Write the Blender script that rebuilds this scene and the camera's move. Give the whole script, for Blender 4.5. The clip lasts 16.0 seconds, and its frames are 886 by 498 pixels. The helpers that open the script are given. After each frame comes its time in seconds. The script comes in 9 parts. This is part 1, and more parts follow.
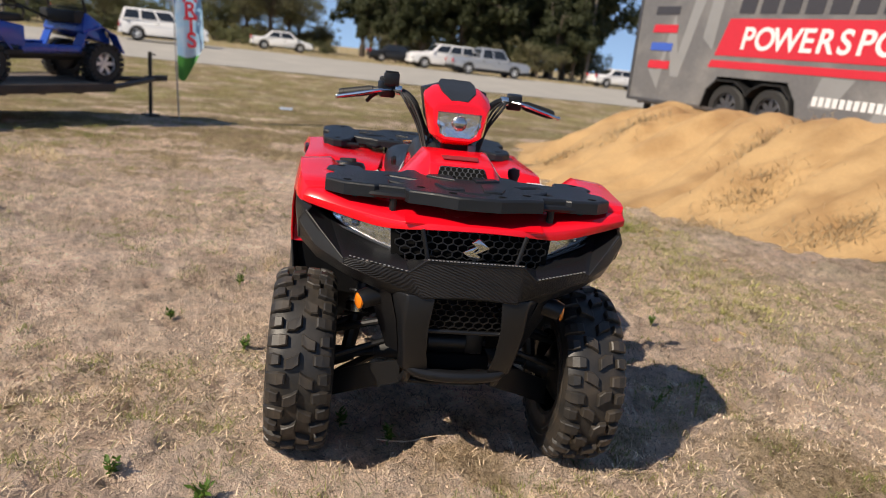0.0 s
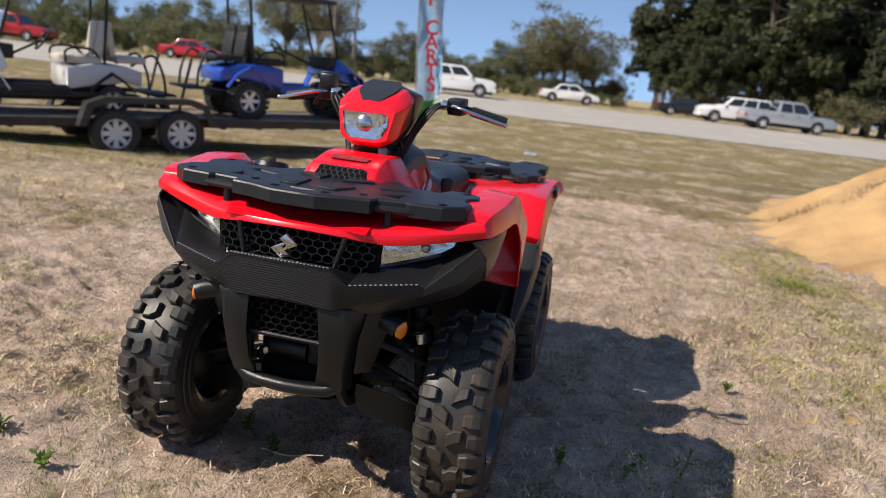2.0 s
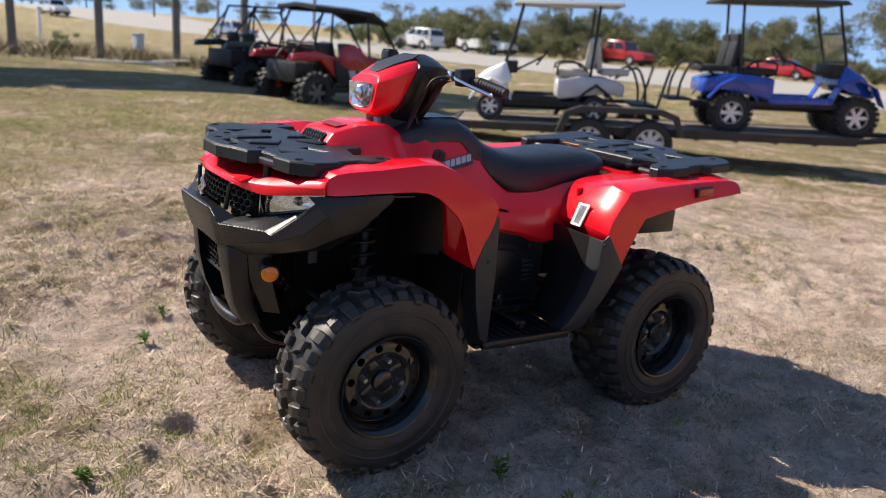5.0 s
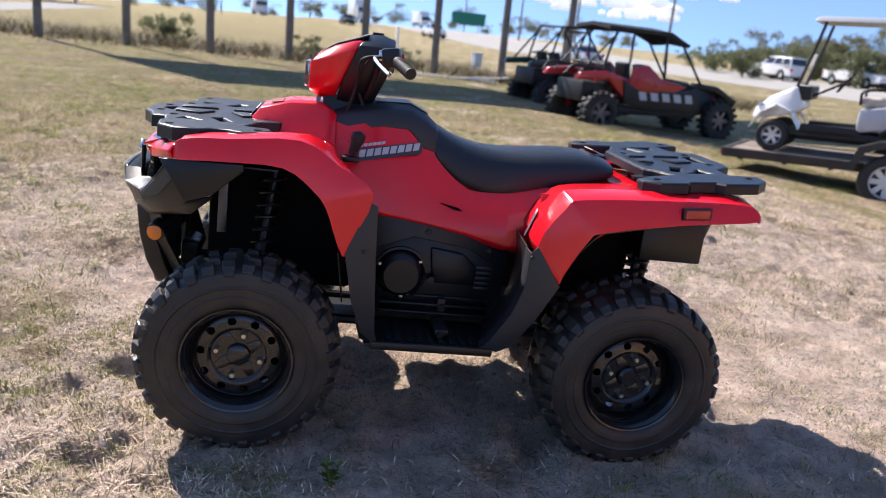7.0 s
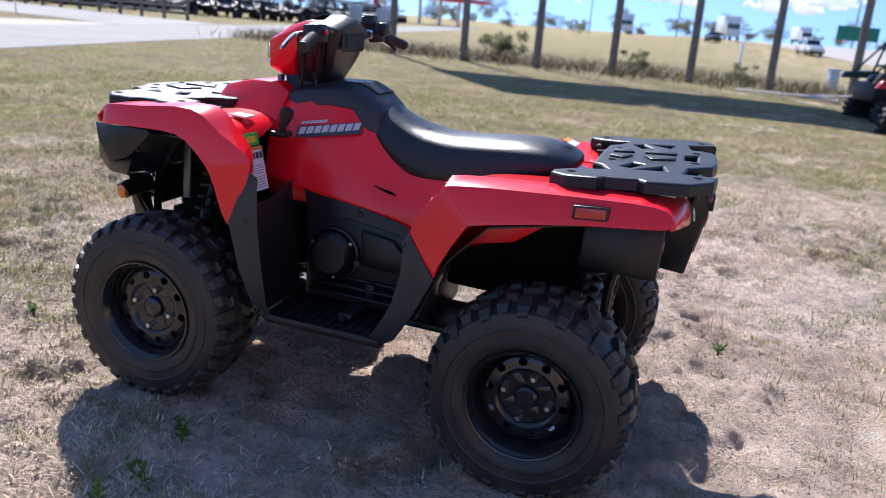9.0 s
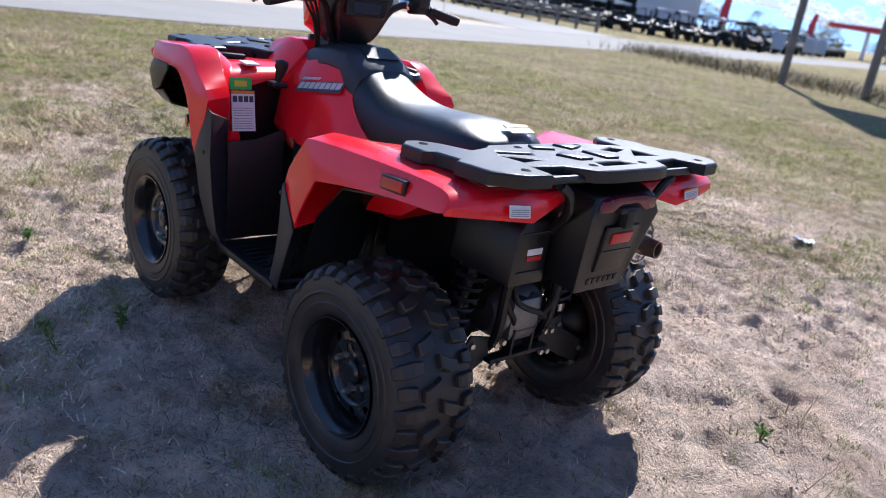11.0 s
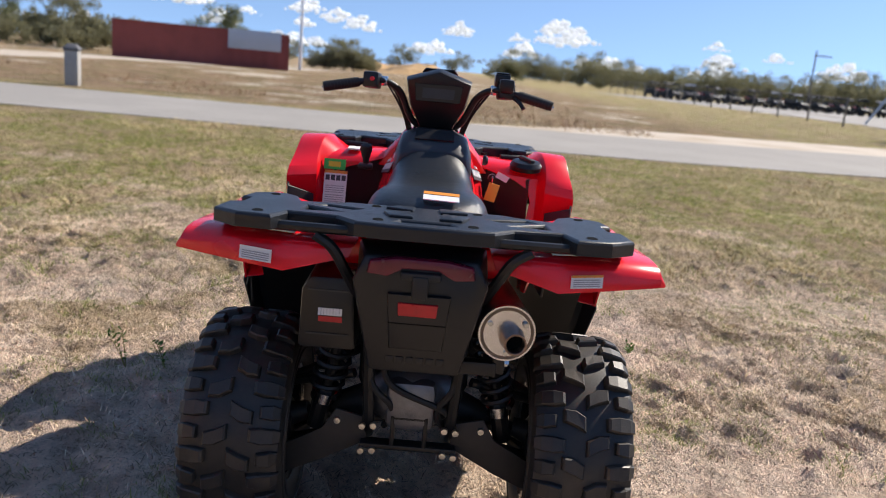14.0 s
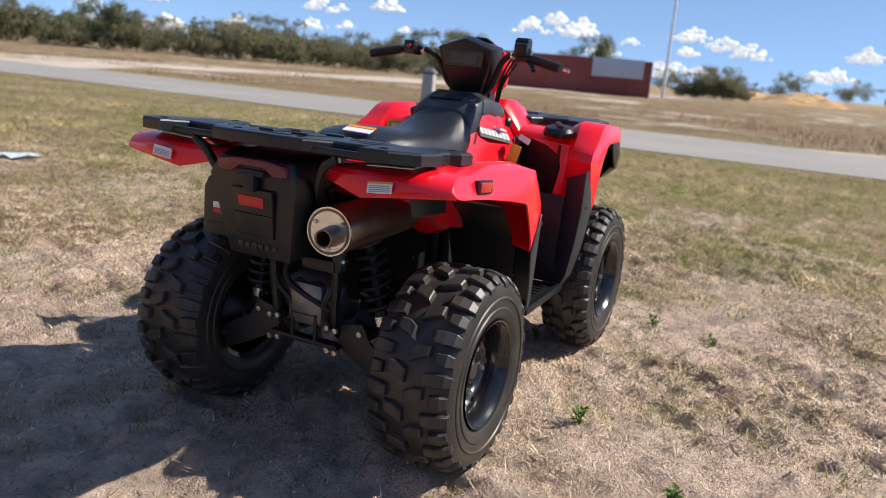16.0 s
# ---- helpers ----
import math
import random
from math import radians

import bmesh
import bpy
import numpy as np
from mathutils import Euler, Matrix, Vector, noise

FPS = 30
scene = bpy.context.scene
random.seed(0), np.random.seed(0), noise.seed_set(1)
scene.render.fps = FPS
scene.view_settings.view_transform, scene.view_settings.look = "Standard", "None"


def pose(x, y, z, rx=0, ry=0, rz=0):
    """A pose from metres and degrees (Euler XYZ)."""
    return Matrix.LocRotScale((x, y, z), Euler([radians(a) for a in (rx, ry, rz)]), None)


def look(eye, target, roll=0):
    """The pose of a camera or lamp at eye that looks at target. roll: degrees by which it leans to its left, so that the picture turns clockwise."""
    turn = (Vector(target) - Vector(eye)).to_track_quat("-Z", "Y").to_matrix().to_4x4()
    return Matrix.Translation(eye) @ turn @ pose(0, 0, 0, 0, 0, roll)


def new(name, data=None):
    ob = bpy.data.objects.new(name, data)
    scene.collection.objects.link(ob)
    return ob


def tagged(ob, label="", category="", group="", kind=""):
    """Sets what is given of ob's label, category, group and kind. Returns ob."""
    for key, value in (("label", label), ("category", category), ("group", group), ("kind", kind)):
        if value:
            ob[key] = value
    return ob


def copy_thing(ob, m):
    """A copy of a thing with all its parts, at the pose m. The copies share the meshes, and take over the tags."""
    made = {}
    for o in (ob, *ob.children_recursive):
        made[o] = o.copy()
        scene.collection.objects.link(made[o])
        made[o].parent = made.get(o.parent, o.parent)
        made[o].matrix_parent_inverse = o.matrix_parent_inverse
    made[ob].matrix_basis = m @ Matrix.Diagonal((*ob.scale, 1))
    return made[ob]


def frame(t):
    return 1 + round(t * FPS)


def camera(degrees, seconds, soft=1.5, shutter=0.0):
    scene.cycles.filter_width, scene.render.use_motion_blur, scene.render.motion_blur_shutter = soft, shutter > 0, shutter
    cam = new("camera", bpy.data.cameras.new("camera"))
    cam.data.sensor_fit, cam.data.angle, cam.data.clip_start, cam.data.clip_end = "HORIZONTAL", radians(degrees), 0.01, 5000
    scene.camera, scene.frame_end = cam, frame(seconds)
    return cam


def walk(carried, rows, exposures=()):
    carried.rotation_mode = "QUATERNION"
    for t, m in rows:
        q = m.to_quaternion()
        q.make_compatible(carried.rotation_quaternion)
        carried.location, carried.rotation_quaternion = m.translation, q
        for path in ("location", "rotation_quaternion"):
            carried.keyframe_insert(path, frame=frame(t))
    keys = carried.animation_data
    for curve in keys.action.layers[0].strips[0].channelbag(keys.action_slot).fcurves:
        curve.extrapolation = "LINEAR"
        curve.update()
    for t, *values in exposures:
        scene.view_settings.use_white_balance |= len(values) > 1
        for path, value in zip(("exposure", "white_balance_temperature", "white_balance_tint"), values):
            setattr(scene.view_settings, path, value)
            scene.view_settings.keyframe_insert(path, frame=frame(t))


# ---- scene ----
# The quad stands nose-up on a slight rise; the path is kept in the quad's own frame.
TILT = pose(0, 0, 0, 0, -1.6, 0)
cam = camera(59.6, 16.0, 0.9)
cam.data.dof.use_dof = True
cam.data.dof.focus_distance = 2.2
cam.data.dof.aperture_fstop = 3.2
PATH = [
    (0, (3.225, -0.452, 1.294), (1.296, -0.138, 0.869), 6.2),
    (0.5, (3.23, -0.127, 1.295), (1.281, 0.018, 0.87), 6.4),
    (1, (3.134, 0.186, 1.272), (1.176, 0.148, 0.863), 6.6),
    (1.5, (3.032, 0.51, 1.254), (1.083, 0.28, 0.869), 6.9),
    (2, (2.963, 0.863, 1.258), (1.046, 0.436, 0.881), 7),
    (2.5, (2.883, 1.152, 1.242), (1.028, 0.508, 0.862), 7.4),
    (3, (2.763, 1.46, 1.232), (1.005, 0.59, 0.839), 7.4),
    (3.5, (2.636, 1.82, 1.269), (1.009, 0.733, 0.853), 7.1),
    (4, (2.403, 2.067, 1.291), (0.934, 0.784, 0.847), 6.8),
    (4.5, (2.112, 2.268, 1.297), (0.82, 0.815, 0.828), 6.3),
    (5, (1.806, 2.46, 1.317), (0.696, 0.871, 0.825), 6),
    (5.2, (1.685, 2.532, 1.307), (0.652, 0.89, 0.82), 5.4),
    (7.3, (0.219, 2.804, 1.329), (0.014, 0.89, 0.785), 7.9),
    (7.5, (0.08, 2.796, 1.32), (-0.046, 0.878, 0.767), 7.9),
    (8, (-0.286, 2.818, 1.33), (-0.187, 0.902, 0.767), 7.2),
    (8.5, (-0.621, 2.684, 1.322), (-0.294, 0.796, 0.745), 6.5),
    (8.7, (-0.751, 2.634, 1.341), (-0.334, 0.766, 0.76), 6.3),
    (10.8, (-2.059, 1.823, 1.403), (-0.786, 0.436, 0.727), 10.3),
    (11, (-2.139, 1.717, 1.404), (-0.794, 0.402, 0.723), 10.3),
    (11.5, (-2.287, 1.441, 1.411), (-0.786, 0.312, 0.725), 10.4),
    (12, (-2.416, 1.185, 1.427), (-0.777, 0.254, 0.759), 9.6),
    (12.5, (-2.561, 0.9, 1.424), (-0.808, 0.171, 0.795), 8.2),
    (13, (-2.587, 0.59, 1.383), (-0.741, 0.083, 0.804), 6.8),
    (13.5, (-2.601, 0.293, 1.374), (-0.693, 0.018, 0.841), 5.8),
    (14, (-2.681, -0.01, 1.383), (-0.746, -0.049, 0.877), 5.2),
    (14.5, (-2.724, -0.347, 1.348), (-0.796, -0.143, 0.854), 4.7),
    (15, (-2.733, -0.705, 1.302), (-0.843, -0.275, 0.81), 4.4),
    (15.5, (-2.768, -1.055, 1.288), (-0.94, -0.414, 0.793), 4),
    (16, (-2.667, -1.382, 1.255), (-0.929, -0.533, 0.748), 4.2),
]
walk(cam, [(t, TILT @ look(eye, target, roll)) for t, eye, target, roll in PATH], exposures=((0, 0.36, 7550, 11), (1.5, 0.48, 7350, 11), (3, 0.55, 6850, 10), (5, 0.75, 6950, 11), (7.5, 1.05, 6250, 14), (11, 1.0, 5850, 12), (12.5, 1.00, 6400, 12), (14, 0.78, 6850, 11), (16, 0.76, 6850, 10)))

# ---- sky and sun ----
SUN_FROM = Vector((0.78, -1.124, 1.21)).normalized()
world = bpy.data.worlds.new("sky")
scene.world = world
world.use_nodes = True
wn = world.node_tree.nodes
sky = wn.new("ShaderNodeTexSky")
sky.sky_type = "NISHITA"
sky.sun_disc = False
sky.sun_elevation = math.asin(SUN_FROM.z)
sky.sun_rotation = math.atan2(SUN_FROM.x, SUN_FROM.y)
sky.air_density, sky.dust_density, sky.ozone_density = 0.85, 0.0, 3.0
sky.altitude = 0
# very clear air: the blue reaches far down to the horizon
aim, lifted = wn.new("ShaderNodeTexCoord"), wn.new("ShaderNodeMapping")
lifted.inputs["Location"].default_value = (-0.26, 0.37, 0.22)
lifted.inputs["Scale"].default_value = (1, 1, 1.15)
world.node_tree.links.new(aim.outputs["Generated"], lifted.inputs[0])
world.node_tree.links.new(lifted.outputs[0], sky.inputs[0])
world.node_tree.links.new(sky.outputs[0], wn["Background"].inputs[0])
wn["Background"].inputs[1].default_value = 0.135
sun = new("sun", bpy.data.lights.new("sun", "SUN"))
sun.data.energy = 4.1
sun.data.angle = radians(0.53)
sun.data.color = (1.0, 0.94, 0.86)
sun.matrix_world = look(SUN_FROM * 50, (0, 0, 0))

# ---- materials ----
def surf(name, color, rough=0.5, metal=0.0, vary=0.15, scale=6.0, grain=60.0, bump=0.0, bump_scale=80.0, coat=0.0, other=None, spread=(0.45, 0.7), random_tint=0.0, island=False, rough_vary=0.08):
    """A surface with a stain scale and a grain scale, fine relief and uneven gloss. other: a second colour that noise mixes in."""
    m = bpy.data.materials.new(name)
    m.use_nodes = True
    n, l = m.node_tree.nodes, m.node_tree.links
    p = n["Principled BSDF"]
    p.inputs["Metallic"].default_value = metal
    if coat:
        p.inputs["Coat Weight"].default_value = coat
        p.inputs["Coat Roughness"].default_value = 0.08
    tc = n.new("ShaderNodeTexCoord")
    big, small = n.new("ShaderNodeTexNoise"), n.new("ShaderNodeTexNoise")
    big.inputs["Scale"].default_value, big.inputs["Detail"].default_value = scale, 5
    small.inputs["Scale"].default_value, small.inputs["Detail"].default_value = grain, 3
    for t in (big, small):
        l.new(tc.outputs["Object"], t.inputs["Vector"])
    mix = n.new("ShaderNodeMix")
    mix.data_type = "RGBA"
    lo = other or tuple(c * (1 - vary) for c in color)
    mix.inputs[6].default_value = (*color, 1)
    mix.inputs[7].default_value = (*lo, 1)
    ramp = n.new("ShaderNodeMapRange")
    ramp.inputs[1].default_value, ramp.inputs[2].default_value = spread
    l.new(big.outputs["Fac"], ramp.inputs[0])
    l.new(ramp.outputs[0], mix.inputs[0])
    hsv = n.new("ShaderNodeHueSaturation")
    val = n.new("ShaderNodeMapRange")
    val.inputs[3].default_value, val.inputs[4].default_value = 1 - vary, 1 + vary
    l.new(small.outputs["Fac"], val.inputs[0])
    l.new(mix.outputs[2], hsv.inputs["Color"])
    if random_tint:
        if island:
            source = n.new("ShaderNodeNewGeometry").outputs["Random Per Island"]
        else:
            source = n.new("ShaderNodeObjectInfo").outputs["Random"]
        rnd = n.new("ShaderNodeMapRange")
        rnd.inputs[3].default_value, rnd.inputs[4].default_value = 1 - random_tint, 1 + random_tint
        l.new(source, rnd.inputs[0])
        mul = n.new("ShaderNodeMath")
        mul.operation = "MULTIPLY"
        l.new(val.outputs[0], mul.inputs[0])
        l.new(rnd.outputs[0], mul.inputs[1])
        l.new(mul.outputs[0], hsv.inputs["Value"])
    else:
        l.new(val.outputs[0], hsv.inputs["Value"])
    l.new(hsv.outputs[0], p.inputs["Base Color"])
    rr = n.new("ShaderNodeMapRange")
    rr.inputs[3].default_value, rr.inputs[4].default_value = max(0.02, rough - rough_vary), min(1, rough + rough_vary)
    l.new(big.outputs["Fac"], rr.inputs[0])
    l.new(rr.outputs[0], p.inputs["Roughness"])
    if bump:
        b, bn = n.new("ShaderNodeBump"), n.new("ShaderNodeTexNoise")
        bn.inputs["Scale"].default_value, bn.inputs["Detail"].default_value = bump_scale, 4
        l.new(tc.outputs["Object"], bn.inputs["Vector"])
        b.inputs["Strength"].default_value, b.inputs["Distance"].default_value = bump, 0.01
        l.new(bn.outputs["Fac"], b.inputs["Height"])
        l.new(b.outputs[0], p.inputs["Normal"])
    return m


def glass(name, tint=(1, 1, 1), rough=0.02):
    m = bpy.data.materials.new(name)
    m.use_nodes = True
    p = m.node_tree.nodes["Principled BSDF"]
    p.inputs["Base Color"].default_value = (*tint, 1)
    p.inputs["Transmission Weight"].default_value = 1
    p.inputs["Roughness"].default_value = rough
    p.inputs["IOR"].default_value = 1.45
    return m


def carbon(name):
    """Black plastic with a fine diagonal rib."""
    m = surf(name, (0.0095, 0.0095, 0.011), 0.32, vary=0.2)
    n, l = m.node_tree.nodes, m.node_tree.links
    tc, w, b = n.new("ShaderNodeTexCoord"), n.new("ShaderNodeTexWave"), n.new("ShaderNodeBump")
    turn = n.new("ShaderNodeMapping")
    turn.inputs["Rotation"].default_value = (0.6, 0.5, 0.7)
    l.new(tc.outputs["Object"], turn.inputs[0])
    l.new(turn.outputs[0], w.inputs["Vector"])
    w.inputs["Scale"].default_value = 70
    b.inputs["Strength"].default_value, b.inputs["Distance"].default_value = 0.9, 0.0015
    l.new(w.outputs["Fac"], b.inputs["Height"])
    l.new(b.outputs[0], n["Principled BSDF"].inputs["Normal"])
    return m


RED = surf("red_plastic", (0.84, 0.006, 0.018), 0.26, vary=0.05, scale=3, grain=200, coat=0.30, rough_vary=0.05)
BLACK = surf("black_plastic", (0.0085, 0.009, 0.0105), 0.32, vary=0.2, scale=5, grain=400, bump=0.12, bump_scale=500)
RACK = surf("rack_plastic", (0.0125, 0.0145, 0.018), 0.37, vary=0.2, scale=7, grain=300, bump=0.15, bump_scale=420)
RACK.node_tree.nodes["Principled BSDF"].inputs["Specular IOR Level"].default_value = 0.42
BLACK.node_tree.nodes["Principled BSDF"].inputs["Specular IOR Level"].default_value = 0.46
GREY = surf("grey_plastic", (0.024, 0.027, 0.032), 0.42, vary=0.12, scale=6, grain=300, bump=0.1, bump_scale=420)
CARBON = carbon("ribbed_black_plastic")
SEAT = surf("black_vinyl", (0.014, 0.0155, 0.018), 0.31, vary=0.15, scale=9, grain=250, bump=0.25, bump_scale=350)
TYRE = surf("dusty_tyre_rubber", (0.0215, 0.0205, 0.020), 0.46, vary=0.25, scale=11, grain=120, other=(0.062, 0.049, 0.037), spread=(0.45, 0.8), bump=0.07, bump_scale=220)
RIM = surf("black_painted_steel", (0.0105, 0.0105, 0.012), 0.24, metal=0.0, vary=0.2, coat=0.5)
STEEL = surf("black_chassis_steel", (0.014, 0.014, 0.015), 0.4, metal=0.2, vary=0.25)
DARKRUB = surf("black_rubber", (0.015, 0.015, 0.015), 0.6, vary=0.2)
CHROME = surf("bright_metal", (0.68, 0.68, 0.69), 0.2, metal=1.0, vary=0.1)
ALU = surf("cast_aluminium", (0.20, 0.205, 0.22), 0.40, metal=0.8, vary=0.2, bump=0.15, bump_scale=200)
BOLT = surf("zinc_bolt", (0.55, 0.54, 0.5), 0.3, metal=1.0, vary=0.1)
CAN = surf("bronzed_silencer_steel", (0.26, 0.18, 0.135), 0.30, metal=0.8, vary=0.2, other=(0.17, 0.10, 0.08))
CANEND = surf("tan_silencer_cap", (0.225, 0.16, 0.105), 0.5, metal=0.35, vary=0.12)
REFLECT = surf("lamp_reflector", (0.50, 0.52, 0.55), 0.14, metal=0.8, vary=0.15, scale=30, grain=90, bump=0.6, bump_scale=45)
LAMPBOWL = surf("bright_lamp_bowl", (0.76, 0.78, 0.82), 0.10, metal=0.97, vary=0.25, scale=40, grain=120, bump=0.35, bump_scale=14)
LENS = glass("clear_lens")
AMBER = surf("amber_lens", (0.85, 0.22, 0.01), 0.2, vary=0.1, coat=0.5)
REDLENS = surf("red_lens", (0.50, 0.008, 0.016), 0.3, vary=0.15, scale=40, coat=0.1)
REDDARK = surf("smoked_red_lens", (0.13, 0.006, 0.022), 0.25, vary=0.15, scale=40, coat=0.15)
REFRED = surf("red_reflector", (0.5, 0.02, 0.015), 0.2, vary=0.1, grain=350, coat=0.5)
WHITE = surf("white_label", (0.78, 0.78, 0.79), 0.45, vary=0.04)
INK = surf("dark_ink", (0.05, 0.05, 0.06), 0.5, vary=0.05)
GREYINK = surf("grey_print", (0.30, 0.31, 0.33), 0.5, vary=0.05)
PALEINK = surf("pale_grey_print", (0.55, 0.56, 0.58), 0.5, vary=0.05)
ORANGE = surf("orange_label", (0.8, 0.28, 0.03), 0.45, vary=0.05)
GREENLAB = surf("green_label", (0.05, 0.50, 0.07), 0.35, vary=0.05)
YELLOW = surf("yellow_label", (0.75, 0.55, 0.03), 0.4, vary=0.05)
SILVER = surf("silver_decal", (0.62, 0.64, 0.67), 0.3, metal=0.7, vary=0.05)
SCREEN = surf("display_glass", (0.010, 0.014, 0.020), 0.22, vary=0.1)
KEYTAG = surf("card_tag", (0.75, 0.42, 0.05), 0.5, vary=0.05)
MESH = surf("black_grille", (0.012, 0.012, 0.013), 0.35, vary=0.15)
# near-black without sheen: puts the shade of hollows, vents and holes into colour
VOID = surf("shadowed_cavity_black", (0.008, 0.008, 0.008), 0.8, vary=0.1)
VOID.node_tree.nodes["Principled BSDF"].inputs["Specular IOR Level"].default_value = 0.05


# ---- mesh helpers ----
def merged(*parts):
    bm = bmesh.new()
    for p in parts:
        me = bpy.data.meshes.new("t")
        p.to_mesh(me)
        bm.from_mesh(me)
        bpy.data.meshes.remove(me)
        p.free()
    return bm


def moved(bm, m):
    bmesh.ops.transform(bm, matrix=m, verts=bm.verts)
    return bm


def mirrored(bm):
    out = bm.copy()
    bmesh.ops.scale(out, vec=(1, -1, 1), verts=out.verts)
    bmesh.ops.reverse_faces(out, faces=out.faces)
    return out


def soften(bm, width, segments=2, angle=0.5):
    if width > 0:
        edges = [e for e in bm.edges if len(e.link_faces) == 2 and e.calc_face_angle(0) > angle]
        bmesh.ops.bevel(bm, geom=edges, offset=width, segments=segments, profile=0.5, affect="EDGES", clamp_overlap=True)
    return bm


def box(x0, x1, y0, y1, z0, z1, bev=0.0):
    bm = bmesh.new()
    bmesh.ops.create_cube(bm, size=1)
    for v in bm.verts:
        v.co = Vector((x0 + (v.co.x + .5) * (x1 - x0), y0 + (v.co.y + .5) * (y1 - y0), z0 + (v.co.z + .5) * (z1 - z0)))
    return soften(bm, bev)


def prism(pts, axis, a, b, bev=0.0, tilt=None):
    """A polygon pushed along an axis from a to b. axis x: points are (y, z); y: (x, z); z: (x, y)."""
    bm = bmesh.new()
    def at(p, q):
        return {"x": (q, p[0], p[1]), "y": (p[0], q, p[1]), "z": (p[0], p[1], q)}[axis]
    lo = [bm.verts.new(at(p, a)) for p in pts]
    hi = [bm.verts.new(at(p, b)) for p in pts]
    bm.faces.new(lo), bm.faces.new(hi)
    for i in range(len(pts)):
        j = (i + 1) % len(pts)
        bm.faces.new((lo[i], lo[j], hi[j], hi[i]))
    bmesh.ops.recalc_face_normals(bm, faces=bm.faces)
    if tilt:
        for v in bm.verts:
            v.co.z += tilt(v.co.x, v.co.y)
    return soften(bm, bev)


def loft(rings, caps=True, bev=0.0):
    """Closed rings of equal count, skinned one to the next."""
    bm = bmesh.new()
    vs = [[bm.verts.new(p) for p in r] for r in rings]
    n = len(rings[0])
    for a, b in zip(vs, vs[1:]):
        for i in range(n):
            j = (i + 1) % n
            bm.faces.new((a[i], a[j], b[j], b[i]))
    if caps:
        bm.faces.new(vs[0]), bm.faces.new(vs[-1])
    bmesh.ops.recalc_face_normals(bm, faces=bm.faces)
    return soften(bm, bev)


def ribbed(stations, bev=0.0):
    """A solid, even about y = 0: stations of (x, [(half width, z), ...] from bottom to top)."""
    rings = []
    for x, half in stations:
        rings.append([(x, w, z) for w, z in half] + [(x, -w, z) for w, z in reversed(half)])
    return loft(rings, True, bev)


def sheet(rows, thick=0.006, bev=0.0):
    """An open skin of rows of points, with thickness."""
    bm = bmesh.new()
    vs = [[bm.verts.new(p) for p in r] for r in rows]
    for a, b in zip(vs, vs[1:]):
        for i in range(len(a) - 1):
            bm.faces.new((a[i], a[i + 1], b[i + 1], b[i]))
    bmesh.ops.recalc_face_normals(bm, faces=bm.faces)
    bmesh.ops.solidify(bm, geom=bm.faces[:], thickness=thick)
    bmesh.ops.recalc_face_normals(bm, faces=bm.faces)
    return soften(bm, bev)


def smooth_line(pts, steps=6):
    """Points along a rounded line through pts."""
    P = [Vector(p) for p in pts]
    P = [2 * P[0] - P[1]] + P + [2 * P[-1] - P[-2]]
    out = []
    for i in range(1, len(P) - 2):
        a, b, c, d = P[i - 1:i + 3]
        for k in range(steps):
            t = k / steps
            out.append(0.5 * (2 * b + (c - a) * t + (2 * a - 5 * b + 4 * c - d) * t * t + (3 * b - a - 3 * c + d) * t ** 3))
    return out + [P[-2]]


def tube(pts, r, n=8, taper=None):
    """A round bar along points; r is one radius, taper the end radius."""
    P = [Vector(p) for p in pts]
    rings, up = [], None
    for i, p in enumerate(P):
        d = (P[min(i + 1, len(P) - 1)] - P[max(i - 1, 0)]).normalized()
        if up is None:
            up = d.orthogonal().normalized()
        up = (up - d * up.dot(d)).normalized()
        side = d.cross(up)
        q = r if taper is None else r + (taper - r) * i / (len(P) - 1)
        rings.append([p + (up * math.cos(a) + side * math.sin(a)) * q for a in (2 * math.pi * k / n for k in range(n))])
    return loft(rings)


def lathe(profile, n=32, axis="y", closed=False):
    """Profile of (radius, along) turned about an axis through the origin."""
    bm = bmesh.new()
    rings = []
    for r, h in profile:
        ring = []
        for k in range(n):
            a = 2 * math.pi * k / n
            c, s = r * math.cos(a), r * math.sin(a)
            ring.append(bm.verts.new({"y": (c, h, s), "x": (h, c, s), "z": (c, s, h)}[axis]))
        rings.append(ring)
    pairs = list(zip(rings, rings[1:])) + ([(rings[-1], rings[0])] if closed else [])
    for a, b in pairs:
        for i in range(n):
            j = (i + 1) % n
            bm.faces.new((a[i], a[j], b[j], b[i]))
    if not closed:
        bm.faces.new(rings[0]), bm.faces.new(rings[-1])
    bmesh.ops.remove_doubles(bm, verts=bm.verts, dist=1e-5)
    bmesh.ops.recalc_face_normals(bm, faces=bm.faces)
    return bm


def rod(a, b, r, n=10):
    return tube([a, b], r, n)


def coil(a, b, radius, wire, turns, n=6):
    a, b = Vector(a), Vector(b)
    d = b - a
    u = d.orthogonal().normalized()
    v = d.normalized().cross(u)
    pts = []
    for i in range(turns * 10 + 1):
        k = i / (turns * 10)
        q = 2 * math.pi * turns * k
        pts.append(a + d * k + (u * math.cos(q) + v * math.sin(q)) * radius)
    return tube(pts, wire, n)


def part(name, bm, material, parent=None, label="", sharp=35):
    bmesh.ops.recalc_face_normals(bm, faces=bm.faces)
    me = bpy.data.meshes.new(name)
    bm.to_mesh(me)
    bm.free()
    me.materials.append(material)
    me.shade_smooth()
    me.set_sharp_from_angle(angle=radians(sharp))
    ob = new(name, me)
    if parent is not None:
        ob.parent = parent
    if label:
        ob["label"] = label
    return ob


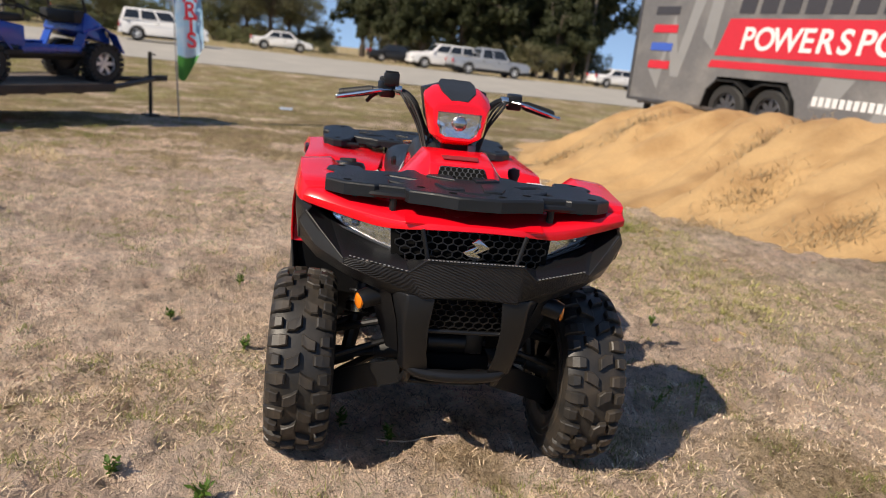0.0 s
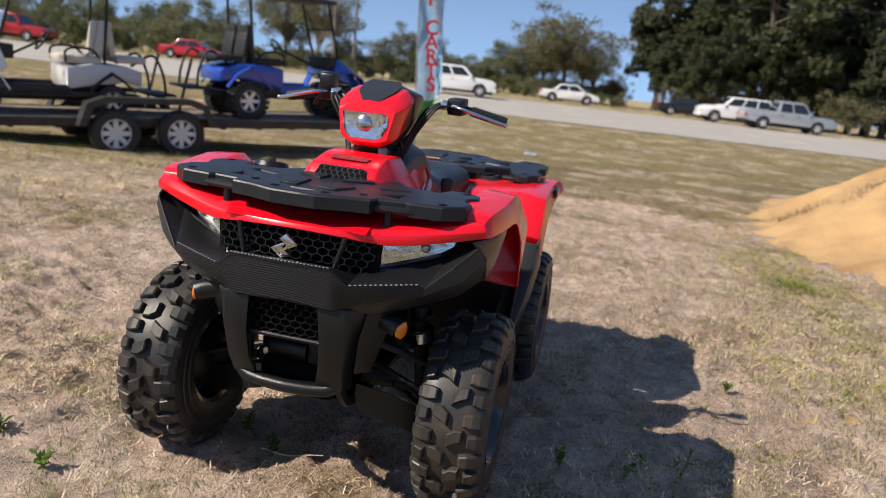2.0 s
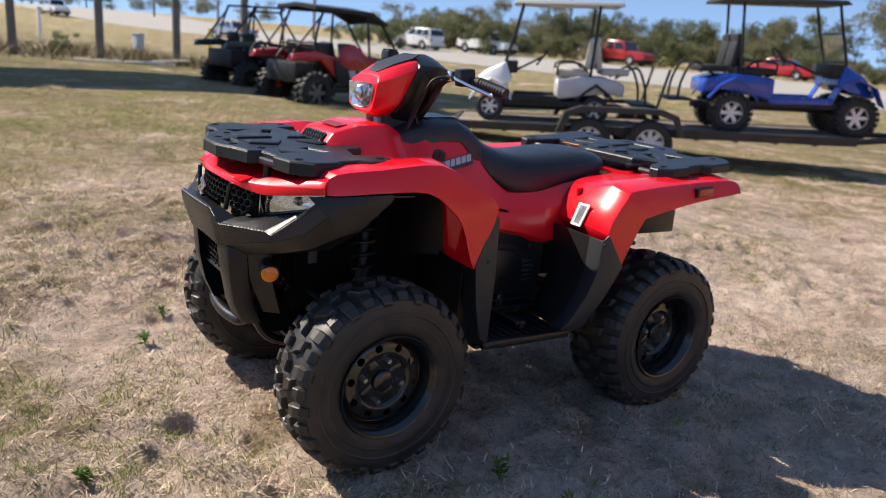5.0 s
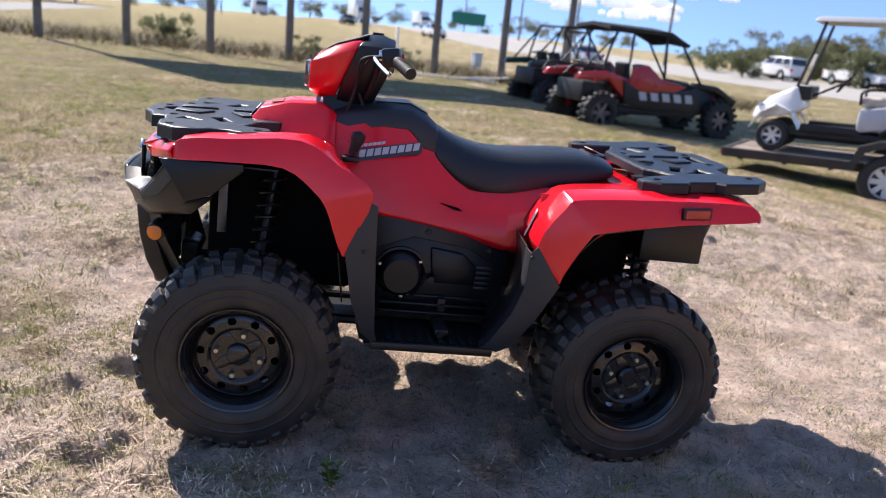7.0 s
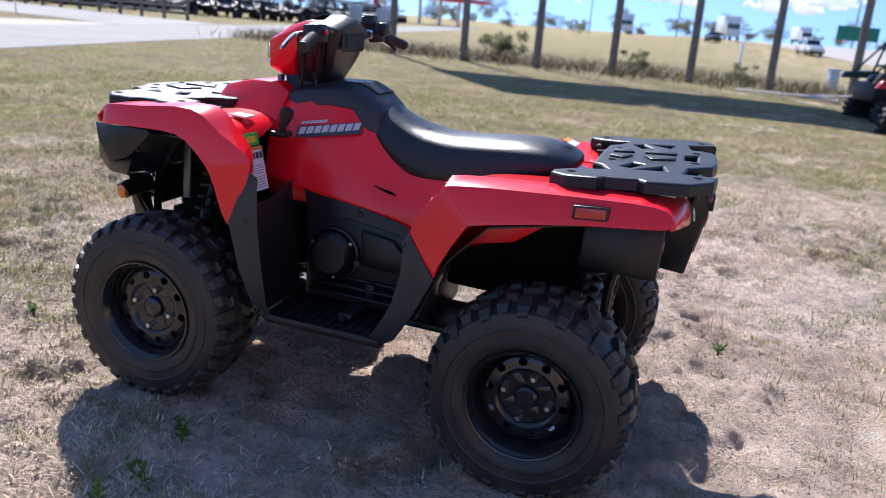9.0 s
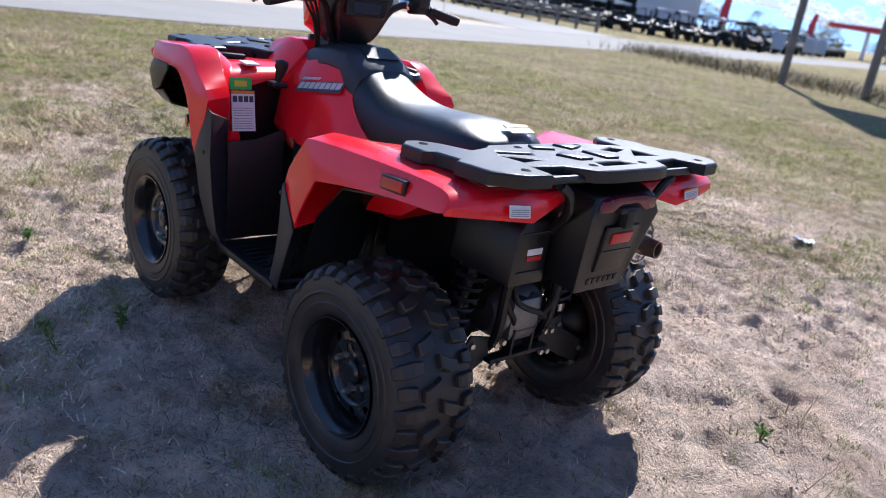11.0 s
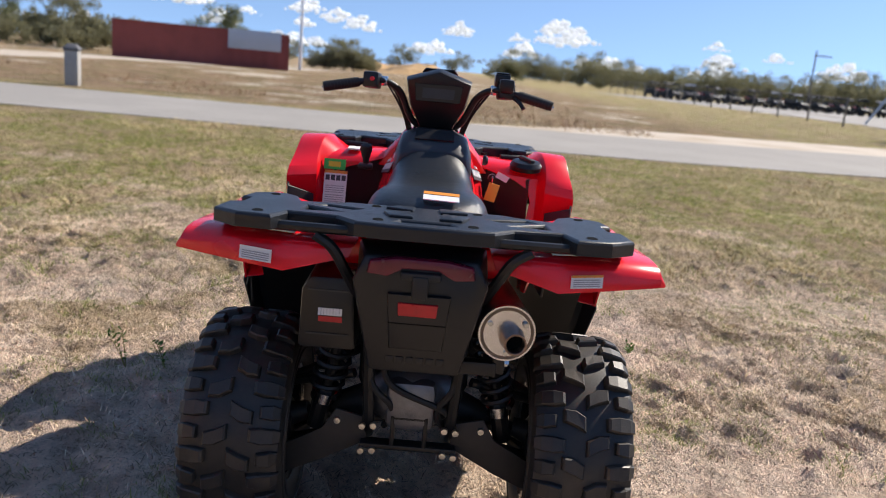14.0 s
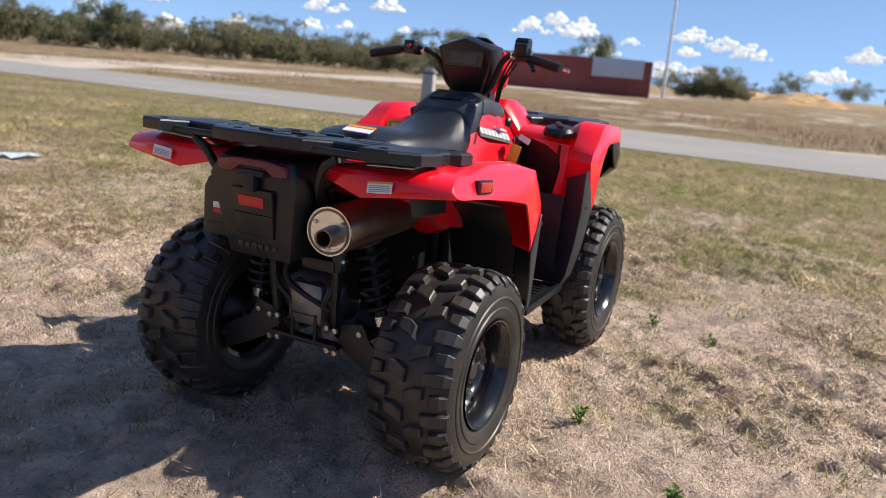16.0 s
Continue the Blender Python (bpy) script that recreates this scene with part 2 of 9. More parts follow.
def rounded(ob, levels=1):
    mod = ob.modifiers.new("round", "SUBSURF")
    mod.levels = mod.render_levels = levels
    return ob


def thing(name, label, category, m=None, group="", kind=""):
    ob = new(name)
    ob.empty_display_size = 0.2
    if m is not None:
        ob.matrix_world = m
    return tagged(ob, label, category, group, kind)


def plate(corners, lift=0.002):
    """A thin flat label through four corners, raised off what carries it."""
    c = [Vector(p) for p in corners]
    nrm = (c[1] - c[0]).cross(c[3] - c[0]).normalized()
    return loft([[p for p in c], [p + nrm * lift for p in c]])


def on_plate(corners, u0, u1, v0, v1, lift=0.0035):
    """A bar on such a label, by shares of its width and height."""
    a, b, c, d = (Vector(p) for p in corners)
    def at(u, v):
        return (a * (1 - u) + b * u) * (1 - v) + (d * (1 - u) + c * u) * v
    return plate((at(u0, v0), at(u1, v0), at(u1, v1), at(u0, v1)), lift)

# ---- ground ----
def smooth01(t):
    t = min(1.0, max(0.0, t))
    return t * t * (3 - 2 * t)


def road_x(y):
    """The highway's near edge."""
    return -32.0 - 0.17 * y


def ground_z(x, y):
    z = 0.028 * x * math.exp(-(x * x + y * y) / 5.0)
    z -= 0.25 * smooth01((-x - 2.5) / 5.5)
    d = road_x(y) - x
    z += 0.25 * smooth01((d + 12) / 12) + 0.45 * smooth01(d / 22)
    z += 1.3 * smooth01((-y - 80) / 60) * smooth01((30 - x) / 25)
    z += 0.12 * smooth01((x - 30) / 25)
    return z


def rough_z(x, y):
    """Scuffed sand close to the quad."""
    k = 1 - smooth01((math.hypot(x, y) - 7) / 6)
    if k <= 0:
        return 0.0
    v = Vector((x, y, 0))
    tread = noise.noise(v * 7.0 + Vector((2, 9, 0)))
    patchy = smooth01((noise.noise(v * 0.8 + Vector((3, 1, 0))) + 0.35) / 0.6)
    h = 0.016 * noise.noise(v * 1.3) + 0.022 * noise.noise(v * 4.1 + Vector((5, 0, 0)))
    h += (0.4 + 0.6 * patchy) * (0.062 * min(0.22, tread) + 0.022 * noise.noise(v * 13) + 0.014 * noise.noise(v * 27))
    # trodden hollows with soft rims
    warped = v + 0.05 * Vector((noise.noise(v * 5), noise.noise(v * 5 + Vector((7, 3, 0))), 0))
    d = noise.voronoi(warped * 6.2)[0][0]
    h += (0.35 + 0.65 * patchy) * (0.012 * smooth01((d - 0.32) / 0.2) - 0.020 * (1 - smooth01((d - 0.02) / 0.42)))
    return k * (h - 0.006)


BARE = ((0.98, -0.85, 0.55), (-0.55, -1.65, 0.55), (2.4, -2.4, 0.7), (2.9, 0.75, 0.6), (-1.6, -0.9, 0.9), (-2.6, 0.8, 0.9), (1.5, 1.9, 0.5), (-0.5, 2.1, 0.5))


def ground_material():
    m = bpy.data.materials.new("sandy_grass_ground")
    m.use_nodes = True
    n, l = m.node_tree.nodes, m.node_tree.links
    p = n["Principled BSDF"]
    p.inputs["Roughness"].default_value = 0.95
    p.inputs["Specular IOR Level"].default_value = 0.15
    tc = n.new("ShaderNodeTexCoord")
    def tex(scale, detail=6, rough=0.6, offset=0.0):
        t, mp = n.new("ShaderNodeTexNoise"), n.new("ShaderNodeMapping")
        t.inputs["Scale"].default_value, t.inputs["Detail"].default_value, t.inputs["Roughness"].default_value = scale, detail, rough
        mp.inputs["Location"].default_value = (offset, offset * 0.7, 0)
        l.new(tc.outputs["Object"], mp.inputs[0])
        l.new(mp.outputs[0], t.inputs["Vector"])
        return t.outputs["Fac"]
    def mask(src, lo, hi):
        r = n.new("ShaderNodeMapRange")
        r.interpolation_type = "SMOOTHSTEP"
        r.inputs[1].default_value, r.inputs[2].default_value = lo, hi
        l.new(src, r.inputs[0])
        return r.outputs[0]
    def mixed(a, b, f):
        x = n.new("ShaderNodeMix")
        x.data_type = "RGBA"
        for src, k in ((a, 6), (b, 7)):
            if isinstance(src, tuple):
                x.inputs[k].default_value = (*src, 1)
            else:
                l.new(src, x.inputs[k])
        l.new(f, x.inputs[0])
        return x.outputs[2]
    def times(a, b):
        x = n.new("ShaderNodeMath")
        x.operation = "MULTIPLY"
        l.new(a, x.inputs[0])
        l.new(b, x.inputs[1])
        return x.outputs[0]
    sand = mixed((0.97, 0.76, 0.625), (0.76, 0.56, 0.44), mask(tex(2.2), 0.35, 0.7))
    sand = mixed(sand, (0.40, 0.28, 0.205), mask(tex(34, 6, 0.7), 0.54, 0.68))
    sand = mixed(sand, (0.78, 0.63, 0.50), mask(tex(19, 6, 0.7, 6.0), 0.60, 0.75))
    straw = mixed((0.66, 0.49, 0.33), (0.27, 0.18, 0.11), mask(tex(30, 7, 0.8), 0.47, 0.62))
    # more straw before the quad, barer sand behind it
    where = n.new("ShaderNodeSeparateXYZ")
    l.new(tc.outputs["Object"], where.inputs[0])
    lean = n.new("ShaderNodeMapRange")
    lean.inputs[1].default_value, lean.inputs[2].default_value = -2.0, 2.0
    lean.inputs[3].default_value, lean.inputs[4].default_value = -0.085, 0.022
    l.new(where.outputs[0], lean.inputs[0])
    leaned = n.new("ShaderNodeMath")
    l.new(tex(0.75, 9, 0.72, 4.0), leaned.inputs[0])
    l.new(lean.outputs[0], leaned.inputs[1])
    # trodden bare places
    strength = leaned.outputs[0]
    for x, y, r in BARE:
        d, near, less = n.new("ShaderNodeVectorMath"), n.new("ShaderNodeMapRange"), n.new("ShaderNodeMath")
        d.operation, d.inputs[1].default_value = "DISTANCE", (x, y, 0)
        l.new(tc.outputs["Object"], d.inputs[0])
        near.interpolation_type = "SMOOTHSTEP"
        near.inputs[1].default_value, near.inputs[2].default_value = r * 0.4, r * 1.5
        near.inputs[3].default_value, near.inputs[4].default_value = 0.20, 0.0
        l.new(d.outputs["Value"], near.inputs[0])
        less.operation = "SUBTRACT"
        l.new(strength, less.inputs[0])
        l.new(near.outputs[0], less.inputs[1])
        strength = less.outputs[0]
    # thicker growth away from the worn patch
    away, grown, thick = n.new("ShaderNodeVectorMath"), n.new("ShaderNodeMapRange"), n.new("ShaderNodeMath")
    away.operation = "LENGTH"
    l.new(tc.outputs["Object"], away.inputs[0])
    grown.interpolation_type = "SMOOTHSTEP"
    grown.inputs[1].default_value, grown.inputs[2].default_value = 4.0, 11.0
    grown.inputs[3].default_value, grown.inputs[4].default_value = 0.0, 0.13
    l.new(away.outputs["Value"], grown.inputs[0])
    l.new(strength, thick.inputs[0])
    l.new(grown.outputs[0], thick.inputs[1])
    cover = mask(thick.outputs[0], 0.47, 0.56)
    # darker, matted thatch away from the worn patch
    straw = mixed(straw, (0.335, 0.25, 0.145), mask(away.outputs["Value"], 4.0, 13.0))
    col = mixed(sand, straw, cover)
    green = mixed(mixed((0.205, 0.22, 0.048), (0.46, 0.385, 0.185), mask(tex(7, 7, 0.75, 2.0), 0.42, 0.58)), (0.45, 0.335, 0.20), mask(tex(1.1, 8, 0.78, 5.0), 0.46, 0.57))
    # greener beyond the worn patch
    sep = n.new("ShaderNodeSeparateXYZ")
    l.new(tc.outputs["Object"], sep.inputs[0])
    east = n.new("ShaderNodeMapRange")
    east.interpolation_type = "SMOOTHSTEP"
    east.inputs[1].default_value, east.inputs[2].default_value = 0.8, 5.0
    east.inputs[3].default_value, east.inputs[4].default_value = 0.14, 1.0
    l.new(sep.outputs[0], east.inputs[0])
    far = n.new("ShaderNodeMapRange")
    far.interpolation_type = "SMOOTHSTEP"
    far.inputs[1].default_value, far.inputs[2].default_value = -9.0, -17.0
    far.inputs[3].default_value, far.inputs[4].default_value = 0.0, 0.75
    l.new(sep.outputs[0], far.inputs[0])
    both_ = n.new("ShaderNodeMath")
    both_.operation = "MAXIMUM"
    l.new(east.outputs[0], both_.inputs[0])
    south = n.new("ShaderNodeMapRange")
    south.interpolation_type = "SMOOTHSTEP"
    south.inputs[1].default_value, south.inputs[2].default_value = -2.2, -8.0
    south.inputs[3].default_value, south.inputs[4].default_value = 0.0, 0.95
    l.new(sep.outputs[1], south.inputs[0])
    wide = n.new("ShaderNodeMath")
    wide.operation = "MAXIMUM"
    l.new(far.outputs[0], wide.inputs[0])
    l.new(south.outputs[0], wide.inputs[1])
    l.new(wide.outputs[0], both_.inputs[1])
    foot, near_heap = n.new("ShaderNodeMapRange"), n.new("ShaderNodeMath")
    foot.interpolation_type = "SMOOTHSTEP"
    foot.inputs[1].default_value, foot.inputs[2].default_value = 1.5, 2.6
    foot.inputs[3].default_value, foot.inputs[4].default_value = 0.0, 0.38
    l.new(sep.outputs[1], foot.inputs[0])
    near_heap.operation = "MAXIMUM"
    l.new(both_.outputs[0], near_heap.inputs[0])
    l.new(foot.outputs[0], near_heap.inputs[1])
    both_ = near_heap
    col = mixed(col, green, times(mask(tex(0.55, 9, 0.75, 9.0), 0.34, 0.55), both_.outputs[0]))
    # brown weeds past the side road
    weeds = n.new("ShaderNodeMapRange")
    weeds.interpolation_type = "SMOOTHSTEP"
    weeds.inputs[1].default_value, weeds.inputs[2].default_value = 17.0, 20.0
    l.new(sep.outputs[0], weeds.inputs[0])
    north = n.new("ShaderNodeMapRange")
    north.interpolation_type = "SMOOTHSTEP"
    north.inputs[1].default_value, north.inputs[2].default_value = -13.0, -8.0
    l.new(sep.outputs[1], north.inputs[0])
    col = mixed(col, mixed(mixed((0.36, 0.245, 0.155), (0.255, 0.20, 0.10), mask(tex(0.6, 7, 0.7), 0.42, 0.6)), (0.62, 0.53, 0.41), mask(tex(0.14, 8, 0.72, 18.0), 0.54, 0.61)), times(times(weeds.outputs[0], north.outputs[0]), mask(tex(0.25, 7, 0.7, 3.0), 0.05, 0.35)))
    col = mixed(col, (0.24, 0.18, 0.095), times(times(mask(tex(4.5, 8, 0.8, 8.0), 0.54, 0.68), mask(tex(0.9, 4, 0.6, 12.0), 0.35, 0.6)), times(both_.outputs[0], mask(away.outputs["Value"], 2.5, 6.0))))
    # fine dark flecks: the shade in gaps between straws, painted as colour
    col = mixed(col, (0.15, 0.10, 0.065), times(mask(tex(85, 5, 0.8, 1.0), 0.57, 0.64), mask(thick.outputs[0], 0.36, 0.50)))
    # clumps of growth and open ground, from a hand to a stride across
    def scaled(c, f, lo, hi):
        q, h = n.new("ShaderNodeMapRange"), n.new("ShaderNodeHueSaturation")
        q.inputs[1].default_value, q.inputs[2].default_value = 0.36, 0.64
        q.inputs[3].default_value, q.inputs[4].default_value = lo, hi
        l.new(f, q.inputs[0])
        l.new(q.outputs[0], h.inputs["Value"])
        l.new(c, h.inputs["Color"])
        return h.outputs[0]
    col = scaled(col, tex(6.5, 8, 0.8, 15.0), 0.62, 1.36)
    col = scaled(col, tex(0.7, 5, 0.65, 22.0), 0.84, 1.14)
    l.new(col, p.inputs["Base Color"])
    b = n.new("ShaderNodeBump")
    b.inputs["Strength"].default_value, b.inputs["Distance"].default_value = 1.0, 0.05
    add = n.new("ShaderNodeMath")
    l.new(tex(30, 8, 0.75), add.inputs[0])
    l.new(tex(110, 4, 0.7), add.inputs[1])
    l.new(add.outputs[0], b.inputs["Height"])
    l.new(b.outputs[0], p.inputs["Normal"])
    return m


GROUND = ground_material()
ASPHALT = surf("worn_pale_asphalt", (0.38, 0.355, 0.315), 0.85, vary=0.12, scale=0.5, grain=60, other=(0.44, 0.41, 0.36), bump=0.3, bump_scale=120)
SIDEROAD = surf("grey_side_road_asphalt", (0.275, 0.258, 0.235), 0.9, vary=0.12, scale=0.4, grain=60, other=(0.32, 0.30, 0.275), bump=0.3, bump_scale=120)
PALESAND = surf("pale_shell_sand", (0.50, 0.43, 0.35), 0.95, vary=0.15, scale=0.5, grain=30, other=(0.38, 0.305, 0.22))
MOUNDSAND = surf("orange_fill_sand", (0.46, 0.295, 0.14), 0.95, vary=0.12, scale=1.4, grain=25, other=(0.32, 0.19, 0.085), bump=1.0, bump_scale=14)


def graded(near, fine, far, grow=1.16):
    out, step, x = [], fine, 0.0
    while x < far:
        out.append(x)
        if x > near:
            step *= grow
        x += step
    return [-v for v in reversed(out[1:])] + out


def make_ground():
    xs = graded(3.6, 0.022, 900, 1.11)
    verts = [(x, y, ground_z(x, y) + rough_z(x, y)) for x in xs for y in xs]
    n = len(xs)
    faces = [(i * n + j, (i + 1) * n + j, (i + 1) * n + j + 1, i * n + j + 1) for i in range(n - 1) for j in range(n - 1)]
    me = bpy.data.meshes.new("ground")
    me.from_pydata(verts, [], faces)
    me.materials.append(GROUND)
    me.shade_smooth()
    return tagged(new("ground", me), "scuffed pale sand with dry straw and thin grass", "ground", kind="structure")


make_ground()


def strip(name, left, right, lift, material, label, category, kind="structure"):
    """A road laid over the ground between two lines of points."""
    bm = bmesh.new()
    cols = 6
    rows = []
    for a, b in zip(left, right):
        row = []
        for i in range(cols + 1):
            x, y = (a[0] + (b[0] - a[0]) * i / cols, a[1] + (b[1] - a[1]) * i / cols)
            row.append(bm.verts.new((x, y, ground_z(x, y) + lift)))
        rows.append(row)
    for a, b in zip(rows, rows[1:]):
        for i in range(cols):
            bm.faces.new((a[i], a[i + 1], b[i + 1], b[i]))
    bmesh.ops.recalc_face_normals(bm, faces=bm.faces)
    bmesh.ops.solidify(bm, geom=bm.faces[:], thickness=0.006)
    return tagged(part(name, bm, material), label, category, kind=kind)


ys = [v * 6.0 for v in range(-60, 41)]
strip("road", [(road_x(y), y) for y in ys], [(road_x(y) - 19.0, y) for y in ys], 0.03, ASPHALT, "wide sun-bleached highway beyond the grass verge", "road")


def side_near(y):
    return 11.4 + 3.6 * smooth01((-y - 2) / 22) + 0.17 * max(0.0, -y - 20)


ys = [v * 2.5 for v in range(-45, 29)]
strip("side_road", [(side_near(y), y) for y in ys], [(side_near(y) + 5.8, y) for y in ys], 0.008, SIDEROAD, "narrow grey side road along the grass", "road")
strip("sand_apron", [(side_near(y) + 5.7, y) for y in ys[28:52]], [(side_near(y) + 5.7 + 3.8 * smooth01((8 - abs(y + 13) * 0.62) / 4), y) for y in ys[28:52]], 0.006, PALESAND, "pale sandy shoulder beside the side road", "shoulder")
track = [(16.6 + 0.9 * k, 33.0 - 0.30 * k) for k in range(0, 70)]
strip("sand_track", [(x, y + 3.6 + 0.7 * math.sin(x * 0.3)) for x, y in track], [(x, y - 3.4 - 6.5 * smooth01((24 - x) / 7) + 0.6 * math.sin(x * 0.45)) for x, y in track], 0.016, PALESAND, "pale sandy track across the weedy field", "track")


LOT = surf("pale_lot_concrete", (0.32, 0.30, 0.275), 0.9, vary=0.12, scale=0.3, grain=40, other=(0.25, 0.24, 0.225))
lot_a = [(20.8, -23.2), (26.0, -24.4), (33.0, -25.4), (50.0, -28.2), (70.0, -23.4), (95.0, -18.0)]
lot_b = [(23.6, -34.0), (30.0, -34.9), (40.0, -36.5), (60.0, -44.0), (90.0, -58.0), (120.0, -66.0)]
strip("lot", lot_a, lot_b, 0.02, LOT, "pale concrete driveway and vehicle lot", "driveway")


def mound_z(x, y):
    """Height of the sand heap: steep towards the quad, level where the enclosed trailer stands."""
    foot = 2.75 + 0.25 * math.sin(x * 0.9) + 0.55 * smooth01((x + 6.0) / 2.0) + 1.5 * smooth01((x + 4.2) / 1.8)
    d = y - foot
    end = smooth01((x + 14.5) / 4.6) * smooth01((-1.6 - x) / 2.2)
    crest = 1.28 * smooth01(d / 3.0) - 0.42 * smooth01((d - 3.2) / 1.2)
    gully = 0.30 * noise.noise((x * 1.3 + y * 0.5, y * 0.35, 0)) * smooth01(d / 1.2) + 0.15 * noise.noise((x * 3.0 + y * 1.0, y * 0.8, 4)) * smooth01(d / 0.8) + 0.06 * noise.noise((x * 7.0, y * 3.0, 8))
    return crest * end + gully * end - 0.03


def make_mound():
    nx, ny = 190, 150
    verts, faces = [], []
    for i in range(nx + 1):
        for j in range(ny + 1):
            x, y = -17.0 + 16.5 * i / nx, 1.8 + 16.0 * j / ny
            verts.append((x, y, ground_z(x, y) + mound_z(x, y)))
    for i in range(nx):
        for j in range(ny):
            faces.append((i * (ny + 1) + j, (i + 1) * (ny + 1) + j, (i + 1) * (ny + 1) + j + 1, i * (ny + 1) + j + 1))
    me = bpy.data.meshes.new("sand_mound")
    me.from_pydata(verts, [], faces)
    me.materials.append(MOUNDSAND)
    me.shade_smooth()
    return tagged(new("sand_mound", me), "heap of orange-yellow fill sand with weedy gullies", "sand heap", kind="structure")


make_mound()

def make_hills():
    nx, ny = 60, 80
    verts, faces = [], []
    for i in range(nx + 1):
        for j in range(ny + 1):
            x, y = 104 + 24 * i / nx, -3 + 17 * j / ny
            edge = smooth01((1 - abs(2 * i / nx - 1)) / 0.5) * smooth01((1 - abs(2 * j / ny - 1)) / 0.45)
            h = 1.1 + 1.6 * noise.noise((x * 0.13, y * 0.17, 3)) + 0.5 * noise.noise((x * 0.4, y * 0.5, 6)) + 0.2 * noise.noise((x, y, 9))
            verts.append((x, y, ground_z(x, y) - 0.1 + edge * max(0, h)))
    for i in range(nx):
        for j in range(ny):
            faces.append((i * (ny + 1) + j, (i + 1) * (ny + 1) + j, (i + 1) * (ny + 1) + j + 1, i * (ny + 1) + j + 1))
    me = bpy.data.meshes.new("sand_hills")
    me.from_pydata(verts, [], faces)
    me.materials.append(MOUNDSAND)
    me.shade_smooth()
    return tagged(new("sand_hills", me), "low heaps of tan sand far across the field", "sand heap", kind="structure")


make_hills()

# ---- the quad bike; x forward, y to its left, z up ----
quad = thing("quad_bike", "new red and black four-wheeled quad bike standing on sand", "quad bike", TILT)
Q = quad


# wheels
def tyre_line(r, half):
    """The carcass across the tread: share of the half width, radius, offset, and which way a lug stands off."""
    return [(0.0, 0.936 * r, 0.0, 1.0, 0.0), (0.45, 0.934 * r, 0.45 * half, 1.0, 0.0), (0.80, 0.914 * r, 0.80 * half, 0.96, 0.28), (0.95, 0.878 * r, 0.95 * half, 0.78, 0.62), (1.08, 0.815 * r, 1.005 * half, 0.30, 0.95)]


def tyre_mesh(r, half):
    crown = [(b, c) for a, b, c, d, e in tyre_line(r, half)]
    outer = [(0.156, 0.78 * half), (0.168, 0.91 * half), (0.187, 0.985 * half), (0.2045, 1.02 * half), (0.2085, 1.02 * half), (0.212, 0.995 * half), (0.233, 1.005 * half), (0.2365, 1.035 * half), (0.2405, 1.03 * half), (0.244, 1.006 * half)] + crown[::-1]
    return lathe([(q, -y) for q, y in outer] + [(q, y) for q, y in outer[-2::-1]], 64, "y", closed=True)


def lug_mesh(r, half, stations, sign, depth=0.018):
    """One tread block: stations of (share of the half width, its two edges along the tread)."""
    line = tyre_line(r, half)
    def at(h, a, lift):
        for p, q in zip(line, line[1:]):
            if h <= q[0] or q is line[-1]:
                k = (h - p[0]) / (q[0] - p[0])
                m = [u + (v - u) * k for u, v in zip(p, q)]
                break
        rad, y = m[1] + m[3] * lift, m[2] + m[4] * lift
        return Vector((math.cos(a / r) * rad, sign * y, math.sin(a / r) * rad))
    hm = sum(q[0] for q in stations) / len(stations)
    am = sum(q[1] + q[2] for q in stations) / len(stations) / 2
    bm = bmesh.new()
    rings = []
    for lift, k in ((-0.003, 1.10), (0.78, 1.0), (1.0, 0.84)):
        pts = [(h, a) for h, a, b in stations] + [(h, b) for h, a, b in reversed(stations)]
        rings.append([bm.verts.new(at(hm + (h - hm) * k, am + (a - am) * k, max(lift, -0.003) * depth * (1 - 0.62 * smooth01((h - 0.7) / 0.35)))) for h, a in pts])
    n = len(rings[0])
    for a, b in zip(rings, rings[1:]):
        for i in range(n):
            j = (i + 1) % n
            bm.faces.new((a[i], a[j], b[j], b[i]))
    top = rings[-1]
    for i in range(len(stations) - 1):
        bm.faces.new((top[i], top[i + 1], top[n - 2 - i], top[n - 1 - i]))
    bmesh.ops.recalc_face_normals(bm, faces=bm.faces)
    me = bpy.data.meshes.new("tread_lug")
    bm.to_mesh(me)
    bm.free()
    me.materials.append(TYRE)
    return me


LUGS = ([(0.02, -0.004, 0.034), (0.22, 0.010, 0.050), (0.44, 0.020, 0.052)],
        [(0.42, 0.066, 0.098), (0.62, 0.062, 0.104), (0.85, 0.064, 0.104), (0.99, 0.068, 0.100)],
        [(0.58, 0.006, 0.036), (0.80, 0.000, 0.040), (0.93, 0.004, 0.036)])
LUG_DATA = {}


